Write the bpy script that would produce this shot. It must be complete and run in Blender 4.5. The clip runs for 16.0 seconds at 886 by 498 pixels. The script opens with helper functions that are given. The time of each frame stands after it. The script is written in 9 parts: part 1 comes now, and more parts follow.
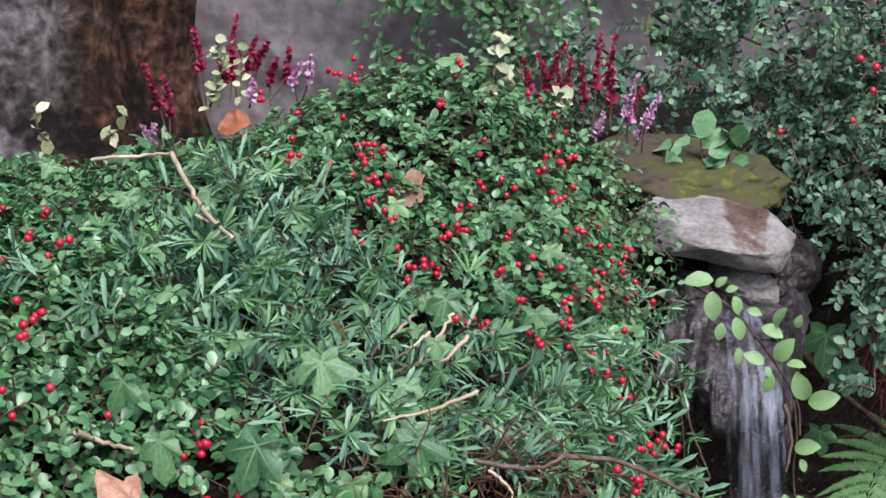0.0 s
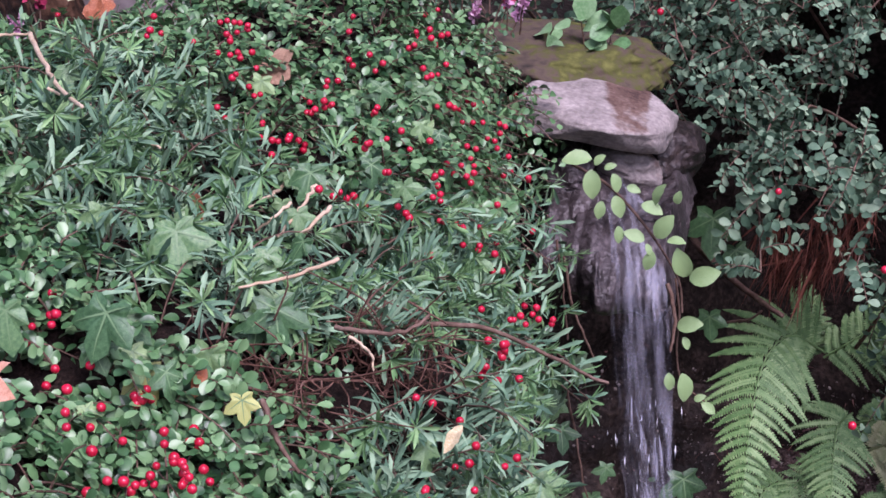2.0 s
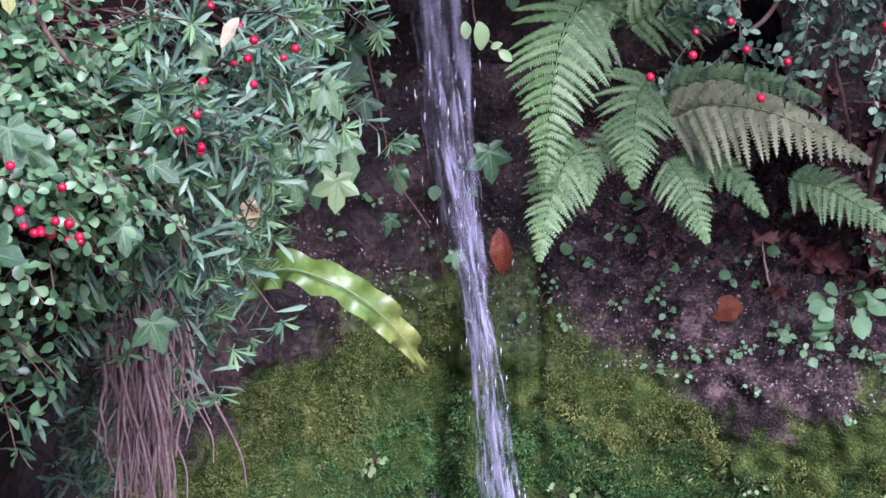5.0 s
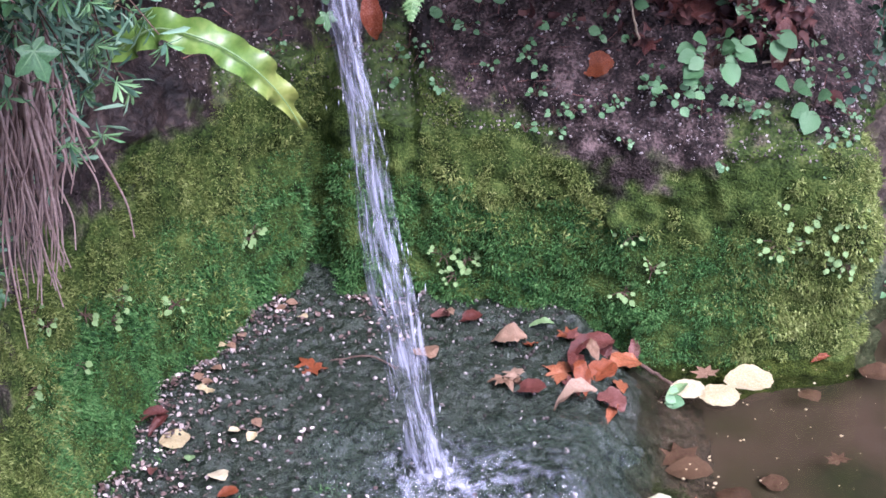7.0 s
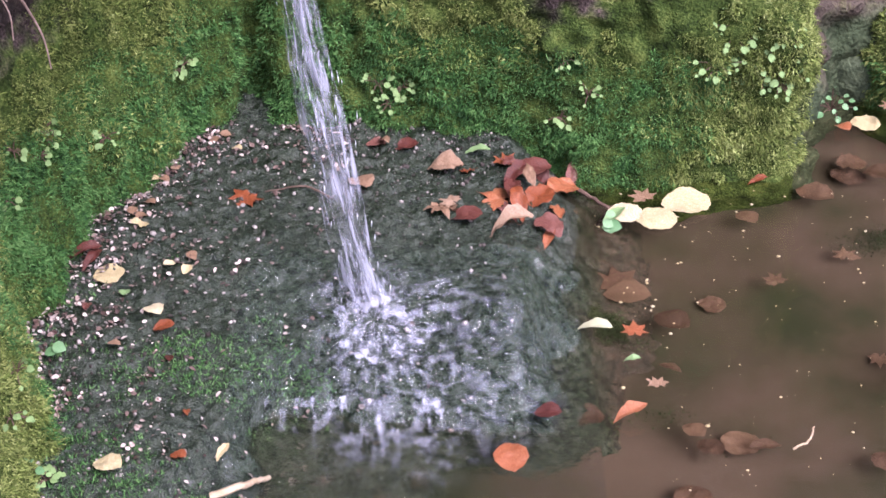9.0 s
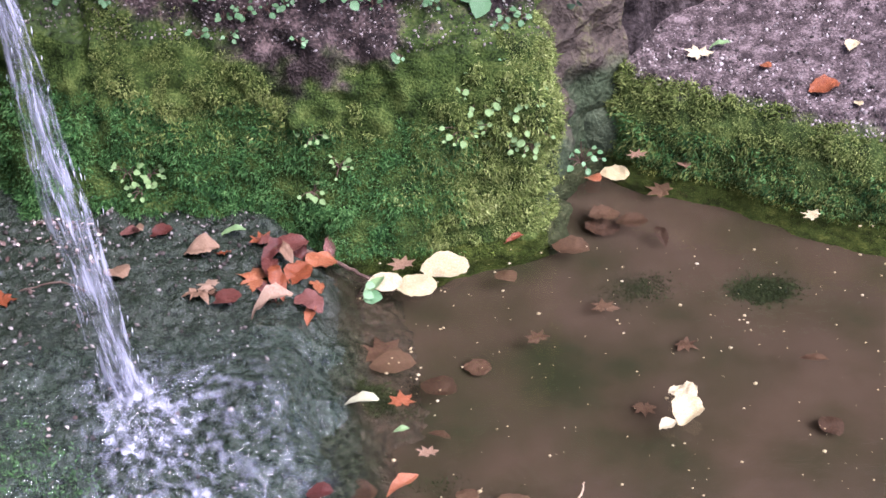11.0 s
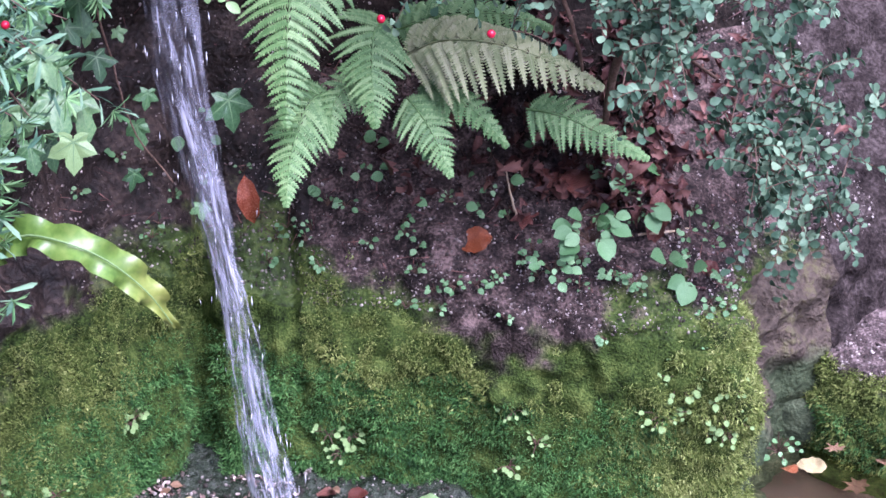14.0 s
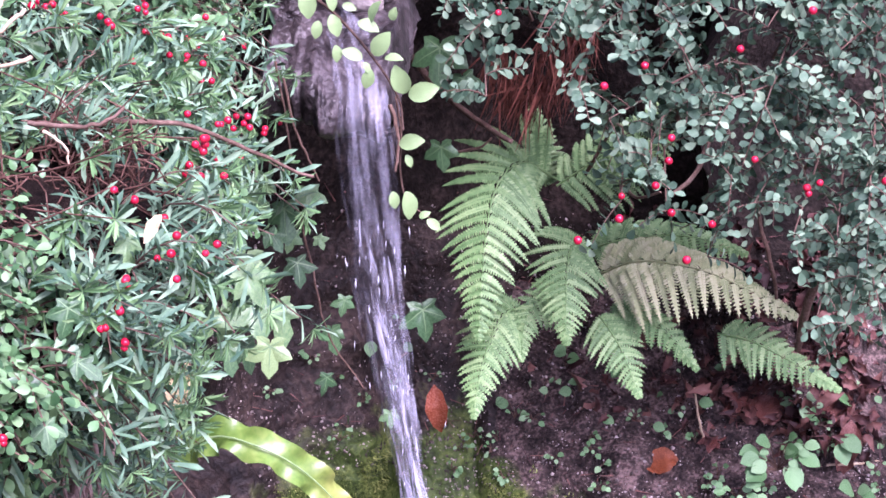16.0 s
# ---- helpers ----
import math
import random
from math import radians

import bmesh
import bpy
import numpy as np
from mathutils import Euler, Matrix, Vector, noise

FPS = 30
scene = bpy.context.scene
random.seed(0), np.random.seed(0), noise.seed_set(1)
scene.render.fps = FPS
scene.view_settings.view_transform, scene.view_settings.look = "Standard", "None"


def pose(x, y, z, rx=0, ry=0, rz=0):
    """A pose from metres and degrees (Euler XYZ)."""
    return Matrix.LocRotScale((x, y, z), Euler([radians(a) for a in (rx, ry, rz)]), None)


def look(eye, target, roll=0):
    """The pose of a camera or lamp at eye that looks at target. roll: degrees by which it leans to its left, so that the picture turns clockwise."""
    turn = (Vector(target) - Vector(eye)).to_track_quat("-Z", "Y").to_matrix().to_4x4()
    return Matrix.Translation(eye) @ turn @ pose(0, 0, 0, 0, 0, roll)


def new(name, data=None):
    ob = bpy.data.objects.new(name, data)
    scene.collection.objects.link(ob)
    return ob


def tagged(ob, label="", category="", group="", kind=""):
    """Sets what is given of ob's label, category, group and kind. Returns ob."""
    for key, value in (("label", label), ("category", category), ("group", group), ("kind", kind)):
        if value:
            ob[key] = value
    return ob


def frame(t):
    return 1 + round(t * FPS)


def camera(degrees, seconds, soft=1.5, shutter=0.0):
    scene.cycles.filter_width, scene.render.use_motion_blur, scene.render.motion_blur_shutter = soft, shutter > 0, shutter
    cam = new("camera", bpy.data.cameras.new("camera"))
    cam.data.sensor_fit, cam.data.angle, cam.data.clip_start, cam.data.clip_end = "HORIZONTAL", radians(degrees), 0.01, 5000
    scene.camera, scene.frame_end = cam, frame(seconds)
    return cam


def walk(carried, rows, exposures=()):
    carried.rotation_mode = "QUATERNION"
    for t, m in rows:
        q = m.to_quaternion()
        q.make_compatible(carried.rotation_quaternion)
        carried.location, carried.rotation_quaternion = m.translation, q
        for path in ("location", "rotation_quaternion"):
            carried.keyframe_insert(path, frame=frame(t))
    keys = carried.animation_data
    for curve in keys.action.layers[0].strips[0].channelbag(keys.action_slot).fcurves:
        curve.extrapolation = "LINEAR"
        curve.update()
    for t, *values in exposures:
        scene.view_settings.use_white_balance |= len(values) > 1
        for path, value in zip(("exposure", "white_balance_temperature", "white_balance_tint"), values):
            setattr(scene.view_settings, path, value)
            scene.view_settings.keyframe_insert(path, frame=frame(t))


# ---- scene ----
cam = camera(24.9, 16.0, soft=1.6)
PATH = [
    (0, (-0.071, 0.003, 1.742), (-0.528, 1.881, 1.227), 1.5),
    (0.5, (-0.055, 0.009, 1.73), (-0.466, 1.894, 1.205), 1.4),
    (1, (-0.051, 0.017, 1.715), (-0.447, 1.899, 1.165), 1.0),
    (1.5, (-0.044, 0.021, 1.705), (-0.424, 1.901, 1.138), 1.0),
    (2, (-0.033, 0.025, 1.695), (-0.405, 1.901, 1.111), 0.8),
    (2.5, (-0.024, 0.031, 1.682), (-0.362, 1.906, 1.075), 0.9),
    (3, (-0.015, 0.035, 1.666), (-0.319, 1.905, 1.025), 1.1),
    (3.5, (-0.003, 0.032, 1.653), (-0.294, 1.889, 0.968), 1.0),
    (4, (0.017, 0.026, 1.64), (-0.247, 1.873, 0.92), 1.0),
    (4.2, (0.016, 0.026, 1.629), (-0.24, 1.864, 0.883), 1.1),
    (6.3, (-0.014, -0.026, 1.543), (-0.086, 1.759, 0.645), 0.2),
    (6.5, (-0.013, -0.025, 1.544), (-0.08, 1.744, 0.613), 0.4),
    (7, (-0.01, -0.026, 1.528), (-0.057, 1.723, 0.558), 0.1),
    (7.5, (-0.006, -0.02, 1.534), (-0.032, 1.695, 0.506), -0.1),
    (8, (0.001, -0.017, 1.528), (-0.024, 1.675, 0.462), -0.3),
    (8.5, (-0.002, -0.013, 1.518), (-0.025, 1.66, 0.421), -0.0),
    (9, (0.012, -0.009, 1.514), (0.014, 1.652, 0.4), -0.2),
    (9.5, (0.029, 0.001, 1.511), (0.078, 1.657, 0.391), -0.9),
    (10, (0.051, -0.006, 1.516), (0.177, 1.656, 0.41), -1.7),
    (10.2, (0.055, -0.006, 1.521), (0.217, 1.658, 0.424), -2.0),
    (12.3, (0.044, 0.042, 1.579), (0.285, 1.735, 0.543), -0.3),
    (12.5, (0.042, 0.04, 1.583), (0.261, 1.746, 0.562), -0.0),
    (13, (0.036, 0.029, 1.588), (0.188, 1.772, 0.619), 0.2),
    (13.5, (0.03, 0.013, 1.6), (0.125, 1.789, 0.685), 0.1),
    (14, (0.028, 0.01, 1.605), (0.072, 1.812, 0.739), -0.1),
    (14.5, (0.045, -0.003, 1.6), (0.015, 1.827, 0.793), -0.1),
    (15, (0.045, -0.015, 1.606), (-0.047, 1.836, 0.855), -0.2),
    (15.5, (0.03, -0.001, 1.62), (-0.093, 1.859, 0.897), 0.5),
    (16, (0.023, 0.002, 1.632), (-0.121, 1.876, 0.947), 0.6),
]
walk(cam, [(t, look(eye, target, roll)) for t, eye, target, roll in PATH],
     exposures=[(0, 0.78, 5900, 13), (1.5, 0.80, 5900, 34), (4.2, 0.95, 5600, 50), (6.3, 1.36, 5400, 34), (10, 1.35, 6000, 33), (12.3, 1.4, 5200, 30), (14, 1.52, 5400, 36), (16, 1.84, 5750, 52)])

# ---- world, sun, exposure ----
world = bpy.data.worlds.new("world")
scene.world = world
world.use_nodes = True
sky = world.node_tree.nodes.new("ShaderNodeTexSky")
sky.sky_type, sky.sun_disc = "NISHITA", False
sky.sun_elevation, sky.sun_rotation = radians(54), radians(147)
sky.air_density, sky.dust_density = 1.0, 3.0
world.node_tree.nodes["Background"].inputs[1].default_value = 0.10
world.node_tree.links.new(sky.outputs[0], world.node_tree.nodes["Background"].inputs[0])
sun = new("sun", bpy.data.lights.new("sun", "SUN"))
sun.data.energy, sun.data.angle, sun.data.color = 2.6, radians(35), (1.0, 0.97, 0.93)
sun.matrix_world = look((1.25, -1.5, 3.1), (0, 0.4, 0))
tagged(sun, kind="structure")


# ---- materials ----
def material(name, ramp, scale=30.0, rough=0.8, bump=0.3, fine=6.0, spec=0.3, island=0.0, piece=0.0, bump_dist=0.004):
    """A surface of noise at two scales: ramp is a list of (position, colour)."""
    m = bpy.data.materials.new(name)
    m.use_nodes = True
    nt = m.node_tree
    bsdf = nt.nodes["Principled BSDF"]
    coord = nt.nodes.new("ShaderNodeTexCoord")
    big, small = (nt.nodes.new("ShaderNodeTexNoise") for _ in range(2))
    big.inputs["Scale"].default_value, small.inputs["Scale"].default_value = scale, scale * fine
    big.inputs["Detail"].default_value, small.inputs["Detail"].default_value = 4, 3
    for n in (big, small):
        nt.links.new(coord.outputs["Object"], n.inputs["Vector"])
    mix = nt.nodes.new("ShaderNodeMath")
    mix.operation = "MULTIPLY_ADD"
    mix.inputs[1].default_value = 0.45
    nt.links.new(small.outputs["Fac"], mix.inputs[0])
    half = nt.nodes.new("ShaderNodeMath")
    half.operation = "MULTIPLY"
    half.inputs[1].default_value = 0.55
    nt.links.new(big.outputs["Fac"], half.inputs[0])
    nt.links.new(half.outputs[0], mix.inputs[2])
    value = mix.outputs[0]
    source = "Random Per Island" if island else "Random" if piece else ""
    if source:
        info = nt.nodes.new("ShaderNodeNewGeometry" if island else "ShaderNodeObjectInfo")
        spread = nt.nodes.new("ShaderNodeMapRange")
        amount = island or piece
        spread.inputs["To Min"].default_value, spread.inputs["To Max"].default_value = -amount, amount
        nt.links.new(info.outputs[source], spread.inputs["Value"])
        add = nt.nodes.new("ShaderNodeMath")
        nt.links.new(value, add.inputs[0])
        nt.links.new(spread.outputs[0], add.inputs[1])
        value = add.outputs[0]
    cr = nt.nodes.new("ShaderNodeValToRGB")
    while len(cr.color_ramp.elements) < len(ramp):
        cr.color_ramp.elements.new(0.5)
    for e, (p, c) in zip(cr.color_ramp.elements, ramp):
        e.position, e.color = p, (*c, 1)
    nt.links.new(value, cr.inputs[0])
    nt.links.new(cr.outputs[0], bsdf.inputs["Base Color"])
    bsdf.inputs["Roughness"].default_value = rough
    bsdf.inputs["Specular IOR Level"].default_value = spec
    if bump:
        b = nt.nodes.new("ShaderNodeBump")
        b.inputs["Strength"].default_value, b.inputs["Distance"].default_value = bump, bump_dist
        nt.links.new(mix.outputs[0], b.inputs["Height"])
        nt.links.new(b.outputs[0], bsdf.inputs["Normal"])
    return m


def layered(name, over, under, limit, across=0, up=2, wobble=0.05, soft=0.03, patch=14.0, **look_of):
    """Two growths or deposits on one surface: the first up to a wavering limit, a list of (place along one axis, height on another)."""
    m = material(name, over, **look_of)
    nt = m.node_tree
    first = next(n for n in nt.nodes if n.type == "VALTORGB")
    coord = next(n for n in nt.nodes if n.type == "TEX_COORD")
    second, edge = nt.nodes.new("ShaderNodeValToRGB"), nt.nodes.new("ShaderNodeValToRGB")
    for cr, stops in ((second, under), (edge, [((a + 1) / 2, (h + 0.5,) * 3) for a, h in limit])):
        while len(cr.color_ramp.elements) < len(stops):
            cr.color_ramp.elements.new(0.5)
        for e, (p, c) in zip(cr.color_ramp.elements, stops):
            e.position, e.color = p, (*c, 1)
    nt.links.new(first.inputs[0].links[0].from_socket, second.inputs[0])
    split, blot = nt.nodes.new("ShaderNodeSeparateXYZ"), nt.nodes.new("ShaderNodeTexNoise")
    blot.inputs["Scale"].default_value, blot.inputs["Detail"].default_value = patch, 5
    nt.links.new(coord.outputs["Object"], split.inputs[0])
    nt.links.new(coord.outputs["Object"], blot.inputs["Vector"])

    def calc(kind, a, b, c=None):
        n = nt.nodes.new("ShaderNodeMath")
        n.operation = kind
        for i, k in enumerate((a, b, c)):
            if k is not None:
                if isinstance(k, (int, float)):
                    n.inputs[i].default_value = k
                else:
                    nt.links.new(k, n.inputs[i])
        return n

    nt.links.new(calc("MULTIPLY_ADD", split.outputs[across], 0.5, 0.5).outputs[0], edge.inputs[0])
    gap = calc("SUBTRACT", edge.outputs[0], split.outputs[up])
    waver = calc("MULTIPLY_ADD", blot.outputs["Fac"], 4 * wobble, gap.outputs[0])
    share = calc("MULTIPLY_ADD", waver.outputs[0], 1 / soft, 0.5 - (0.5 + 2 * wobble) / soft)
    share.use_clamp = True
    mix = nt.nodes.new("ShaderNodeMix")
    mix.data_type = "RGBA"
    nt.links.new(share.outputs[0], mix.inputs["Factor"])
    nt.links.new(second.outputs[0], mix.inputs[6])
    nt.links.new(first.outputs[0], mix.inputs[7])
    nt.links.new(mix.outputs[2], nt.nodes["Principled BSDF"].inputs["Base Color"])
    return m


MOSS_RAMP = [(0.34, (0.010, 0.018, 0.005)), (0.5, (0.050, 0.085, 0.017)), (0.66, (0.14, 0.185, 0.045))]
# how high the moss climbs along the wall
MOSS_LIMIT = [(-0.7, 0.36), (-0.53, 0.315), (-0.45, 0.32), (-0.40, 0.37), (-0.15, 0.42), (-0.08, 0.34), (0.05, 0.30), (0.12, 0.265), (0.18, 0.25), (0.26, 0.265), (0.31, 0.325), (0.40, 0.35), (0.47, 0.34), (0.53, 0.30)]
SOIL = layered("soil", MOSS_RAMP, [(0.38, (0.012, 0.009, 0.009)), (0.5, (0.052, 0.037, 0.033)), (0.62, (0.19, 0.135, 0.122))], MOSS_LIMIT, scale=34, rough=0.85, bump=1.0, fine=6, spec=0.25, bump_dist=0.012)
WET_SOIL = layered("wet_soil", MOSS_RAMP, [(0.34, (0.006, 0.0045, 0.004)), (0.5, (0.025, 0.017, 0.014)), (0.66, (0.085, 0.059, 0.048))], MOSS_LIMIT, scale=16, rough=0.6, bump=1.0, fine=7, spec=0.3, bump_dist=0.014)
# Earth whose colour is darkened for the shade behind the shrubs.
SHADE_DARK_EARTH = material("shade_dark_earth", [(0.36, (0.010, 0.007, 0.007)), (0.5, (0.036, 0.028, 0.026)), (0.64, (0.10, 0.08, 0.076))], 26, 0.9, 1.0, 7, 0.15, bump_dist=0.012)
# Peat taken near-black: the shade under the overhang is painted into its colour.
PEAT_WITH_SHADE = material("peat_with_shade", [(0.34, (0.004, 0.003, 0.0025)), (0.5, (0.013, 0.010, 0.008)), (0.68, (0.05, 0.036, 0.03))], 20, 0.9, 1.0, 7, 0.15, bump_dist=0.012)
MOSS_BED = layered("moss_bed", MOSS_RAMP, [(0.34, (0.012, 0.009, 0.008)), (0.5, (0.05, 0.037, 0.033)), (0.66, (0.16, 0.12, 0.11))], MOSS_LIMIT, scale=34, rough=0.9, bump=1.0, fine=8, spec=0.15, bump_dist=0.016)
GRAVEL_BED = layered("gravel_bed", MOSS_RAMP, [(0.36, (0.024, 0.017, 0.016)), (0.5, (0.085, 0.063, 0.060)), (0.64, (0.27, 0.21, 0.20))], [(0.5, 0.122), (1.0, 0.128)], wobble=0.012, soft=0.012, scale=48, rough=0.85, bump=1.0, fine=6, spec=0.25, bump_dist=0.006)
APRON = layered("wet_stone", [(0.36, (0.006, 0.011, 0.007)), (0.46, (0.018, 0.030, 0.017)), (0.55, (0.042, 0.055, 0.036)), (0.64, (0.060, 0.072, 0.062)), (0.76, (0.15, 0.155, 0.145))], [(0.30, (0.02, 0.022, 0.012)), (0.5, (0.052, 0.042, 0.03)), (0.72, (0.085, 0.068, 0.05))], [(-0.7, 0.3), (0.10, 0.25), (0.2, 0.02), (0.25, -0.2)], across=0, up=2, wobble=0.09, soft=0.12, patch=9, scale=75, rough=0.26, bump=1.0, fine=5, spec=0.6, bump_dist=0.009)
BARK = layered("bark", [(0.40, (0.008, 0.006, 0.006)), (0.47, (0.035, 0.026, 0.024)), (0.55, (0.085, 0.07, 0.068)), (0.66, (0.19, 0.165, 0.165))], [(0.40, (0.004, 0.002, 0.0015)), (0.48, (0.018, 0.009, 0.005)), (0.56, (0.055, 0.027, 0.015)), (0.68, (0.13, 0.075, 0.05))], [(-1.0, 0.335), (1.0, 0.345)], across=2, up=0, wobble=0.04, soft=0.05, patch=8, scale=9, rough=0.9, bump=1.0, fine=6, spec=0.2, bump_dist=0.02)
STONE_WALL = material("old_wall", [(0.3, (0.07, 0.06, 0.06)), (0.5, (0.16, 0.14, 0.14)), (0.7, (0.27, 0.24, 0.24))], 5, 0.9, 0.7, 8, 0.2, bump_dist=0.01)
MUD = material("mud", [(0.34, (0.020, 0.026, 0.011)), (0.45, (0.042, 0.037, 0.023)), (0.54, (0.060, 0.047, 0.034)), (0.68, (0.078, 0.061, 0.046))], 3, 0.9, 0.3, 3, 0.2)
# Near-black, so that the shade between the shoots lies in the bed's colour.
TWIG_BED_SHADE = material("twig_bed_shade", [(0.3, (0.004, 0.003, 0.0025)), (0.55, (0.015, 0.010, 0.008)), (0.7, (0.045, 0.028, 0.021))], 60, 0.95, 1.0, 6, 0.1, bump_dist=0.012)


BROWN_ROCK = layered("brown_rock", [(0.3, (0.016, 0.026, 0.012)), (0.5, (0.05, 0.07, 0.035)), (0.7, (0.11, 0.13, 0.075))], [(0.3, (0.03, 0.024, 0.018)), (0.5, (0.10, 0.078, 0.062)), (0.62, (0.125, 0.115, 0.06)), (0.75, (0.30, 0.255, 0.225))], [(0.4, 0.16), (0.56, 0.13), (0.7, 0.11), (1.0, 0.1)], wobble=0.05, soft=0.05, patch=10, scale=20, rough=0.85, bump=1.0, fine=6, spec=0.2, bump_dist=0.022)


def water_material(name, colour, rough, ior=1.33, ripple=30.0, strength=0.08, stretch=(1, 1, 1)):
    m = bpy.data.materials.new(name)
    m.use_nodes = True
    nt = m.node_tree
    b = nt.nodes["Principled BSDF"]
    b.inputs["Base Color"].default_value = (*colour, 1)
    b.inputs["Roughness"].default_value, b.inputs["IOR"].default_value, b.inputs["Transmission Weight"].default_value = rough, ior, 1.0
    coord, mapping, n, bump = (nt.nodes.new("ShaderNode" + k) for k in ("TexCoord", "Mapping", "TexNoise", "Bump"))
    mapping.inputs["Scale"].default_value = stretch
    n.inputs["Scale"].default_value, n.inputs["Detail"].default_value = ripple, 3
    bump.inputs["Strength"].default_value, bump.inputs["Distance"].default_value = strength, 0.01
    for a, c in ((coord.outputs["Object"], mapping.inputs[0]), (mapping.outputs[0], n.inputs["Vector"]), (n.outputs["Fac"], bump.inputs["Height"]), (bump.outputs[0], b.inputs["Normal"])):
        nt.links.new(a, c)
    return m


POOL = water_material("pool_water", (0.74, 0.62, 0.47), 0.02, strength=0.12)


# ---- tools ----
def mesh_object(name, verts, faces, mat, parent=None, label="", smooth=True):
    me = bpy.data.meshes.new(name)
    me.from_pydata([tuple(v) for v in verts], [], [tuple(f) for f in faces])
    if smooth:
        me.shade_smooth()
    me.materials.append(mat)
    ob = new(name, me)
    if parent:
        ob.parent = parent
    if label:
        tagged(ob, label)
    return ob


def fbm(p, octaves=4):
    return noise.fractal(Vector(p), 0.9, 2.1, octaves, noise_basis="PERLIN_ORIGINAL")


def spline(points, n):
    """n points evenly along a smooth curve through the given ones."""
    p = np.array(points, float)
    p = np.vstack([2 * p[0] - p[1], p, 2 * p[-1] - p[-2]])
    out = []
    for i in range(1, len(p) - 2):
        for t in np.linspace(0, 1, 24, endpoint=False):
            a, b, c, d = p[i - 1 : i + 3]
            out.append(0.5 * (2 * b + (c - a) * t + (2 * a - 5 * b + 4 * c - d) * t**2 + (3 * b - a - 3 * c + d) * t**3))
    out = np.array(out + [p[-2]])
    s = np.r_[0, np.cumsum(np.linalg.norm(np.diff(out, axis=0), axis=1))]
    return np.stack([np.interp(np.linspace(0, s[-1], n), s, out[:, k]) for k in range(out.shape[1])], 1)


def grid_faces(nu, nv):
    return [(i * nv + j, (i + 1) * nv + j, (i + 1) * nv + j + 1, i * nv + j + 1) for i in range(nu - 1) for j in range(nv - 1)]


# ---- ground and pool ----
def ground_height(x, y):
    back = min(max((y - 2.95) / 0.35, 0), 1)
    front = 0.0 if y < 0.55 else 1.0
    left = 0.0 if x < -0.75 else 1.0
    pool = -0.085 if front and left and y < 2.95 else 0.06
    return pool * (1 - back) + 1.36 * back


xs = np.r_[-80, -30, -10, -4, -2, np.arange(-1.4, 2.81, 0.1), 4, 8, 20, 80]
ys = np.r_[-80, -30, -10, -4, -1.5, 0, np.arange(0.4, 3.61, 0.1), 5, 10, 30, 80]
ground = mesh_object("ground", [(x, y, ground_height(x, y) + 0.012 * fbm((x * 4, y * 4, 0))) for x in xs for y in ys], grid_faces(len(xs), len(ys)), MUD)
tagged(ground, "brown muddy ground sheet under pool and bank", "ground", kind="structure")

wx, wy = np.linspace(-0.7, 2.75, 30), np.linspace(0.6, 2.85, 30)
water = mesh_object("water", [(x, y, 0) for x in wx for y in wy], grid_faces(30, 30), POOL)
water.visible_shadow = False
tagged(water, "still shallow brown pool water with floating leaves", "water", kind="structure")

# The basin's wall: from the near left, round the inner corner behind the fall, to the recess.
BASE = spline([(-0.62, 0.9), (-0.50, 1.3), (-0.43, 1.6), (-0.44, 1.80), (-0.49, 1.95), (-0.48, 2.06), (-0.455, 2.22), (-0.37, 2.38), (-0.29, 2.50), (-0.16, 2.51),
               (0.03, 2.485), (0.19, 2.44), (0.30, 2.41), (0.42, 2.415), (0.50, 2.44), (0.54, 2.50), (0.56, 2.60), (0.62, 2.665), (0.74, 2.72), (1.0, 2.83), (1.5, 2.88), (2.8, 2.75)], 560)
# The upper rows lean forward, an overhang added to shade the soil.
LEAN_FRONT = np.array([(-0.02, -0.16), (0, 0), (0, 0.08), (0.01, 0.18), (0.02, 0.26), (0.05, 0.32), (0.10, 0.37), (0.20, 0.46), (0.29, 0.56), (0.35, 0.68), (0.40, 0.9), (0.36, 1.08), (0.30, 1.24), (0.8, 1.32)])
LEAN_LEFT = np.array([(-0.02, -0.16), (0, 0), (0.02, 0.1), (0.05, 0.2), (0.09, 0.3), (0.12, 0.38), (0.14, 0.44), (0.15, 0.52), (0.15, 0.62), (0.15, 0.74), (0.15, 0.88), (0.16, 1.0), (0.2, 1.1), (0.5, 1.16)])
NV, NU = 190, 560


def base_frame(i):
    d = BASE[min(i + 1, len(BASE) - 1)] - BASE[max(i - 1, 0)]
    d = d / np.linalg.norm(d)
    return BASE[i], np.array([d[1], -d[0]])


def soft_floor(a, width):
    return 0.5 * (a + math.sqrt(a * a + width * width))


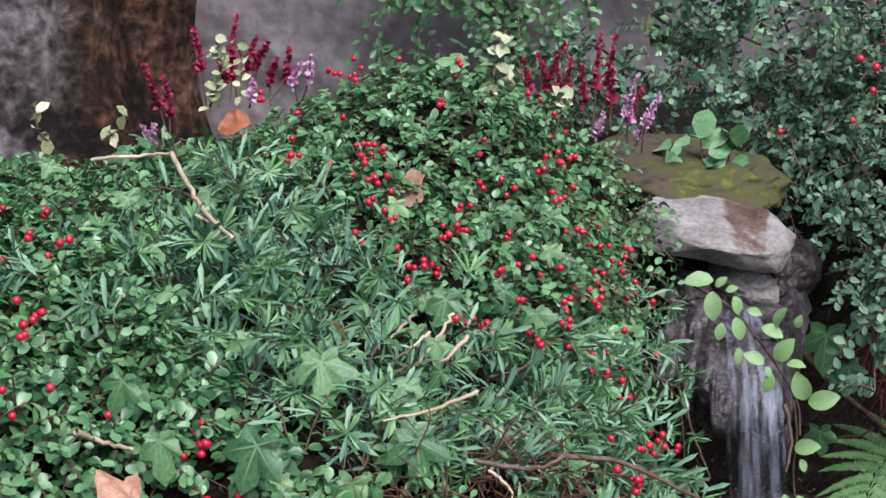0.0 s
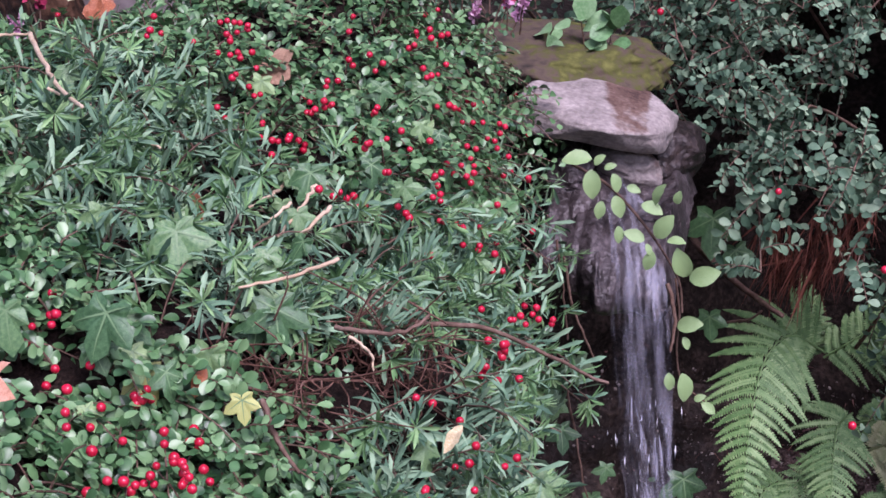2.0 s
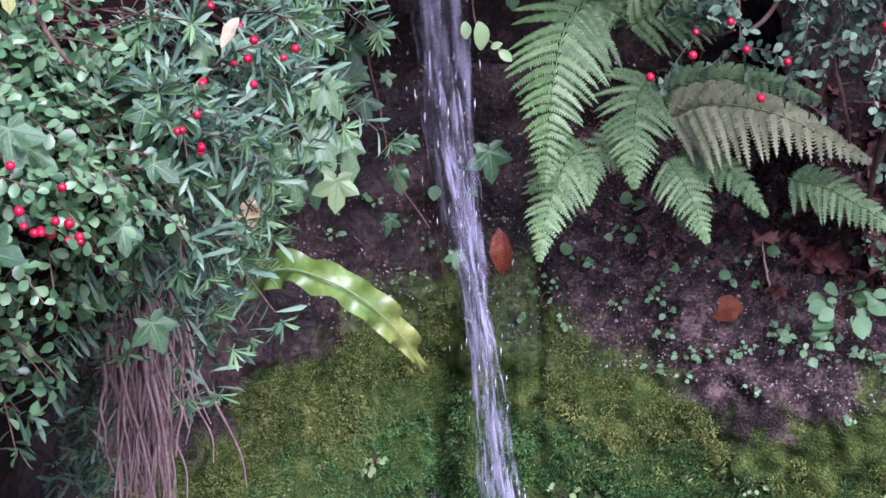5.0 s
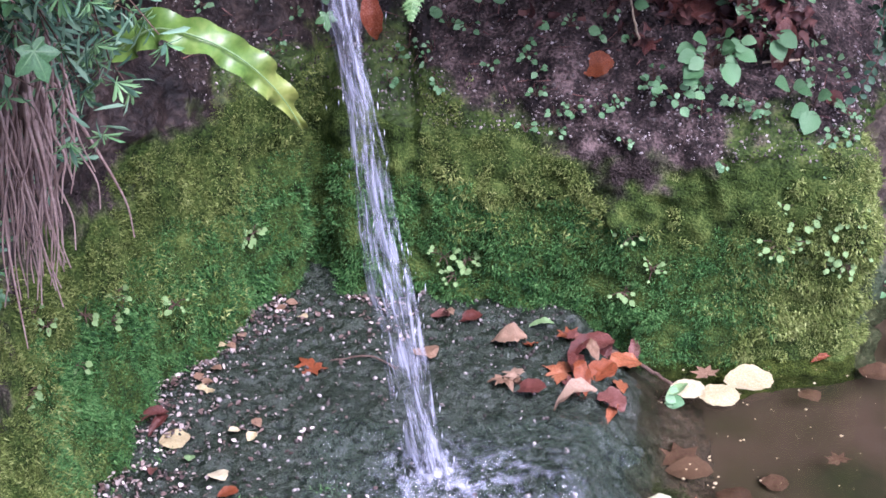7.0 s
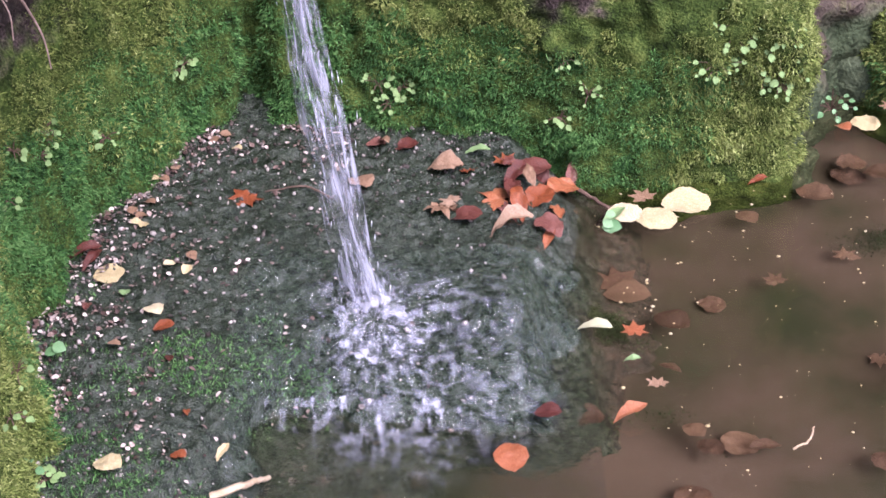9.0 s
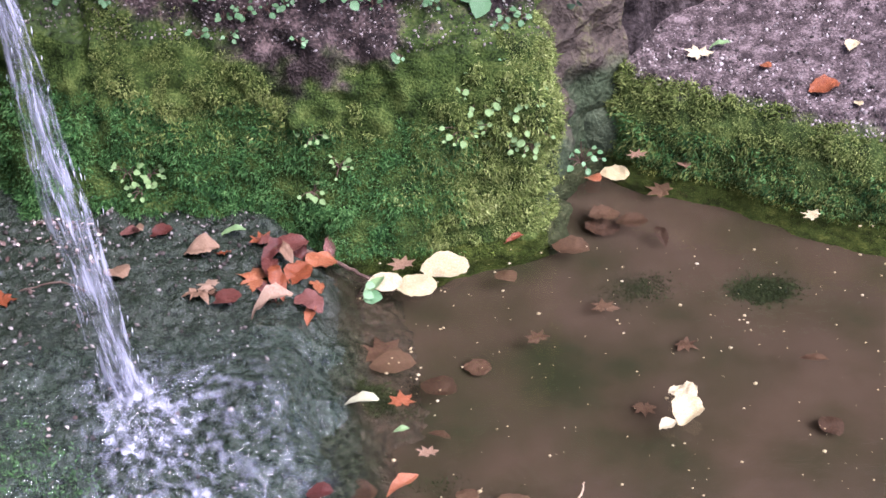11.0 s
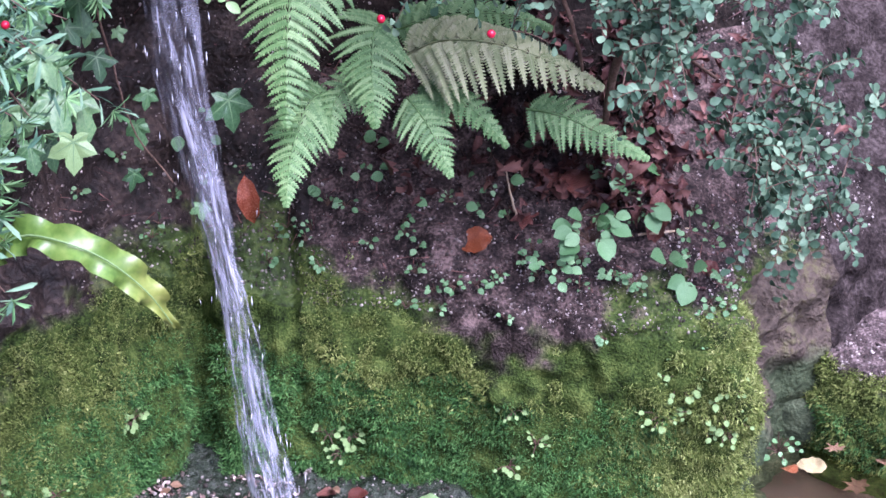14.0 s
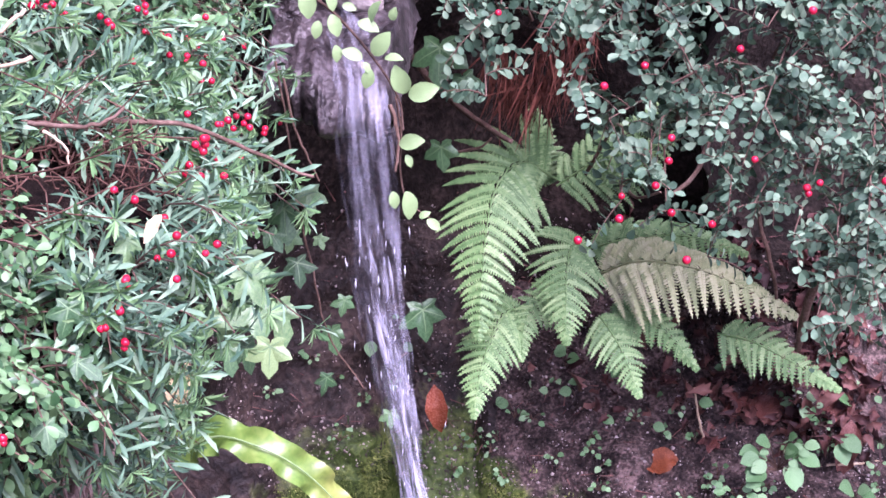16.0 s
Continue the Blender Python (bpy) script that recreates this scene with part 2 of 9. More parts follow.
def wall_point(i, v):
    """A point of the basin's wall: i counts along the base, v from 0 (under water) to 1 (the top of the bank)."""
    b, n = base_frame(i)
    w = min(max((b[0] + 0.34) / 0.22, 0), 1) if b[1] > 2.3 else 0.0
    prof = LEAN_FRONT * w + LEAN_LEFT * (1 - w)
    k = v * (len(prof) - 1)
    off, z = np.interp(k, range(len(prof)), prof[:, 0]), np.interp(k, range(len(prof)), prof[:, 1])
    p = np.array([*(b - n * off), z])
    bump = 0.026 * fbm(p * 7, 3) + 0.022 * fbm(p * 19 + 5, 2) + 0.006 * fbm(p * 48 + 2, 2)
    if 0.1 < z < 0.42:
        hang = math.exp(-(((z - 0.25) / 0.08) ** 2))
        bump += hang * (0.026 * soft_floor(fbm((p[0] * 18, p[1] * 18, z * 9 + 3), 3), 0.1) + 0.010 * fbm(p * 34 + 1, 2))
    if 0.03 < z < 0.40 and p[1] > 2.3:
        tier = math.exp(-(((z - 0.235) / 0.085) ** 2))
        ridge = fbm((p[0] * 15 + 0.8 * fbm((p[0] * 6, z * 10, 3)), 4.0, z * 2.5), 2)
        bump += min(max((p[0] + 0.02) / 0.2, 0.25), 1) * tier * (0.034 * ridge + 0.012)
    bump = soft_floor(bump + 0.010, 0.012) - 0.010
    if p[1] > 2.25 and z > 0:
        fade = min(1, z / 0.06) * min(1, max(0, (0.62 - z) / 0.2))
        bump -= 0.075 * fade * math.exp(-(((p[0] + 0.258 + 0.012 * fbm((z * 9, 1, 2))) / 0.020) ** 2)) + 0.030 * fade * math.exp(-(((p[0] + 0.125 + 0.10 * (z - 0.28)) / 0.012) ** 2)) * min(1, max(0, (z - 0.08) / 0.1))
    return np.array([*(b + n * (bump - off)), z + 0.3 * bump])


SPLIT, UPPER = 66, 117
us = list(range(0, NU))
WALL_GRID = np.array([[wall_point(i, j / (NV - 1)) for j in range(NV)] for i in us])
verts = WALL_GRID[:, : SPLIT + 1].reshape(-1, 3)
BARE = next(i for i in us if BASE[i][0] > 0.515)
row = SPLIT + 1
wall_moss = mesh_object("wall_basin", verts[: BARE * row], grid_faces(BARE, row), MOSS_BED)
tagged(wall_moss, "damp rough basin wall grown over with green moss", "wall", kind="structure")
FAR = next(i for i in us if BASE[i][0] > 0.68)
wall_end = mesh_object("wall_end", verts[(BARE - 1) * row : (FAR + 1) * row], grid_faces(FAR - BARE + 2, row), BROWN_ROCK)
tagged(wall_end, "bare brown rock at the end of the mossy wall", "wall", kind="structure")
DAMP = next(i for i in us if BASE[i][0] > -0.12 and BASE[i][1] > 2.3)
bank = mesh_object("bank", WALL_GRID[DAMP : FAR + 1, SPLIT : UPPER + 1].reshape(-1, 3), grid_faces(FAR + 1 - DAMP, UPPER - SPLIT + 1), SOIL)
tagged(bank, "damp soil bank with bits of gravel and litter", "bank", kind="structure")
bank_top = mesh_object("bank_top", WALL_GRID[DAMP : FAR + 1, UPPER:].reshape(-1, 3), grid_faces(FAR + 1 - DAMP, NV - UPPER), PEAT_WITH_SHADE)
tagged(bank_top, "peaty soil overhanging under the shrubs, near-black to paint its shade", "bank", kind="structure")
bank_far = mesh_object("bank_far", WALL_GRID[FAR:].reshape(-1, 3), grid_faces(NU - FAR, NV), SHADE_DARK_EARTH)
tagged(bank_far, "earth bank behind the terrace and shrubs, shade painted into its colour", "bank", kind="structure")
bank_shade = mesh_object("bank_hollow", WALL_GRID[: DAMP + 1, 126:].reshape(-1, 3), grid_faces(DAMP + 1, NV - 126), PEAT_WITH_SHADE)
tagged(bank_shade, "hollow of peaty soil behind the spout, near-black to paint its shade", "bank", kind="structure")
bank_wet = mesh_object("bank_wet", WALL_GRID[: DAMP + 1, SPLIT:127].reshape(-1, 3), grid_faces(DAMP + 1, 127 - SPLIT), WET_SOIL)
tagged(bank_wet, "dark wet soil cliff behind and beside the fall", "bank", kind="structure")

# gravel terrace at the far right of the pool
TERRACE = spline([(0.625, 2.78), (0.648, 2.68), (0.685, 2.61), (0.74, 2.57), (0.81, 2.522), (0.90, 2.445), (1.02, 2.36), (1.3, 2.2), (2.0, 2.0), (3.0, 1.9)], 120)


def terrace_point(i, v):
    d = TERRACE[min(i + 1, 119)] - TERRACE[max(i - 1, 0)]
    d = d / np.linalg.norm(d)
    b, n = TERRACE[i], np.array([d[1], -d[0]])
    prof = np.array([(-0.02, -0.16), (0, 0), (-0.005, 0.07), (0.015, 0.115), (0.045, 0.138), (0.11, 0.152), (0.27, 0.20), (0.45, 0.30), (0.65, 0.6), (0.9, 1.3)])
    k = v * 9
    off = np.interp(k, range(10), prof[:, 0])
    n = n + (np.array([-0.4, -0.92]) - n) * min(max(off, 0) / 0.1, 1)
    off, z = np.interp(k, range(10), prof[:, 0]), np.interp(k, range(10), prof[:, 1])
    p = np.array([*(b - n * off), z])
    bump = 0.012 * fbm(p * 9) + 0.008 * fbm(p * 23)
    return np.array([*(b + n * (bump - off)), z + 0.4 * bump])


TERRACE_GRID = np.array([[terrace_point(i, j / 79) for j in range(80)] for i in range(120)])
bank_side = mesh_object("bank_side", TERRACE_GRID[:, 56:].reshape(-1, 3), grid_faces(120, 24), SHADE_DARK_EARTH)
tagged(bank_side, "overgrown earth bank behind the gravel terrace, darkened to paint shade", "bank", kind="structure")
terrace = mesh_object("terrace", TERRACE_GRID[:, :57].reshape(-1, 3), grid_faces(120, 57), GRAVEL_BED)
tagged(terrace, "gravelly grey earth terrace beside the pool", "terrace", kind="structure")


# wet stone apron under the fall
def apron_height(x, y):
    wob = 0.06 * fbm((x * 5, y * 5, 1)) + 0.02 * fbm((x * 17, y * 17, 1))
    side = min(max((x - 0.10 + wob) / 0.12, 0), 1)
    front = min(max((1.875 - y + 0.5 * wob) / 0.045, 0), 1) * min(max((x + 0.20 + 0.3 * (1.85 - y) + wob) / 0.03, 0), 1)
    near = min(max((1.30 - y + wob) / 0.1, 0), 1)
    z = 0.05 - 0.065 * side - 0.085 * front - 0.1 * near - 0.09 * min(max((x - 0.19) / 0.13, 0), 1)
    z -= 0.03 * min(max((x + 0.25) / 0.3, 0), 1) * min(max((2.1 - y) / 0.3, 0), 1)
    step = min(max((x + 0.113 + 0.582 * (2.039 - y) + 0.12 * wob) / 0.014, 0), 1) * min(max((2.045 - y) / 0.03, 0), 1)
    lobe = math.exp(-(((x - 0.10) / 0.075) ** 2) - ((y - 2.03) / 0.10) ** 2)
    z += 0.028 * lobe - 0.024 * step * (1 - lobe)
    return z + 0.010 * fbm((x * 9, y * 9, 3)) + 0.008 * fbm((x * 30, y * 30, 7)) + 0.003 * fbm((x * 90, y * 90, 4), 2)


ax, ay = np.linspace(-0.62, 0.34, 230), np.linspace(1.10, 2.58, 330)
apron = mesh_object("apron", [(x, y, apron_height(x, y)) for x in ax for y in ay], grid_faces(230, 330), APRON)
tagged(apron, "wet dark stone apron below the fall", "stone apron", kind="structure")

# terrace of earth behind the bank top and the mound that carries the near shrubs
EDGE = spline([(-0.36, 2.7), (-0.37, 2.2), (-0.37, 1.9), (-0.32, 1.62), (-0.275, 1.42), (-0.30, 1.22), (-0.43, 1.02), (-0.72, 0.9), (-1.3, 0.87)], 120)


def mound_point(i, v):
    """v below 0.4: the hanging side; above: the top, inward."""
    d = EDGE[min(i + 1, 119)] - EDGE[max(i - 1, 0)]
    d = d / np.linalg.norm(d)
    n = np.array([-d[1], d[0]])  # outward
    if v < 0.4:
        s, z = (0.30 + 0.2 * min(max((EDGE[i][1] - 1.65) / 0.3, 0), 1)) * (1 - v / 0.4), 0.62 + v / 0.4 * 0.5
    else:
        s = (v - 0.4) / 0.6 * 1.1
        z = 1.12 + 0.22 * (1 - math.exp(-s / 0.17))
    p = np.array([*(EDGE[i] - n * s), z])
    if v >= 0.4:
        p[2] -= 0.085 * min(max((-0.66 - p[0]) / 0.22, 0), 1) * min(max((p[1] - 1.45) / 0.3, 0), 1)
        p[2] += 0.125 * math.exp(-(((p[0] + 0.52) / 0.22) ** 2) - ((p[1] - 1.95) / 0.30) ** 2) - 0.13 * max(0, p[1] - 1.5) * min(1, s / 0.3)
    b = 0.03 * fbm(p * 5) + 0.015 * fbm(p * 14)
    return p + np.array([*(n * b * 0.6), b])


MOUND_GRID = np.array([[mound_point(i, j / 59) for j in range(60)] for i in range(120)])
mound = mesh_object("mound", MOUND_GRID.reshape(-1, 3), [f[::-1] for f in grid_faces(120, 60)], TWIG_BED_SHADE)
tagged(mound, "mound of earth and dead twigs, near-black to paint shade under shrubs", "mound", kind="structure")

# ---- growing things: tools ----
RNG = np.random.default_rng(7)


def leaf_shape(stations, fold=0.15, curl=0.15, wave=0.0):
    """A leaf of length 1 along y, as vertices and triangles: stations are (place along it, half width)."""
    v, rows = [], []
    for k, (t, w) in enumerate(stations):
        z = -curl * t * t
        if w == 0:
            rows.append([len(v)])
            v.append((0, t, z))
        else:
            rows.append([len(v), len(v) + 1, len(v) + 2])
            up = wave * (1 if k % 2 else -1)
            v += [(-w, t, z + fold * w + up), (0, t, z), (w, t, z + fold * w - up)]
    f = []
    for a, b in zip(rows, rows[1:]):
        if len(a) == 1 and len(b) == 3:
            f += [(a[0], b[1], b[0]), (a[0], b[2], b[1])]
        elif len(a) == 3 and len(b) == 3:
            for i in (0, 1):
                f += [(a[i], a[i + 1], b[i + 1]), (a[i], b[i + 1], b[i])]
        elif len(a) == 3:
            f += [(a[0], a[1], b[0]), (a[1], a[2], b[0])]
    return np.array(v, float), np.array(f, int)


OVAL = leaf_shape([(0, 0), (0.3, 0.26), (0.68, 0.28), (1, 0)], 0.3, 0.15)
NEEDLE = leaf_shape([(0, 0), (0.3, 0.052), (0.78, 0.078), (1, 0)], 0.5, 0.16)
OBOVATE = leaf_shape([(0, 0), (0.22, 0.17), (0.5, 0.32), (0.78, 0.31), (0.93, 0.16), (1, 0)], 0.28, 0.16)
BLADE = (np.array([(-0.09, 0, 0), (0.09, 0, 0), (0, 1, -0.12)], float), np.array([(0, 1, 2)], int))
PINNULE = leaf_shape([(0, 0), (0.35, 0.2), (0.8, 0.15), (1, 0)], 0.1, 0.2)


def unit(a):
    return a / np.maximum(np.linalg.norm(a, axis=-1, keepdims=True), 1e-9)


def frames(along, up):
    """Turns whose y runs along and whose z leans to up."""
    y = unit(np.asarray(along, float))
    x = unit(np.cross(y, up))
    return np.stack([x, y, np.cross(x, y)], -1)


class Batch:
    """Many small pieces gathered into one mesh."""

    def __init__(self):
        self.v, self.f, self.n = [], [], 0

    def add(self, shape, places, turns, sizes, widths=None):
        sv, sf = shape
        k = len(places)
        s = np.repeat(np.asarray(sizes, float).reshape(-1, 1), 3, 1) * np.ones((k, 3))
        if widths is not None:
            s[:, 0] *= widths
        v = np.einsum("kij,knj->kni", turns, sv[None] * s[:, None]) + np.asarray(places)[:, None]
        self.v.append(v.reshape(-1, 3))
        self.f.append((sf[None] + self.n + np.arange(k)[:, None, None] * len(sv)).reshape(-1, 3))
        self.n += k * len(sv)

    def solid(self, verts, faces):
        f = np.array([(q[0], q[k], q[k + 1]) for q in faces for k in range(1, len(q) - 1)], int)
        self.v.append(np.asarray(verts, float))
        self.f.append(f + self.n)
        self.n += len(verts)

    def tube(self, points, r0, r1, sides=5):
        p = np.asarray(points, float)
        d = unit(np.gradient(p, axis=0))
        a = unit(np.cross(d, (0.3, 0.2, 1.0)))
        b = np.cross(d, a)
        r = np.linspace(r0, r1, len(p))[:, None, None]
        th = np.linspace(0, 2 * math.pi, sides, endpoint=False)[None, :, None]
        ring = p[:, None] + r * (np.cos(th) * a[:, None] + np.sin(th) * b[:, None])
        m = sides
        faces = [(i * m + j, i * m + (j + 1) % m, (i + 1) * m + (j + 1) % m, (i + 1) * m + j) for i in range(len(p) - 1) for j in range(m)]
        self.solid(ring.reshape(-1, 3), faces)
        self.solid(np.vstack([ring[-1], p[-1:] + d[-1:] * r1]), [(j, (j + 1) % m, m) for j in range(m)])

    def build(self, name, mat, parent=None, label="", smooth=True, origin=None):
        v, f = np.vstack(self.v), np.vstack(self.f)
        if origin is not None:
            v = v - np.asarray(origin)
        me = bpy.data.meshes.new(name)
        me.vertices.add(len(v))
        me.vertices.foreach_set("co", v.ravel())
        me.loops.add(f.size)
        me.loops.foreach_set("vertex_index", f.ravel())
        me.polygons.add(len(f))
        me.polygons.foreach_set("loop_start", np.arange(0, f.size, 3))
        me.update(calc_edges=True)
        if smooth:
            me.shade_smooth()
        me.materials.append(mat)
        ob = new(name, me)
        if origin is not None:
            ob.location = origin
        if parent:
            ob.parent = parent
        if label:
            tagged(ob, label)
        return ob


def thing(name, label, category, group="", place=(0, 0, 0)):
    ob = new(name)
    ob.location = place
    ob.empty_display_size = 0.02
    return tagged(ob, label, category, group)


def foliage_material(name, dark, mid, light, rough=0.5, island=0.28, spec=0.35, through_light=0.0, scale=25):
    m = material(name, [(0.2, dark), (0.5, mid), (0.8, light)], scale, rough, 0.25, 5, spec, island=island, bump_dist=0.002)
    return m


LEAF_DARK = foliage_material("small_leaf", (0.024, 0.078, 0.027), (0.075, 0.180, 0.066), (0.155, 0.285, 0.125), 0.36, 0.32, 0.5)
LEAF_GREY = foliage_material("grey_green_leaf", (0.030, 0.068, 0.040), (0.084, 0.158, 0.096), (0.18, 0.27, 0.17), 0.6, 0.34, 0.2)
LEAF_NEEDLE = foliage_material("narrow_leaf", (0.042, 0.100, 0.060), (0.115, 0.220, 0.130), (0.22, 0.345, 0.215), 0.6, 0.34, 0.22)
LEAF_YOUNG = foliage_material("young_narrow_leaf", (0.08, 0.19, 0.075), (0.165, 0.33, 0.13), (0.27, 0.44, 0.20), 0.6, 0.25, 0.2)
LEAF_IVY = material("ivy_leaf", [(0.25, (0.028, 0.085, 0.032)), (0.5, (0.075, 0.175, 0.070)), (0.75, (0.17, 0.29, 0.12))], 18, 0.34, 0.35, 5, 0.5, piece=0.22, bump_dist=0.002)
IVY_VEIN = material("ivy_vein", [(0.3, (0.10, 0.20, 0.09)), (0.7, (0.18, 0.29, 0.14))], 60, 0.45, 0.0, 5, 0.4)
LEAF_FERN = foliage_material("fern_leaf", (0.075, 0.17, 0.055), (0.145, 0.28, 0.098), (0.25, 0.39, 0.165), 0.5, 0.25)
LEAF_PALE_FERN = foliage_material("pale_fern_leaf", (0.19, 0.26, 0.11), (0.34, 0.39, 0.19), (0.48, 0.50, 0.30), 0.55, 0.25)
LEAF_BRIGHT = foliage_material("bright_leaf", (0.10, 0.19, 0.065), (0.20, 0.32, 0.13), (0.34, 0.45, 0.24), 0.4, 0.0, 0.4, scale=45)
LEAF_HERB = material("herb_leaf", [(0.25, (0.05, 0.14, 0.045)), (0.5, (0.125, 0.27, 0.11)), (0.75, (0.25, 0.41, 0.21))], 60, 0.45, 0.25, 5, 0.35, piece=0.18, bump_dist=0.002)
LEAF_VARIEGATED = foliage_material("variegated_leaf", (0.10, 0.16, 0.06), (0.34, 0.35, 0.19), (0.55, 0.54, 0.36), 0.5, 0.25, scale=60)
LEAF_YELLOW = foliage_material("yellowing_leaf", (0.16, 0.24, 0.06), (0.36, 0.40, 0.13), (0.52, 0.52, 0.24), 0.5, 0.0, 0.35, scale=45)
WALL_LEAF = foliage_material("wall_leaf", (0.10, 0.19, 0.06), (0.19, 0.31, 0.11), (0.31, 0.43, 0.19), 0.6, 0.2, 0.2, scale=60)
MOSS_YELLOW = foliage_material("bright_moss", (0.08, 0.12, 0.024), (0.235, 0.305, 0.078), (0.42, 0.47, 0.18), 0.85, 0.26, 0.12, scale=9)
MOSS = foliage_material("moss", (0.038, 0.060, 0.014), (0.145, 0.192, 0.046), (0.285, 0.325, 0.105), 0.85, 0.28, 0.12, scale=9)
MOSS_DARK = foliage_material("wet_moss", (0.014, 0.055, 0.014), (0.056, 0.165, 0.036), (0.14, 0.285, 0.085), 0.75, 0.30, 0.3, scale=9)
BERRY = material("berry", [(0.3, (0.34, 0.006, 0.022)), (0.7, (0.54, 0.016, 0.05))], 60, 0.22, 0.0, 4, 0.5, piece=0.15)
TWIG = material("twig", [(0.3, (0.05, 0.03, 0.022)), (0.5, (0.12, 0.075, 0.055)), (0.7, (0.22, 0.15, 0.12))], 60, 0.8, 0.4, 5, 0.2)
DEAD_TWIG = material("dead_twig", [(0.3, (0.045, 0.020, 0.014)), (0.5, (0.10, 0.050, 0.036)), (0.7, (0.20, 0.12, 0.09))], 60, 0.8, 0.4, 5, 0.2)
DRY = material("dry_stem", [(0.3, (0.35, 0.25, 0.15)), (0.7, (0.62, 0.5, 0.36))], 40, 0.7, 0.3, 5, 0.2)
ROOT = material("root", [(0.3, (0.18, 0.11, 0.09)), (0.7, (0.46, 0.35, 0.30))], 50, 0.8, 0.3, 5, 0.2)
CRIMSON = foliage_material("crimson_flower", (0.14, 0.006, 0.03), (0.28, 0.015, 0.06), (0.42, 0.05, 0.11), 0.7, 0.3)
PINK = foliage_material("pink_flower", (0.32, 0.12, 0.24), (0.50, 0.26, 0.40), (0.66, 0.46, 0.56), 0.7, 0.3)
GRAIN = material("gravel_grain", [(0.25, (0.03, 0.024, 0.02)), (0.55, (0.13, 0.105, 0.095)), (0.88, (0.50, 0.44, 0.41))], 50, 0.7, 0.3, 5, 0.3, island=0.4)
LITTER = foliage_material("leaf_litter", (0.030, 0.010, 0.010), (0.085, 0.032, 0.028), (0.20, 0.095, 0.075), 0.6, 0.35)
ORANGE = material("orange_leaf", [(0.3, (0.10, 0.022, 0.010)), (0.5, (0.27, 0.075, 0.028)), (0.7, (0.46, 0.20, 0.10))], 30, 0.3, 0.4, 5, 0.4, piece=0.08)
RUSSET = material("russet_leaf", [(0.3, (0.05, 0.014, 0.012)), (0.5, (0.13, 0.040, 0.030)), (0.7, (0.26, 0.125, 0.10))], 30, 0.3, 0.4, 5, 0.4, piece=0.1)
CREAM = material("cream_leaf", [(0.3, (0.36, 0.28, 0.13)), (0.5, (0.54, 0.45, 0.25)), (0.7, (0.66, 0.60, 0.44))], 22, 0.5, 0.3, 5, 0.35, piece=0.08)
TAN = material("tan_leaf", [(0.3, (0.160, 0.088, 0.048)), (0.5, (0.272, 0.168, 0.104)), (0.7, (0.368, 0.264, 0.184))], 22, 0.55, 0.3, 5, 0.35, piece=0.1)


def surface_samples(grid, n, i_range, v_range, seed):
    """Random places on a swept surface, given as its grid of points, with their normals."""
    r = np.random.default_rng(seed)
    nv = grid.shape[1] - 1
    i, v = r.uniform(*i_range, n), r.uniform(*v_range, n) * nv
    a, b = i.astype(int), np.minimum(v.astype(int), nv - 1)
    s, t = (i - a)[:, None], (v - b)[:, None]
    du, dv = grid[a + 1, b] - grid[a, b], grid[a, b + 1] - grid[a, b]
    p = (grid[a, b] * (1 - s) + grid[a + 1, b] * s) * (1 - t) + (grid[a, b + 1] * (1 - s) + grid[a + 1, b + 1] * s) * t
    return p, unit(np.cross(du, dv))


# ---- near shrubs on the mound ----
MOUND_P, MOUND_N = (np.vstack(a) for a in zip(surface_samples(MOUND_GRID, 9500, (10, 118), (0.38, 0.80), 3), surface_samples(MOUND_GRID, 4600, (36, 100), (0.26, 0.46), 4)))
MOUND_N = np.where((MOUND_N @ np.array([0.2, -0.5, 0.8]) < 0)[:, None], -MOUND_N, MOUND_N)
# (what grows there, x, y, z, reach)
PATCHES = [
    ("cot", *(-0.460, 1.742, 1.290), 0.26), ("cot", *(-0.795, 1.516, 1.340), 0.22), ("cot", *(-0.507, 1.130, 1.234), 0.13), ("cot", *(-0.409, 1.086, 1.145), 0.13), ("cot", *(-0.368, 1.148, 1.065), 0.10), ("cot", *(-0.643, 1.173, 1.294), 0.16), ("cot", *(-0.870, 2.522, 1.200), 0.2), ("cot", *(-0.447, 2.587, 0.798), 0.05),
    ("nee", *(-0.599, 1.488, 1.330), 0.15), ("nee", *(-0.495, 1.358, 1.276), 0.15), ("nee", *(-0.339, 1.602, 1.155), 0.15), ("nee", *(-0.364, 1.370, 1.209), 0.16), ("nee", *(-0.291, 1.304, 1.110), 0.14), ("nee", *(-0.578, 2.305, 0.520), 0.12), ("nee", *(-0.585, 2.305, 0.552), 0.14), ("nee", *(-0.387, 1.939, 1.118), 0.10),
]


def patch_of(p):
    near = [(np.linalg.norm(p - np.array(q[1:4])) / q[4] + RNG.normal(0, 0.22), k) for k, q in enumerate(PATCHES)]
    return min(near)[1]


# the shrubs hang no further over the bank than this edge, a list of (heights, places across)
HEM = ([0.767, 0.921, 0.969, 1.016, 1.063, 1.107, 1.151, 1.195, 1.228, 1.270, 1.342], [-0.383, -0.314, -0.299, -0.280, -0.265, -0.263, -0.249, -0.236, -0.232, -0.225, -0.223])


def within_hem(p):
    k = 1.35 / p[1]
    return p[2] > 1.20 or 0.02 + (p[0] - 0.02) * k < np.interp(1.63 + (p[2] - 1.63) * k, *HEM)


INSIDE = np.array([within_hem(p) for p in MOUND_P])
MOUND_P, MOUND_N = MOUND_P[INSIDE], MOUND_N[INSIDE]
OWNER = np.array([patch_of(p) for p in MOUND_P])


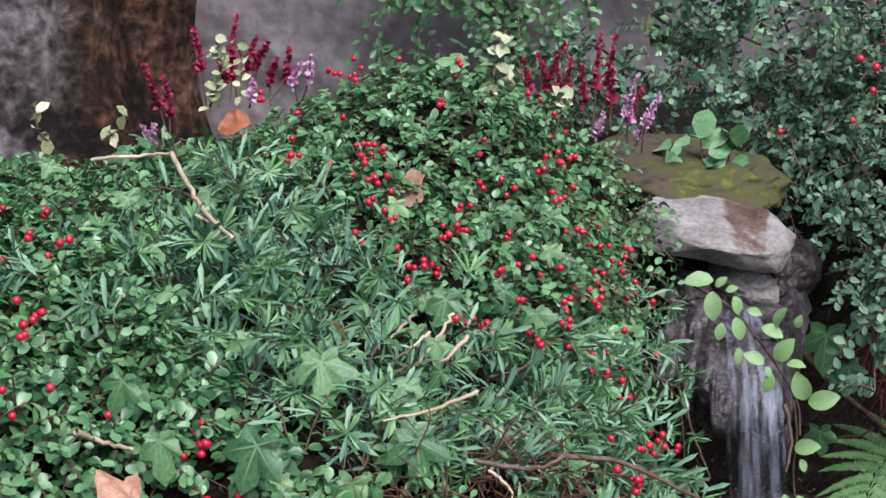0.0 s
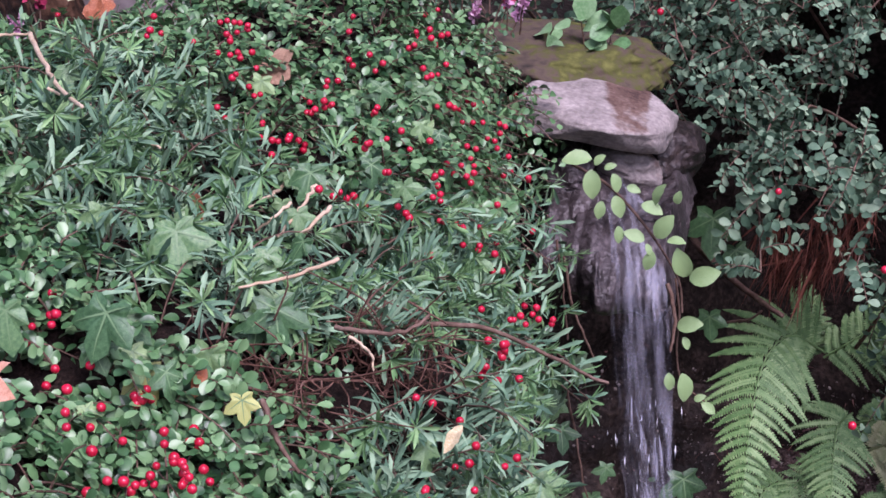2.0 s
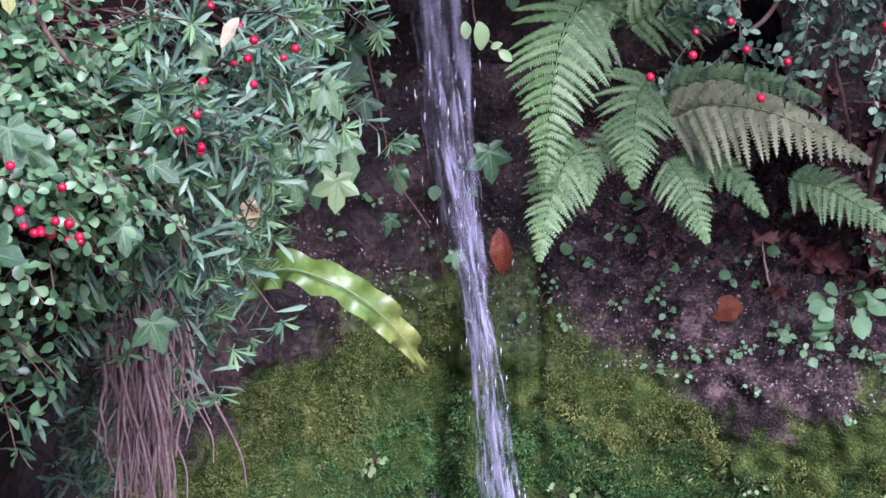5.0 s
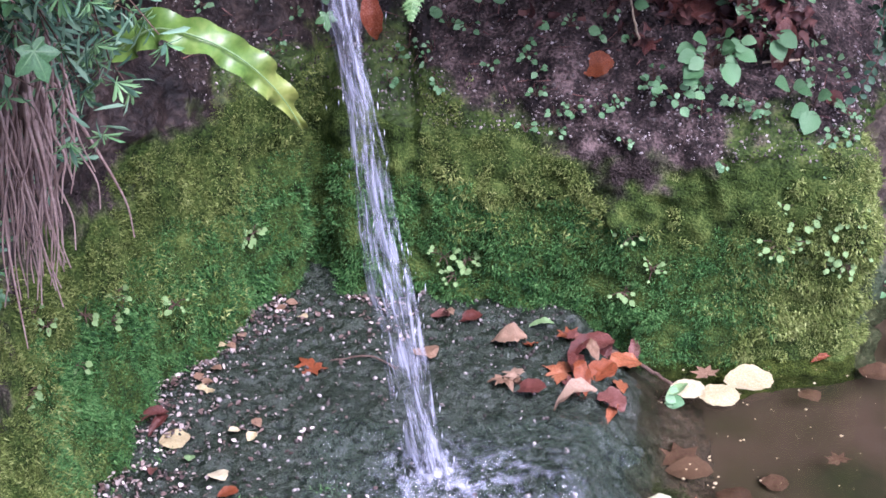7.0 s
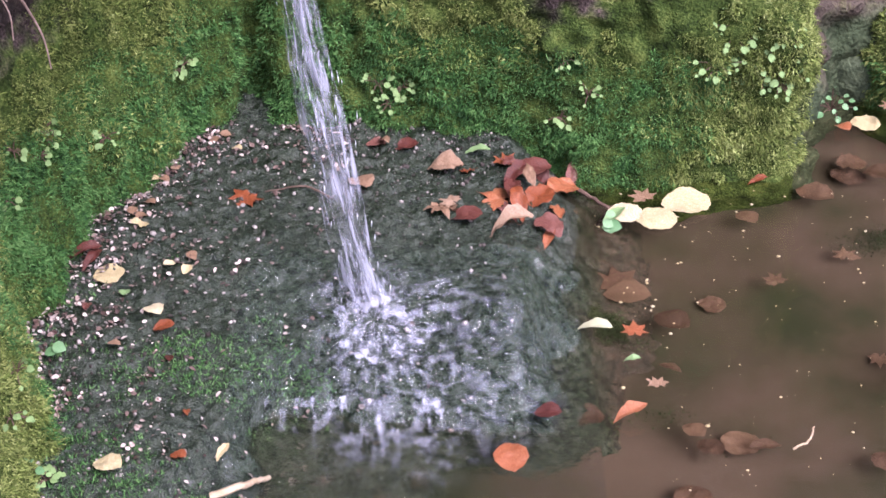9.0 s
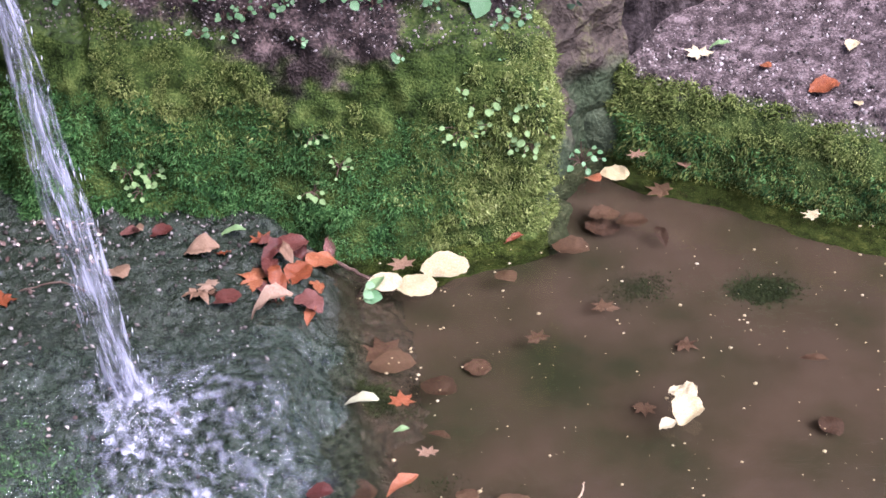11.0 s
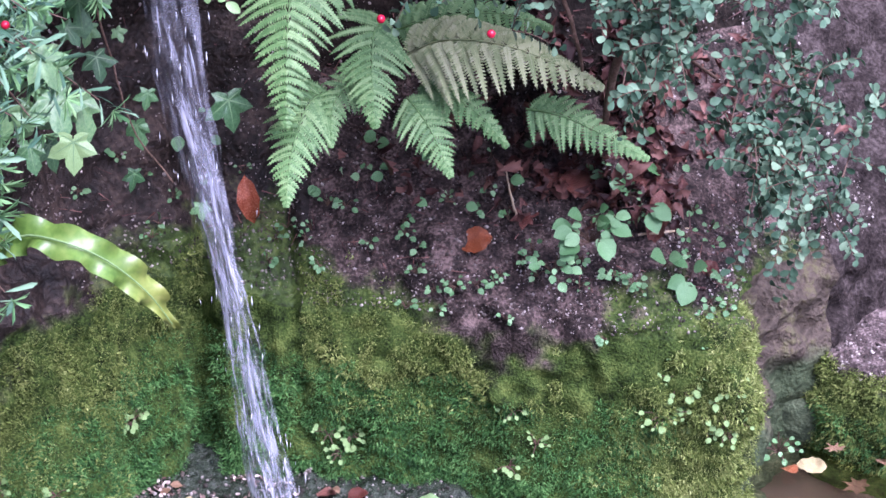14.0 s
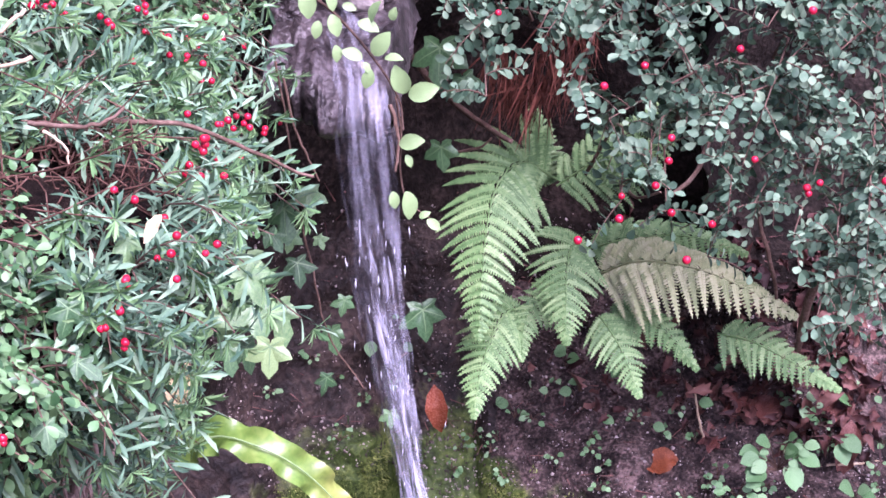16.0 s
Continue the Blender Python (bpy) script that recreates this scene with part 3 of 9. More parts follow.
def leafy_shoots(batch, wood, starts, normals, length, leaf, gap, size, droop, rng, tip=0, flat=0.4, tips=None):
    """Shoots that leave a surface and bend over, with leaves along them on both sides."""
    for p, n in zip(starts, normals):
        ln = length * rng.uniform(0.6, 1.3)
        side = rng.normal(0, 1, 3)
        d = unit(n * rng.uniform(0.5, 1.0) + 0.55 * side + np.array([0, -0.15, 0.25]))
        k = max(4, int(ln / gap))
        t = np.linspace(0, 1, k)[:, None]
        q = p + d * ln * t + np.array([0, 0, -droop]) * ln * t**2
        along = unit(np.gradient(q, axis=0))
        wood.tube(q[:: max(1, k // 4)], 0.0011, 0.0006, 3)
        across = unit(np.cross(along, n + 0.4 * rng.normal(0, 1, 3)))
        sign = np.where(np.arange(k) % 2, 1.0, -1.0)[:, None]
        if tip:
            th = rng.uniform(0, 6.28, (k, 1))
            other = np.cross(along, across)
            across, sign = np.cos(th) * across + np.sin(th) * other, 1.0
        ways = unit(along * rng.uniform(0.3, 0.9, (k, 1)) + sign * across + 0.25 * rng.normal(0, 1, (k, 3)))
        ups = unit(n + flat * rng.normal(0, 1, (k, 3)) + np.array([0, 0, 0.6]))
        batch.add(leaf, q, frames(ways, ups), size * rng.uniform(0.65, 1.2, k))
        if tip and tips:
            th = rng.uniform(0, 6.28, tip)
            a, b = across[-1], np.cross(along[-1], across[-1])
            w = np.cos(th)[:, None] * a + np.sin(th)[:, None] * b + along[-1] * rng.uniform(0.1, 1.1, (tip, 1))
            tips.add(leaf, np.repeat(q[-1:], tip, 0), frames(w, np.repeat(along[-1:], tip, 0) + 0.01), size * rng.uniform(0.35, 0.85, tip))


# bare hollows in the shrubs: (x, y, z, reach)
HOLES = [(-0.381, 1.220, 1.185, 0.040), (-0.388, 1.220, 1.208, 0.032), (-0.344, 1.300, 1.199, 0.032), (-0.321, 1.320, 1.206, 0.024), (-0.636, 1.420, 1.288, 0.036), (-0.633, 1.360, 1.279, 0.032), (-0.432, 1.200, 1.220, 0.024)]
# sprigs that hang lowest, beside the roots
LOW_SPRIGS = [(-0.442, 1.620, 0.879), (-0.420, 1.620, 0.900), (-0.394, 1.620, 0.912), (-0.378, 1.620, 0.864), (-0.359, 1.620, 0.837), (-0.347, 1.620, 0.824), (-0.377, 1.620, 0.806), (-0.413, 1.620, 0.797), (-0.448, 1.620, 0.751), (-0.469, 1.620, 0.698), (-0.435, 1.620, 0.722), (-0.464, 1.620, 0.807), (-0.484, 1.620, 0.650), (-0.442, 1.620, 0.768), (-0.464, 1.620, 0.862), (-0.419, 1.620, 0.852), (-0.392, 1.620, 0.880), (-0.438, 1.620, 0.921), (-0.485, 1.620, 0.750), (-0.493, 1.620, 0.613)]
SHRUBS = {}
for key, patches, label, cat in (
    ("cotoneaster_main", (0, 6, 7), "dense low evergreen shrub with small leaves and red berries", "shrub"),
    ("cotoneaster_left", (1, 5), "low spreading evergreen shrub with scattered red berries", "shrub"),
    ("cotoneaster_front", (2, 3, 4), "small-leaved evergreen shrub hanging over the bank with red berries", "shrub"),
    ("needle_top", (8, 9, 10), "grey-green narrow-leaved shrub sprawling over the mound", "shrub"),
    ("needle_front", (11, 12, 13, 14, 15), "narrow-leaved evergreen shrub hanging down the bank", "shrub"),
):
    pick = np.isin(OWNER, patches)
    P, N = MOUND_P[pick], MOUND_N[pick]
    rng = np.random.default_rng(len(key) * 7 + patches[0])
    shrub = SHRUBS[key] = thing("cotoneaster" if key[0] == "c" else "narrow_leaved_shrub", label, cat)
    leaves, wood, young = Batch(), Batch(), Batch()
    if key == "needle_front":
        low = np.array(LOW_SPRIGS)
        many = np.repeat(low, 7, 0) + rng.normal(0, 0.010, (7 * len(low), 3)) - np.array([0.03, 0, -0.02])
        leafy_shoots(leaves, wood, many, np.repeat([[0.75, -0.45, -0.35]], len(many), 0), 0.055, NEEDLE, 0.0040, 0.0245, 0.5, rng, tip=14, tips=young)
    if key[0] == "c":
        leafy_shoots(leaves, wood, P, N, 0.066, OBOVATE, 0.0046, 0.0100, 0.45, rng)
        tagged(leaves.build("foliage", LEAF_DARK, shrub), kind="stuff")
    else:
        keep = (rng.random(len(P)) < 0.62) & (np.array([fbm(q * 11 + np.array([9, 2, 0])) for q in P]) > -0.06)
        for hole in HOLES:
            keep &= np.linalg.norm((P - np.array(hole[:3])) * np.array([1, 0.35, 1]), axis=1) > hole[3]
        leafy_shoots(leaves, wood, P[keep], N[keep], 0.095, NEEDLE, 0.0042, 0.0245, 0.5, rng, tip=16, tips=young)
        tagged(young.build("young_growth", LEAF_YOUNG, shrub), kind="stuff")
        tagged(leaves.build("foliage", LEAF_NEEDLE, shrub), kind="stuff")
    tagged(wood.build("twigwork", TWIG, shrub), kind="stuff")

tangle = Batch()
rng = np.random.default_rng(61)
for hole in HOLES:
    for _ in range(90):
        a = np.array(hole[:3]) + rng.normal(0, 0.6 * hole[3], 3) * np.array([1, 0.4, 1]) + np.array([0, 0.01, 0.0])
        d = rng.normal(0, 1, 3) * np.array([1, 0.5, 0.8])
        tangle.tube(spline([a, a + 0.012 * d + rng.normal(0, 0.005, 3), a + 0.024 * d + rng.normal(0, 0.008, 3)], 7), 0.0008, 0.0005, 4)
tagged(tangle.build("dead_twigs", DEAD_TWIG), "tangle of bare brown twigs inside the shrubs", "twigs", kind="stuff")

BALL = bpy.data.meshes.new("berry")
bm = bmesh.new()
bmesh.ops.create_icosphere(bm, subdivisions=2, radius=1.0)
for vert in bm.verts:
    if vert.co.z > 0.9:
        vert.co.z -= 0.25
bm.to_mesh(BALL)
bm.free()
BALL.shade_smooth()
BALL.materials.append(BERRY)


def berries(shrub, centre, n, spread, size=0.0034):
    """A loose cluster of berries on a shrub."""
    for _ in range(n):
        b = new("berry", BALL)
        b.parent = SHRUBS[shrub]
        off = RNG.normal(0, spread, 3) * np.array([1, 0.3, 1]) + np.array([0, -0.006, 0.004])
        s = size * RNG.uniform(0.74, 1.0)
        b.matrix_basis = Matrix.LocRotScale(Vector(np.array(centre) + off), Euler(RNG.uniform(0, 6, 3)), (s, s, s))


berries("cotoneaster_main", (-0.639, 1.986, 1.359), 2, 0.0065)
berries("cotoneaster_main", (-0.665, 1.838, 1.363), 1, 0.0016)
berries("cotoneaster_main", (-0.524, 1.890, 1.333), 2, 0.0049)
berries("cotoneaster_main", (-0.545, 1.670, 1.357), 4, 0.0065)
berries("cotoneaster_main", (-0.513, 1.569, 1.354), 5, 0.0081)
berries("cotoneaster_main", (-0.499, 1.592, 1.327), 3, 0.0065)
berries("cotoneaster_main", (-0.424, 1.866, 1.323), 4, 0.0049)
berries("cotoneaster_main", (-0.510, 2.190, 1.284), 2, 0.0065)
berries("cotoneaster_main", (-0.392, 1.814, 1.305), 2, 0.0049)
berries("cotoneaster_main", (-0.450, 1.633, 1.317), 5, 0.0081)
berries("cotoneaster_main", (-0.448, 1.585, 1.315), 4, 0.0065)
berries("cotoneaster_main", (-0.458, 1.502, 1.311), 4, 0.0065)
berries("cotoneaster_main", (-0.456, 1.577, 1.286), 3, 0.0049)
berries("cotoneaster_main", (-0.401, 1.562, 1.296), 4, 0.0059)
berries("cotoneaster_main", (-0.434, 1.680, 1.279), 2, 0.0049)
berries("cotoneaster_main", (-0.487, 1.564, 1.312), 2, 0.0033)
berries("cotoneaster_main", (-0.514, 1.548, 1.313), 1, 0.0016)
berries("cotoneaster_main", (-0.372, 1.617, 1.284), 3, 0.0065)
berries("cotoneaster_main", (-0.375, 1.754, 1.289), 3, 0.0065)
berries("cotoneaster_main", (-0.374, 1.926, 1.253), 3, 0.0065)
berries("cotoneaster_main", (-0.394, 2.221, 1.184), 4, 0.0065)
berries("cotoneaster_main", (-0.348, 1.713, 1.260), 4, 0.0081)
berries("cotoneaster_main", (-0.403, 2.660, 1.002), 3, 0.0049)
berries("cotoneaster_main", (-0.336, 1.811, 1.210), 2, 0.0049)
berries("cotoneaster_main", (-0.353, 1.630, 1.254), 4, 0.0059)
berries("cotoneaster_main", (-0.412, 1.499, 1.271), 1, 0.0013)
berries("cotoneaster_main", (-0.400, 1.492, 1.272), 1, 0.0013)
berries("cotoneaster_main", (-0.390, 1.497, 1.264), 1, 0.0013)
berries("cotoneaster_main", (-0.382, 1.520, 1.250), 1, 0.0013)
berries("cotoneaster_main", (-0.360, 1.525, 1.254), 2, 0.0026)
berries("cotoneaster_main", (-0.373, 1.520, 1.288), 2, 0.0039)
berries("cotoneaster_main", (-0.349, 1.609, 1.245), 3, 0.0033)
berries("cotoneaster_main", (-0.313, 1.737, 1.192), 2, 0.0033)
berries("cotoneaster_main", (-0.327, 1.574, 1.231), 3, 0.0049)
berries("cotoneaster_main", (-0.405, 2.648, 0.920), 2, 0.0049)
berries("cotoneaster_main", (-0.343, 1.811, 1.251), 3, 0.0065)
berries("cotoneaster_main", (-0.568, 1.635, 1.360), 1, 0.0016)
berries("cotoneaster_main", (-0.575, 1.537, 1.385), 2, 0.0033)
berries("cotoneaster_main", (-0.297, 1.602, 1.193), 2, 0.0049)
berries("cotoneaster_main", (-0.270, 1.605, 1.136), 3, 0.0081)
berries("cotoneaster_main", (-0.257, 1.619, 1.138), 2, 0.0033)
berries("cotoneaster_main", (-0.290, 1.605, 1.108), 4, 0.0065)
berries("cotoneaster_main", (-0.307, 1.794, 1.215), 2, 0.0033)
berries("cotoneaster_left", (-0.701, 1.272, 1.353), 1, 0.0016)
berries("cotoneaster_left", (-0.684, 1.287, 1.364), 3, 0.0049)
berries("cotoneaster_left", (-0.656, 1.279, 1.371), 2, 0.0026)
berries("cotoneaster_left", (-0.683, 1.298, 1.348), 2, 0.0049)
berries("cotoneaster_left", (-0.666, 1.207, 1.345), 2, 0.0033)
berries("cotoneaster_left", (-0.654, 1.219, 1.331), 3, 0.0039)
berries("cotoneaster_left", (-0.638, 1.174, 1.334), 3, 0.0039)
berries("cotoneaster_left", (-0.612, 1.087, 1.328), 1, 0.0016)
berries("cotoneaster_left", (-0.600, 1.134, 1.312), 1, 0.0016)
berries("cotoneaster_left", (-0.615, 1.107, 1.302), 1, 0.0016)
berries("cotoneaster_left", (-0.716, 1.371, 1.364), 3, 0.0065)
berries("cotoneaster_left", (-0.741, 1.456, 1.339), 2, 0.0033)
berries("cotoneaster_left", (-0.740, 1.353, 1.370), 1, 0.0016)
berries("cotoneaster_left", (-0.731, 1.734, 1.356), 1, 0.0013)
berries("cotoneaster_left", (-0.726, 1.855, 1.327), 1, 0.0013)
berries("cotoneaster_left", (-0.560, 1.126, 1.304), 1, 0.0016)
berries("cotoneaster_left", (-0.506, 1.156, 1.276), 3, 0.0033)
berries("cotoneaster_left", (-0.515, 1.135, 1.273), 2, 0.0026)
berries("cotoneaster_front", (-0.411, 1.097, 1.217), 4, 0.0046)
berries("cotoneaster_front", (-0.405, 1.133, 1.212), 3, 0.0039)
berries("cotoneaster_front", (-0.395, 1.082, 1.214), 4, 0.0046)
berries("cotoneaster_front", (-0.423, 1.094, 1.201), 2, 0.0033)
berries("cotoneaster_front", (-0.421, 1.062, 1.212), 1, 0.0016)
berries("cotoneaster_front", (-0.426, 1.074, 1.179), 3, 0.0033)
berries("cotoneaster_front", (-0.392, 1.040, 1.185), 2, 0.0026)
berries("cotoneaster_front", (-0.379, 1.020, 1.176), 4, 0.0049)
berries("cotoneaster_front", (-0.365, 1.065, 1.161), 2, 0.0039)
berries("cotoneaster_front", (-0.403, 1.049, 1.142), 1, 0.0016)
berries("cotoneaster_front", (-0.324, 1.056, 1.144), 1, 0.0016)
berries("cotoneaster_front", (-0.383, 1.012, 1.134), 6, 0.0059)
berries("cotoneaster_front", (-0.342, 1.050, 1.120), 4, 0.0059)
berries("cotoneaster_front", (-0.331, 1.068, 1.115), 4, 0.0059)
berries("cotoneaster_front", (-0.319, 1.063, 1.108), 3, 0.0033)
berries("cotoneaster_front", (-0.439, 1.123, 1.242), 2, 0.0026)
berries("cotoneaster_front", (-0.432, 1.129, 1.243), 1, 0.0016)
berries("cotoneaster_main", (-0.318, 1.597, 1.205), 3, 0.0049)
berries("cotoneaster_main", (-0.315, 1.656, 1.194), 2, 0.0033)
berries("cotoneaster_main", (-0.248, 1.337, 1.210), 5, 0.0065)
berries("cotoneaster_main", (-0.262, 1.506, 1.178), 3, 0.0049)
berries("cotoneaster_main", (-0.269, 1.377, 1.184), 3, 0.0033)
berries("cotoneaster_main", (-0.253, 1.249, 1.160), 3, 0.0065)
berries("cotoneaster_main", (-0.275, 1.201, 1.161), 2, 0.0026)
berries("cotoneaster_main", (-0.279, 1.202, 1.142), 1, 0.0013)
berries("cotoneaster_main", (-0.284, 1.160, 1.143), 2, 0.0026)
berries("cotoneaster_main", (-0.274, 1.188, 1.124), 3, 0.0026)
berries("cotoneaster_main", (-0.297, 1.562, 1.110), 3, 0.0033)
berries("cotoneaster_main", (-0.417, 2.634, 0.867), 1, 0.0013)
berries("cotoneaster_main", (-0.242, 1.384, 1.175), 1, 0.0013)
berries("cotoneaster_main", (-0.226, 1.231, 1.173), 2, 0.0033)
berries("cotoneaster_front", (-0.495, 1.127, 1.241), 1, .002, 0.0038)
berries("cotoneaster_front", (-0.471, 1.096, 1.253), 1, .002, 0.0038)
berries("cotoneaster_front", (-0.476, 1.132, 1.252), 1, .002, 0.0038)
berries("cotoneaster_front", (-0.466, 1.077, 1.239), 1, .002, 0.0038)
berries("cotoneaster_front", (-0.454, 1.086, 1.235), 1, .002, 0.0038)
berries("cotoneaster_front", (-0.462, 1.112, 1.237), 1, .002, 0.0038)
berries("cotoneaster_front", (-0.439, 1.123, 1.241), 1, .002, 0.0038)
berries("cotoneaster_front", (-0.431, 1.130, 1.241), 1, .002, 0.0038)
berries("cotoneaster_front", (-0.438, 1.101, 1.222), 1, .002, 0.0038)
berries("cotoneaster_front", (-0.440, 1.046, 1.236), 1, .002, 0.0038)
berries("cotoneaster_front", (-0.419, 1.116, 1.221), 1, .002, 0.0038)
berries("cotoneaster_front", (-0.411, 1.097, 1.216), 1, .002, 0.0038)
berries("cotoneaster_front", (-0.410, 1.143, 1.217), 1, .002, 0.0038)
berries("cotoneaster_front", (-0.401, 1.131, 1.211), 1, .002, 0.0038)
berries("cotoneaster_front", (-0.391, 1.101, 1.209), 1, .002, 0.0038)
berries("cotoneaster_front", (-0.404, 1.106, 1.202), 1, .002, 0.0038)
berries("cotoneaster_front", (-0.402, 1.094, 1.201), 1, .002, 0.0038)
berries("cotoneaster_front", (-0.440, 1.072, 1.209), 1, .002, 0.0038)
berries("cotoneaster_front", (-0.433, 1.071, 1.208), 1, .002, 0.0038)
berries("cotoneaster_front", (-0.424, 1.095, 1.199), 1, .002, 0.0038)
berries("cotoneaster_front", (-0.431, 1.086, 1.198), 1, .002, 0.0038)
berries("cotoneaster_front", (-0.444, 1.049, 1.211), 1, .002, 0.0038)
berries("cotoneaster_front", (-0.441, 1.044, 1.203), 1, .002, 0.0038)
berries("cotoneaster_front", (-0.436, 1.049, 1.203), 1, .002, 0.0038)
berries("cotoneaster_front", (-0.434, 1.020, 1.202), 1, .002, 0.0038)
berries("cotoneaster_front", (-0.412, 1.044, 1.195), 1, .002, 0.0038)
berries("cotoneaster_front", (-0.393, 1.115, 1.196), 1, .002, 0.0038)
berries("cotoneaster_front", (-0.482, 1.098, 1.267), 1, .002, 0.0038)
berries("cotoneaster_front", (-0.509, 1.163, 1.290), 1, .002, 0.0038)
berries("cotoneaster_front", (-0.507, 1.156, 1.279), 1, .002, 0.0038)
berries("cotoneaster_front", (-0.468, 1.071, 1.251), 1, .002, 0.0038)
berries("cotoneaster_main", (-0.344, 1.798, 1.222), 1, .002, 0.0034)
berries("cotoneaster_main", (-0.337, 1.900, 1.194), 1, .002, 0.0034)
berries("cotoneaster_main", (-0.293, 1.751, 1.177), 1, .002, 0.0034)
berries("cotoneaster_main", (-0.312, 1.671, 1.221), 1, .002, 0.0034)
berries("cotoneaster_main", (-0.319, 1.626, 1.216), 1, .002, 0.0034)
berries("cotoneaster_main", (-0.318, 1.690, 1.172), 1, .002, 0.0034)
berries("cotoneaster_main", (-0.299, 1.600, 1.190), 1, .002, 0.0034)
berries("cotoneaster_main", (-0.344, 1.584, 1.231), 1, .002, 0.0034)
berries("cotoneaster_main", (-0.279, 1.622, 1.150), 1, .002, 0.0034)
berries("cotoneaster_main", (-0.260, 1.507, 1.174), 1, .002, 0.0034)
berries("cotoneaster_main", (-0.259, 1.588, 1.152), 1, .002, 0.0034)
berries("cotoneaster_main", (-0.409, 2.654, 0.836), 1, .002, 0.0034)
berries("cotoneaster_main", (-0.291, 1.483, 1.191), 1, .002, 0.0034)
berries("cotoneaster_main", (-0.283, 1.474, 1.174), 1, .002, 0.0034)
berries("cotoneaster_main", (-0.278, 1.542, 1.137), 1, .002, 0.0034)
berries("cotoneaster_main", (-0.253, 1.347, 1.185), 1, .002, 0.0034)
berries("cotoneaster_main", (-0.275, 1.333, 1.157), 1, .002, 0.0034)
berries("cotoneaster_main", (-0.259, 1.275, 1.152), 1, .002, 0.0034)
berries("cotoneaster_main", (-0.248, 1.229, 1.151), 1, .002, 0.0034)
berries("cotoneaster_main", (-0.276, 1.205, 1.159), 1, .002, 0.0034)
berries("cotoneaster_main", (-0.292, 1.307, 1.180), 1, .002, 0.0034)
berries("cotoneaster_main", (-0.290, 1.250, 1.208), 1, .002, 0.0034)
berries("cotoneaster_main", (-0.277, 1.185, 1.149), 1, .002, 0.0034)
berries("cotoneaster_main", (-0.344, 2.044, 1.194), 1, .002, 0.0034)
berries("cotoneaster_main", (-0.314, 1.732, 1.253), 1, .002, 0.0034)
berries("cotoneaster_main", (-0.428, 1.651, 1.279), 1, .002, 0.0034)
berries("cotoneaster_main", (-0.397, 1.497, 1.270), 1, .002, 0.0034)
berries("cotoneaster_main", (-0.398, 1.414, 1.300), 1, .002, 0.0034)
berries("cotoneaster_main", (-0.406, 1.602, 1.265), 1, .002, 0.0034)
berries("cotoneaster_main", (-0.369, 1.544, 1.254), 1, .002, 0.0034)
berries("cotoneaster_main", (-0.389, 1.511, 1.260), 1, .002, 0.0034)
berries("cotoneaster_main", (-0.410, 1.506, 1.274), 1, .002, 0.0034)
berries("cotoneaster_main", (-0.463, 1.567, 1.299), 1, .002, 0.0034)
berries("cotoneaster_main", (-0.480, 1.536, 1.309), 1, .002, 0.0034)
berries("cotoneaster_main", (-0.463, 1.621, 1.313), 1, .002, 0.0034)
berries("cotoneaster_main", (-0.463, 1.658, 1.322), 1, .002, 0.0034)
berries("cotoneaster_main", (-0.511, 1.512, 1.332), 1, .002, 0.0034)
berries("cotoneaster_main", (-0.532, 1.566, 1.319), 1, .002, 0.0034)
berries("cotoneaster_main", (-0.345, 1.586, 1.233), 1, .002, 0.0034)
berries("cotoneaster_main", (-0.343, 1.616, 1.222), 1, .002, 0.0034)

# single berries scattered between the clusters
rng = np.random.default_rng(19)
thick = np.flatnonzero(np.isin(OWNER, (0,)) & (MOUND_P[:, 2] > 1.15) & (MOUND_P[:, 1] < 1.95))
for k in rng.choice(thick, 46, replace=False):
    berries("cotoneaster_main", MOUND_P[k] + MOUND_N[k] * rng.uniform(0.04, 0.06), int(rng.integers(1, 4)), 0.006, 0.0033)

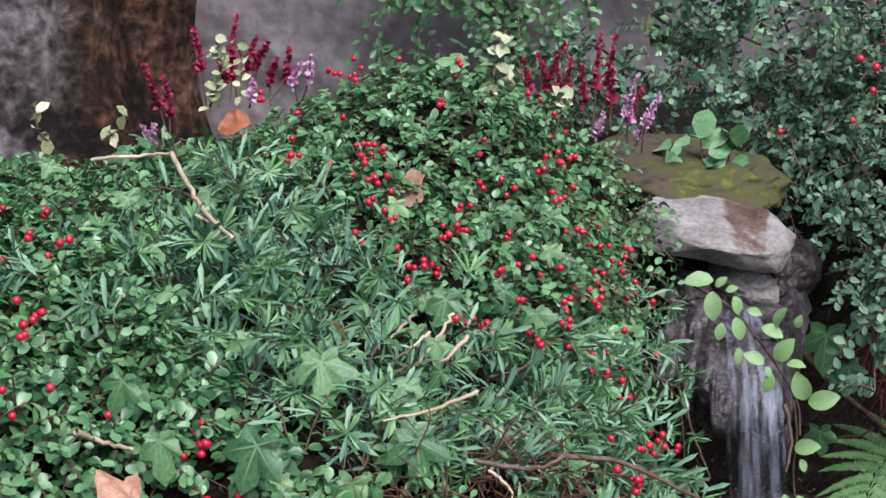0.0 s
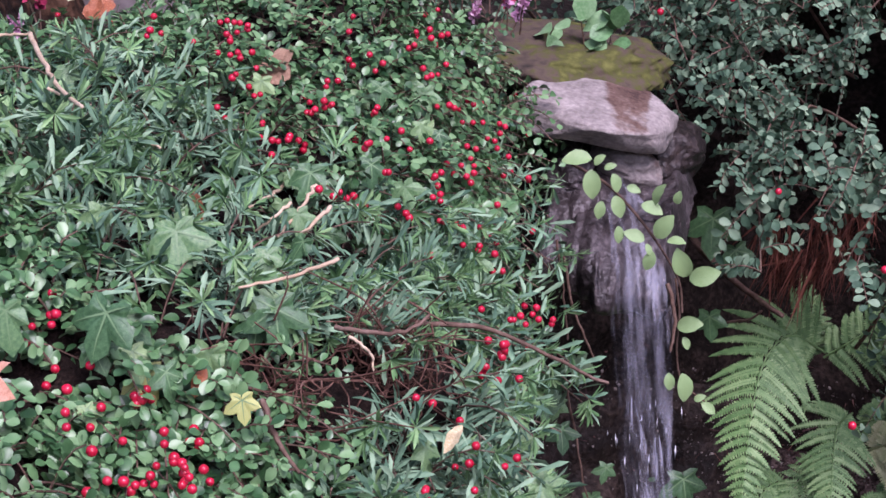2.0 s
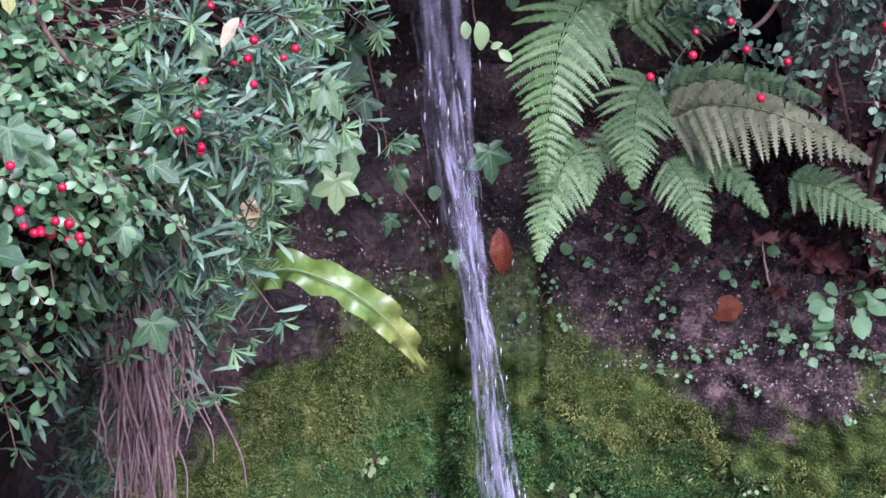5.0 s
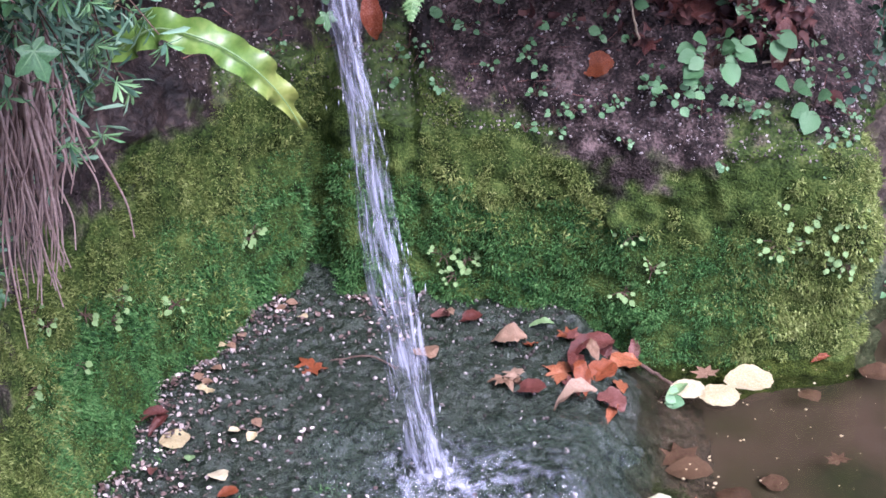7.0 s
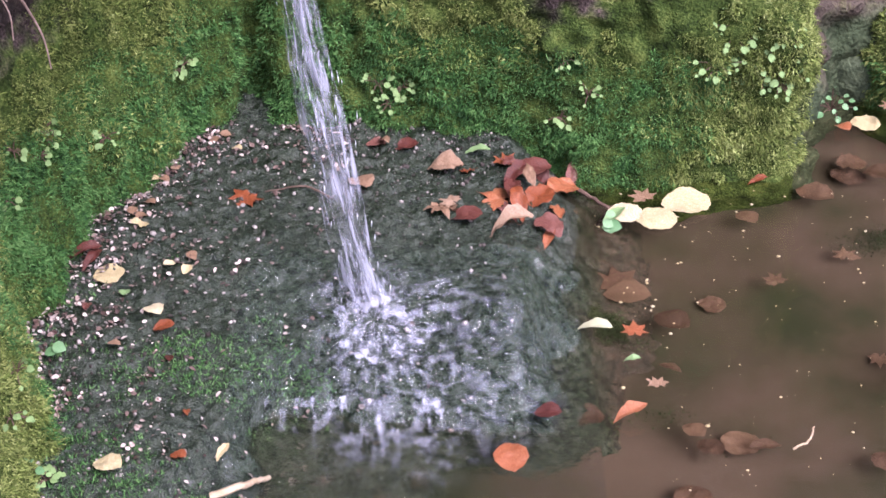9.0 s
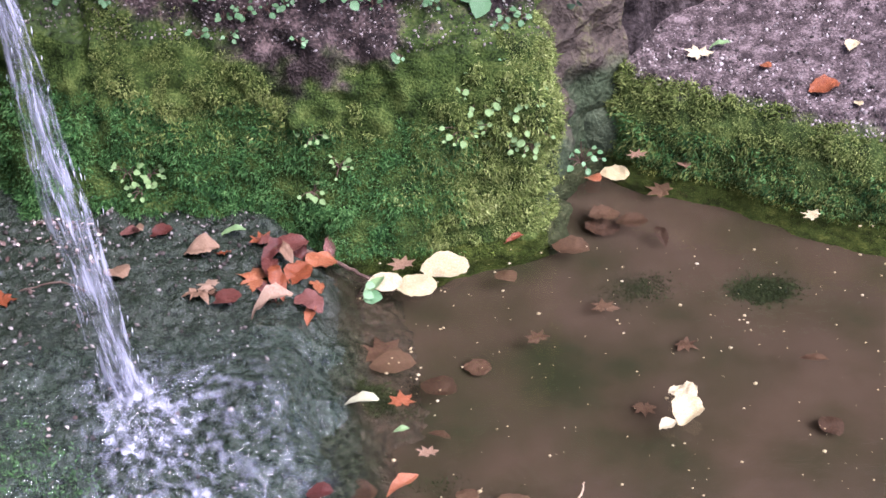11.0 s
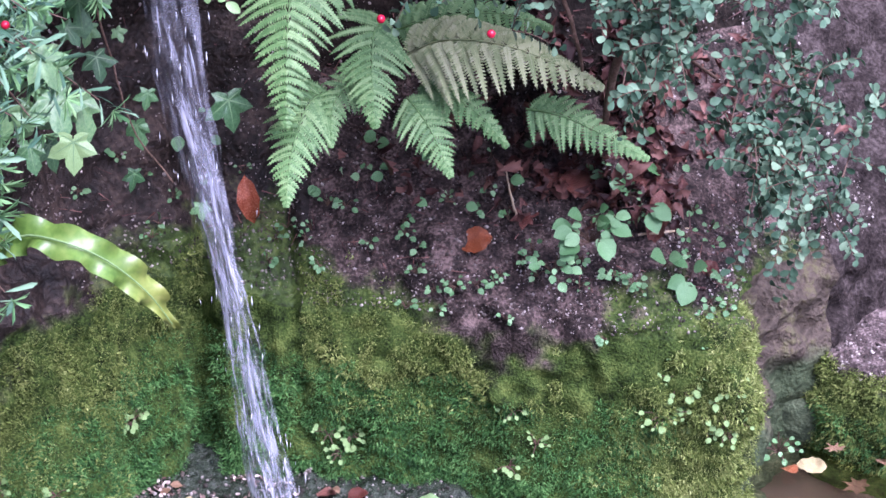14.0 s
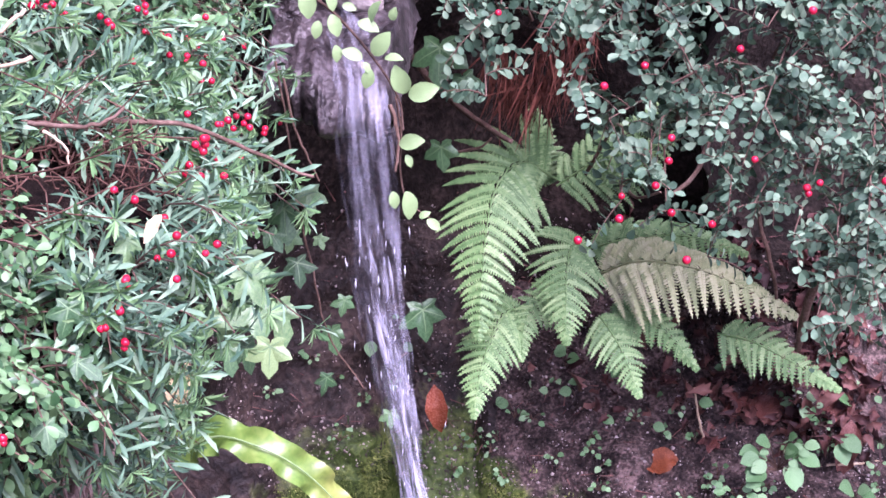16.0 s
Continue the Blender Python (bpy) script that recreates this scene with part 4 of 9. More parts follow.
# ivy leaves in and under the shrubs
def ivy_leaf_mesh(seed):
    """A five-lobed leaf with pointed lobes, a notched foot and raised pale veins."""
    r = np.random.default_rng(seed)
    lobes = [(-122, 0.50), (-58, 0.80), (0, 1.0), (58, 0.80), (122, 0.50)]
    if seed % 3 == 0:
        lobes = [(-118, 0.42), (-52, 0.66), (0, 1.0), (52, 0.66), (118, 0.42)]
    rim = [(-172, 0.20)]
    for k, (a, d) in enumerate(lobes):
        d *= r.uniform(0.9, 1.1)
        rim += [(a - 19, d * 0.74), (a + r.normal(0, 3), d), (a + 19, d * 0.74)]
        if k < 4:
            rim.append(((a + lobes[k + 1][0]) / 2, 0.50 if abs(a) < 100 and abs(lobes[k + 1][0]) < 100 else 0.40))
    rim.append((172, 0.20))
    n = len(rim)
    v = [(0, 0.28, 0.0)]
    for share, rise in ((0.5, 0.035), (1.0, 0.0)):
        for a, k in rim:
            g = k * 0.72 * share
            w = 0.05 * math.sin(math.radians(a) * 5) * share
            v.append((g * math.sin(math.radians(a)), 0.28 + g * math.cos(math.radians(a)), rise - 0.16 * g * g + w + r.normal(0, 0.008)))
    f = [(0, 2 + i, 1 + i) for i in range(n - 1)] + [(1 + i, 2 + i, n + 2 + i, n + 1 + i) for i in range(n - 1)]
    f += [(0, 1, n)]
    dull = len(f)
    for a, d in lobes:
        i = min(range(n), key=lambda q: abs(rim[q][0] - a))
        side = np.array([math.cos(math.radians(a)), -math.sin(math.radians(a)), 0.0])
        c, m, e = np.array(v[0]), np.array(v[1 + i]), np.array(v[1 + n + i])
        k = len(v)
        up = np.array([0, 0, 0.012])
        v += [tuple(c - side * 0.016 + up), tuple(c + side * 0.016 + up), tuple(m - side * 0.010 + up), tuple(m + side * 0.010 + up), tuple(e * 0.85 + m * 0.15 + up)]
        f += [(k, k + 2, k + 3, k + 1), (k + 2, k + 4, k + 3)]
    me = bpy.data.meshes.new("leaf")
    me.from_pydata(v, [], f)
    me.shade_smooth()
    me.materials.append(LEAF_IVY)
    me.materials.append(IVY_VEIN)
    for p in me.polygons[dull:]:
        p.material_index = 1
    return me


IVY_LEAVES = [ivy_leaf_mesh(k) for k in range(5)]


def hang_leaf(name, mesh, parent, place, size, way, up, mat=None):
    """One leaf: place is its foot, way where it points, up where its face looks."""
    ob = new(name, mesh)
    m = frames(np.array([way]), np.array([up]))[0]
    ob.parent = parent
    ob.matrix_basis = Matrix.Translation(place) @ Matrix(m.tolist()).to_4x4() @ Matrix.Diagonal((size, size, size, 1))
    if mat:
        ob.material_slots[0].link = "OBJECT"
        ob.material_slots[0].material = mat
    return ob


IVY = thing("ivy", "trailing green ivy growing through the low shrubs", "ivy")
IVY_CLIFF = thing("ivy", "green ivy leaves hanging on the damp soil bank", "ivy")


def ivy(plant, place, size, lean=0.0, mat=None):
    k = RNG.integers(5)
    way = np.array([math.sin(lean), -0.35, -math.cos(lean)]) + RNG.normal(0, 0.12, 3)
    hang_leaf("leaf", IVY_LEAVES[k], plant, place, size, way, np.array([0.1, -0.7, 0.7]) + RNG.normal(0, 0.28, 3), mat)


ivy(IVY, (-1.086, 3.214, 1.142), 0.039, 0)
ivy(IVY, (-0.602, 1.961, 1.348), 0.041, 0.2)
ivy(IVY, (-0.442, 1.550, 1.290), 0.048, -0.2)
ivy(IVY, (-0.397, 1.555, 1.294), 0.029, 0.2)
ivy(IVY, (-0.461, 1.255, 1.324), 0.046, 0.4)
ivy(IVY, (-0.563, 1.163, 1.326), 0.036, -0.2)
ivy(IVY, (-0.478, 1.181, 1.281), 0.039, 0.8)
ivy(IVY, (-0.389, 1.243, 1.279), 0.044, 0)
ivy(IVY, (-0.434, 1.671, 1.315), 0.029, -0.6)
ivy(IVY, (-0.399, 1.762, 1.309), 0.034, 0.2)
ivy(IVY, (-0.373, 1.705, 1.284), 0.024, 0.5)
ivy(IVY, (-0.368, 1.541, 1.281), 0.029, 0.2)
ivy(IVY, (-0.648, 1.530, 1.356), 0.029, 0.3)
ivy(IVY, (-0.521, 1.111, 1.309), 0.039, 0.1)
ivy(IVY, (-0.460, 1.401, 1.302), 0.029, -0.9)
ivy(IVY, (-0.411, 1.479, 1.257), 0.029, 0.3)
ivy(IVY, (-0.512, 1.256, 1.330), 0.029, 0)
ivy(IVY, (-0.409, 1.969, 1.294), 0.029, 0.6)
ivy(IVY, (-0.659, 1.892, 1.348), 0.029, 0.2)
ivy(IVY, (-0.420, 1.688, 1.328), 0.029, 0)
ivy(IVY, (-0.789, 1.529, 1.372), 0.029, 0.3)
ivy(IVY, (-0.327, 1.629, 1.217), 0.024, 0.1)
ivy(IVY, (-0.418, 1.199, 1.258), 0.036, 0.1)
ivy(IVY, (-0.448, 1.475, 1.278), 0.024, 0)
ivy(IVY, (-0.398, 1.108, 1.174), 0.029, 0.3)
ivy(IVY, (-0.365, 1.078, 1.185), 0.039, 0)
ivy(IVY, (-0.308, 1.235, 1.062), 0.029, 0.1)
ivy(IVY, (-0.438, 1.161, 1.255), 0.029, 0.3)
ivy(IVY, (-0.394, 1.354, 1.287), 0.029, -0.4)
ivy(IVY, (-0.317, 1.591, 1.208), 0.029, 0.1)
ivy(IVY, (-0.302, 1.161, 1.168), 0.029, 0)
ivy(IVY, (-0.473, 1.265, 1.289), 0.024, 0.6)
ivy(IVY, (-0.408, 1.292, 1.295), 0.029, 0.5)
ivy(IVY, (-0.589, 1.990, 0.348), 0.029, 0)
ivy(IVY, (-0.314, 1.178, 1.013), 0.034, 0.2)
ivy(IVY, (-0.357, 1.217, 1.016), 0.034, -0.2)
ivy(IVY, (-0.309, 1.111, 1.109), 0.029, 0.3)
ivy(IVY, (-0.445, 1.724, 1.312), 0.035, -0.2)
ivy(IVY, (-0.425, 1.481, 1.308), 0.042, 0.1)
ivy(IVY, (-0.418, 1.779, 1.314), 0.037, 0.2)
ivy(IVY, (-0.482, 1.305, 1.314), 0.051, 0.4)
ivy(IVY, (-0.458, 1.132, 1.307), 0.046, -0.2)
ivy(IVY, (-0.396, 1.272, 1.275), 0.042, 0.1)
ivy(IVY, (-0.412, 1.385, 1.298), 0.028, 0.4)
ivy(IVY, (-0.552, 2.579, 1.191), 0.032, 0.2)
ivy(IVY, (-0.386, 1.696, 1.292), 0.023, 0)
ivy(IVY, (-0.224, 1.324, 1.132), 0.037, 0.3)
ivy(IVY, (-0.429, 2.580, 0.658), 0.042, -0.1)
ivy(IVY, (-0.636, 1.510, 1.368), 0.032, 0.2)
ivy(IVY, (-0.443, 1.801, 1.343), 0.032, -0.3)
ivy(IVY, (-0.386, 1.078, 1.192), 0.037, 0.1)
ivy(IVY, (-0.478, 1.135, 1.276), 0.028, 0.6)
ivy(IVY, (-0.354, 2.791, 1.170), 0.028, 0.1)
ivy(IVY, (-0.459, 1.159, 1.268), 0.03, 0.3, LEAF_BRIGHT)
ivy(IVY, (-0.452, 1.163, 1.253), 0.036, 0.4, LEAF_YELLOW)
ivy(IVY, (-0.381, 1.142, 1.247), 0.024, 0.2, LEAF_YELLOW)
ivy(IVY_CLIFF, (-0.168, 2.420, 1.034), 0.071, 0.0)
ivy(IVY_CLIFF, (-0.143, 2.420, 0.988), 0.049, 0.3)
ivy(IVY_CLIFF, (-0.170, 2.450, 0.890), 0.049, 0.2)
ivy(IVY_CLIFF, (-0.219, 2.400, 1.050), 0.045, -0.2)
ivy(IVY_CLIFF, (-0.194, 2.450, 0.670), 0.065, 0.1)
ivy(IVY_CLIFF, (-0.300, 2.350, 0.671), 0.045, 0.1)
ivy(IVY_CLIFF, (-0.311, 2.400, 0.581), 0.036, -0.2)
ivy(IVY_CLIFF, (-0.336, 2.300, 0.780), 0.045, 0.1)
ivy(IVY_CLIFF, (-0.280, 2.350, 0.710), 0.033, 0.0)
ivy(IVY_CLIFF, (-0.309, 2.300, 0.806), 0.022, 0.4)
ivy(IVY_CLIFF, (-0.367, 2.150, 0.846), 0.068, -0.3)
ivy(IVY_CLIFF, (-0.362, 2.120, 0.804), 0.073, 0.2)
ivy(IVY_CLIFF, (-0.336, 2.140, 0.790), 0.064, 0.1)
ivy(IVY_CLIFF, (-0.380, 2.140, 0.778), 0.054, -0.4)
ivy(IVY_CLIFF, (-0.337, 2.220, 0.882), 0.059, 0.2)
ivy(IVY_CLIFF, (-0.367, 2.200, 0.900), 0.055, -0.2)
ivy(IVY_CLIFF, (-0.386, 2.160, 0.877), 0.051, 0.3)
ivy(IVY_CLIFF, (-0.312, 2.250, 0.888), 0.042, 0.2)
ivy(IVY_CLIFF, (-0.357, 2.220, 0.916), 0.049, -0.4)
ivy(IVY_CLIFF, (-0.374, 2.140, 0.733), 0.047, 0.2)
ivy(IVY_CLIFF, (-0.387, 2.100, 0.846), 0.046, 0.0)
ivy(IVY_CLIFF, (-0.386, 2.100, 0.749), 0.046, 0.1)
ivy(IVY_CLIFF, (-0.397, 2.080, 0.798), 0.046, -0.2)
ivy(IVY_CLIFF, (-0.219, 2.300, 0.577), 0.029, 0.2)
ivy(IVY_CLIFF, (-0.328, 2.240, 0.835), 0.035, -0.3)
ivy(IVY_CLIFF, (-0.355, 2.200, 0.850), 0.041, 0.5)
ivy(IVY_CLIFF, (-0.331, 2.080, 0.764), 0.055, -0.2, LEAF_BRIGHT)

# smaller ivy leaves half hidden among the shrubs
rng = np.random.default_rng(88)
front = np.flatnonzero((MOUND_P[:, 2] > 1.05) & (MOUND_P[:, 0] > -0.85) & (MOUND_P[:, 1] < 2.1))
for k in rng.choice(front, 85, replace=False):
    p = MOUND_P[k] + MOUND_N[k] * rng.uniform(0.026, 0.05)
    a = rng.normal(0.1, 0.9)
    way = np.array([math.sin(a), -0.35, -math.cos(a)])
    hang_leaf("leaf", IVY_LEAVES[int(rng.integers(5))], IVY, p, rng.uniform(0.022, 0.040), way, MOUND_N[k] + np.array([0, -0.4, 0.2]) + rng.normal(0, 0.3, 3), LEAF_BRIGHT if rng.random() < 0.06 else None)

# dry stems sticking out of the shrubs
def stem(points, r, label, mat=DRY, name="dry_stem", cat="stem", group=""):
    b = Batch()
    p = spline(points, 14)
    p[1:-1] += RNG.normal(0, 0.0006, (12, 3))
    b.tube(p, r, r * 0.6, 6)
    tagged(b.build(name, mat, origin=p[0]), label, cat, group)


stem([(-0.752, 1.540, 1.371), (-0.714, 1.534, 1.378), (-0.702, 1.595, 1.370)], 0.0018, "bleached dry stem lying among the shrubs", group="dry stems")
stem([(-0.702, 1.595, 1.370), (-0.656, 1.505, 1.372), (-0.585, 1.365, 1.380), (-0.534, 1.283, 1.386)], 0.0024, "bleached dry stem lying among the shrubs", group="dry stems")
stem([(-0.557, 1.416, 1.334), (-0.533, 1.399, 1.335), (-0.513, 1.379, 1.335)], 0.0018, "bleached dry stem lying among the shrubs", group="dry stems")
stem([(-0.459, 1.539, 1.283), (-0.459, 1.506, 1.274), (-0.429, 1.324, 1.311)], 0.0016, "bleached dry stem lying among the shrubs", group="dry stems")
stem([(-0.408, 1.427, 1.301), (-0.412, 1.389, 1.291), (-0.421, 1.366, 1.278)], 0.0016, "bleached dry stem lying among the shrubs", group="dry stems")
stem([(-0.389, 1.394, 1.295), (-0.396, 1.359, 1.288), (-0.424, 1.399, 1.258)], 0.0018, "bleached dry stem lying among the shrubs", group="dry stems")
stem([(-0.414, 1.377, 1.301), (-0.422, 1.360, 1.294), (-0.436, 1.359, 1.283)], 0.0014, "bleached dry stem lying among the shrubs", group="dry stems")
stem([(-0.362, 1.311, 1.282), (-0.379, 1.258, 1.285), (-0.404, 1.216, 1.288)], 0.0016, "bleached dry stem lying among the shrubs", group="dry stems")
stem([(-0.616, 1.175, 1.302), (-0.621, 1.157, 1.301), (-0.627, 1.133, 1.302)], 0.0042, "bleached dry stem lying among the shrubs", group="dry stems")
stem([(-0.568, 1.092, 1.305), (-0.562, 1.117, 1.290), (-0.536, 1.104, 1.293)], 0.0022, "bleached dry stem lying among the shrubs", group="dry stems")
stem([(-0.591, 1.361, 1.379), (-0.579, 1.375, 1.368), (-0.596, 1.473, 1.339)], 0.0013, "bleached dry stem lying among the shrubs", group="dry stems")
stem([(-0.313, 1.332, 1.233), (-0.270, 1.359, 1.223), (-0.233, 1.381, 1.203), (-0.198, 1.390, 1.183), (-0.180, 1.391, 1.177)], 0.0022, "bare brown twig sticking out of the shrub", TWIG, "twig")
stem([(-0.349, 1.253, 1.253), (-0.327, 1.248, 1.253), (-0.302, 1.254, 1.253), (-0.289, 1.271, 1.260)], 0.002, "thin brown twig among narrow leaves", TWIG, "twig")
stem([(-0.376, 1.170, 1.230), (-0.362, 1.156, 1.210), (-0.347, 1.153, 1.190)], 0.0022, "thin brown twig among narrow leaves", TWIG, "twig")
stem([(-0.337, 1.244, 1.250), (-0.320, 1.235, 1.243), (-0.318, 1.233, 1.232)], 0.0013, "thin pale twig among narrow leaves", DRY, "twig")

# ---- stones of the spout and the falling water ----
WET_ROCK = material("wet_rock", [(0.36, (0.004, 0.003, 0.003)), (0.5, (0.016, 0.012, 0.011)), (0.68, (0.055, 0.042, 0.038))], 14, 0.45, 1.0, 7, 0.3, bump_dist=0.012)
SIDE_ROCK = layered("side_rock", [(0.36, (0.010, 0.008, 0.008)), (0.5, (0.038, 0.031, 0.031)), (0.68, (0.10, 0.086, 0.088))], [(0.36, (0.014, 0.011, 0.010)), (0.5, (0.052, 0.041, 0.038)), (0.68, (0.15, 0.125, 0.115))], [(-1.0, 0.285), (1.0, 0.285)], across=2, up=0, wobble=0.02, soft=0.03, patch=20, scale=18, rough=0.42, bump=1.0, fine=6, spec=0.4, bump_dist=0.012)
MOSSY_ROCK = material("mossy_rock", [(0.34, (0.03, 0.025, 0.02)), (0.47, (0.08, 0.06, 0.045)), (0.56, (0.065, 0.07, 0.018)), (0.7, (0.14, 0.145, 0.04))], 11, 0.85, 0.9, 7, 0.2, bump_dist=0.008)
LICHEN_ROCK = layered("lichen_rock", [(0.3, (0.12, 0.105, 0.098)), (0.5, (0.235, 0.21, 0.195)), (0.7, (0.37, 0.335, 0.31))], [(0.34, (0.05, 0.03, 0.025)), (0.5, (0.105, 0.066, 0.052)), (0.7, (0.19, 0.135, 0.11))], [(-0.2, 0.07), (-0.01, 0.06), (0.012, 0.010), (0.045, 0.006), (0.066, 0.05), (0.2, 0.07)], across=0, up=2, wobble=0.018, soft=0.012, patch=30, scale=34, rough=0.88, bump=0.8, fine=6, spec=0.2, bump_dist=0.005)


def boulder(place, half, turn, seed, mat, label, rough=0.16, planes=()):
    bm = bmesh.new()
    bmesh.ops.create_icosphere(bm, subdivisions=5, radius=1.0)
    r = np.random.default_rng(seed)
    cuts = [(Vector(unit(r.normal(0, 1, 3))), r.uniform(0.62, 0.85)) for _ in range(9)] + [(Vector(unit(np.array(q[:3], float))), q[3]) for q in planes]
    for v in bm.verts:
        p = v.co.copy()
        for n, d in cuts:
            k = p.dot(n)
            if k > d:
                p -= n * (k - d) * 0.85
        p *= 1 + rough * fbm(p * 1.7 + Vector((seed, 0, 0))) + rough * 0.22 * fbm(p * 7 + Vector((0, seed, 0)), 3)
        v.co = Vector((p.x * half[0], p.y * half[1], p.z * half[2]))
    me = bpy.data.meshes.new("boulder")
    bm.to_mesh(me)
    bm.free()
    me.shade_smooth()
    me.materials.append(mat)
    ob = new("boulder", me)
    ob.matrix_basis = pose(*place, *turn)
    return tagged(ob, label, "boulder", "stones of the spout")


boulder((-0.290, 2.205, 1.184), (0.112, 0.125, 0.058), (4, 9, 10), 31, LICHEN_ROCK, "pale grey capstone with brown lichen above the spout", 0.07, [(0.08, -0.35, 1, 0.36), (0.15, -1, -0.35, 0.52), (0, -0.2, -1, 0.36), (1, -0.4, 0.1, 0.66), (-0.5, -1, 0.3, 0.7)])
boulder((-0.262, 2.225, 1.128), (0.045, 0.075, 0.026), (0, 6, 25), 17, LICHEN_ROCK, "small pale stone wedged under the capstone", 0.14, [(0, -1, 0, 0.6)])
boulder((-0.345, 2.31, 1.225), (0.125, 0.11, 0.035), (4, 4, 0), 9, MOSSY_ROCK, "flat dark stone with yellow-green moss on top")
boulder((-0.222, 2.29, 1.125), (0.052, 0.09, 0.042), (0, 10, 0), 12, WET_ROCK, "wet dark stone under the pale capstone")
boulder((-0.325, 2.20, 1.125), (0.040, 0.07, 0.030), (6, 14, 18), 15, SIDE_ROCK, "rough grey-brown stone at the side of the spout", 0.2)


def ledge_slab():
    """The sloping slab that the water runs over: layered and cracked, dry at one side, hollow beneath."""
    side = [(2.27, 1.120), (2.20, 1.112), (2.13, 1.092), (2.075, 1.066), (2.045, 1.048), (2.030, 1.034), (2.028, 1.020), (2.045, 1.010), (2.10, 1.022), (2.20, 1.05), (2.27, 1.07)]
    prof = spline([(y, z) for y, z in side], 70)
    v = []
    nu = 90
    for i in range(nu):
        u = i / (nu - 1)
        x0 = -0.345 + 0.160 * u
        dry = min(max((0.52 - u) / 0.08, 0), 1)
        for j, (y, z) in enumerate(prof):
            top = 1 if j < 36 else 0.4
            lay = 0.012 * dry * top
            crack = abs(fbm((x0 * 9 + y * 4, y * 9, 2), 2))
            step = 0.006 * math.floor(3.2 * (0.5 + fbm((x0 * 14, y * 6, 7), 2)))
            rough = 0.006 * fbm((x0 * 40, y * 40, z * 40), 3)
            cut = -0.012 * math.exp(-((crack / 0.035) ** 2)) * (0.4 + 0.6 * dry) * top
            ends = 0.045 * max(0, abs(u - 0.5) * 2 - 0.82) / 0.18
            v.append((x0 + 0.004 * fbm((y * 30, z * 30, u * 9)), y + 0.02 * dry + 0.030 * fbm((u * 3, 1, 4)) * (z < 1.09) + rough + ends * 0.6, z + lay + step * top * (0.3 + 0.7 * dry) + rough + cut - ends * (1 if j < 36 else -0.3)))
    ob = mesh_object("boulder", v, grid_faces(nu, 70), SIDE_ROCK)
    ob.data.flip_normals()
    tagged(ob, "sloping cracked grey-brown ledge stone that the water runs over", "boulder", "stones of the spout")


ledge_slab()

DULL_MOSS = material("dull_moss", [(0.34, (0.022, 0.030, 0.018)), (0.5, (0.075, 0.098, 0.055)), (0.68, (0.15, 0.18, 0.11))], 30, 0.9, 1.0, 7, 0.15, bump_dist=0.008)
block = boulder((0.645, 2.715, 0.02), (0.10, 0.085, 0.085), (0, 4, -20), 27, DULL_MOSS, "low block thick with dull grey-green moss at the inlet", 0.12, [(0, -0.4, 1, 0.6), (0, -1, 0.1, 0.65)])
tagged(block, "low block thick with dull grey-green moss at the inlet", "boulder")

FALL = spline([(-0.262, 2.19, 1.122), (-0.245, 2.12, 1.100), (-0.226, 2.06, 1.068), (-0.217, 2.022, 1.025), (-0.212, 2.016, 0.97), (-0.203, 2.03, 0.85), (-0.183, 2.05, 0.71), (-0.164, 2.06, 0.58), (-0.145, 2.07, 0.42), (-0.122, 2.07, 0.27), (-0.099, 2.06, 0.14), (-0.074, 2.05, 0.03)], 90)


def falling_water_material():
    """Smoky clear water drawn out into pale streaks along its way (by the sheet's own coordinates, in metres)."""
    m = bpy.data.materials.new("falling_water")
    m.use_nodes = True
    nt = m.node_tree
    b = nt.nodes["Principled BSDF"]
    b.inputs["Base Color"].default_value = (0.62, 0.64, 0.76, 1)
    b.inputs["Roughness"].default_value, b.inputs["Transmission Weight"].default_value, b.inputs["IOR"].default_value = 0.15, 0.35, 1.33
    coord, mapping, n, wide, blot, mix, ramp, bump = (nt.nodes.new("ShaderNode" + k) for k in ("TexCoord", "Mapping", "TexNoise", "Mapping", "TexNoise", "Math", "ValToRGB", "Bump"))
    mapping.inputs["Scale"].default_value, wide.inputs["Scale"].default_value = (230, 13, 1), (75, 14, 1)
    for k in (n, blot):
        k.inputs["Scale"].default_value, k.inputs["Detail"].default_value = 1.0, 3
    mix.operation, mix.inputs[1].default_value = "MULTIPLY_ADD", 0.55
    half = nt.nodes.new("ShaderNodeMath")
    half.operation, half.inputs[1].default_value = "MULTIPLY", 0.45
    ramp.color_ramp.elements[0].position, ramp.color_ramp.elements[0].color = 0.49, (0.02, 0.02, 0.02, 1)
    ramp.color_ramp.elements[1].position, ramp.color_ramp.elements[1].color = 0.63, (0.82, 0.82, 0.82, 1)
    bump.inputs["Strength"].default_value, bump.inputs["Distance"].default_value = 0.7, 0.003
    for a, c in ((coord.outputs["UV"], mapping.inputs[0]), (mapping.outputs[0], n.inputs["Vector"]), (coord.outputs["UV"], wide.inputs[0]), (wide.outputs[0], blot.inputs["Vector"]), (n.outputs["Fac"], mix.inputs[0]), (blot.outputs["Fac"], half.inputs[0]), (half.outputs[0], mix.inputs[2]),
                 (mix.outputs[0], ramp.inputs[0]), (ramp.outputs[0], b.inputs["Alpha"]), (n.outputs["Fac"], bump.inputs["Height"]), (bump.outputs[0], b.inputs["Normal"])):
        nt.links.new(a, c)
    return m


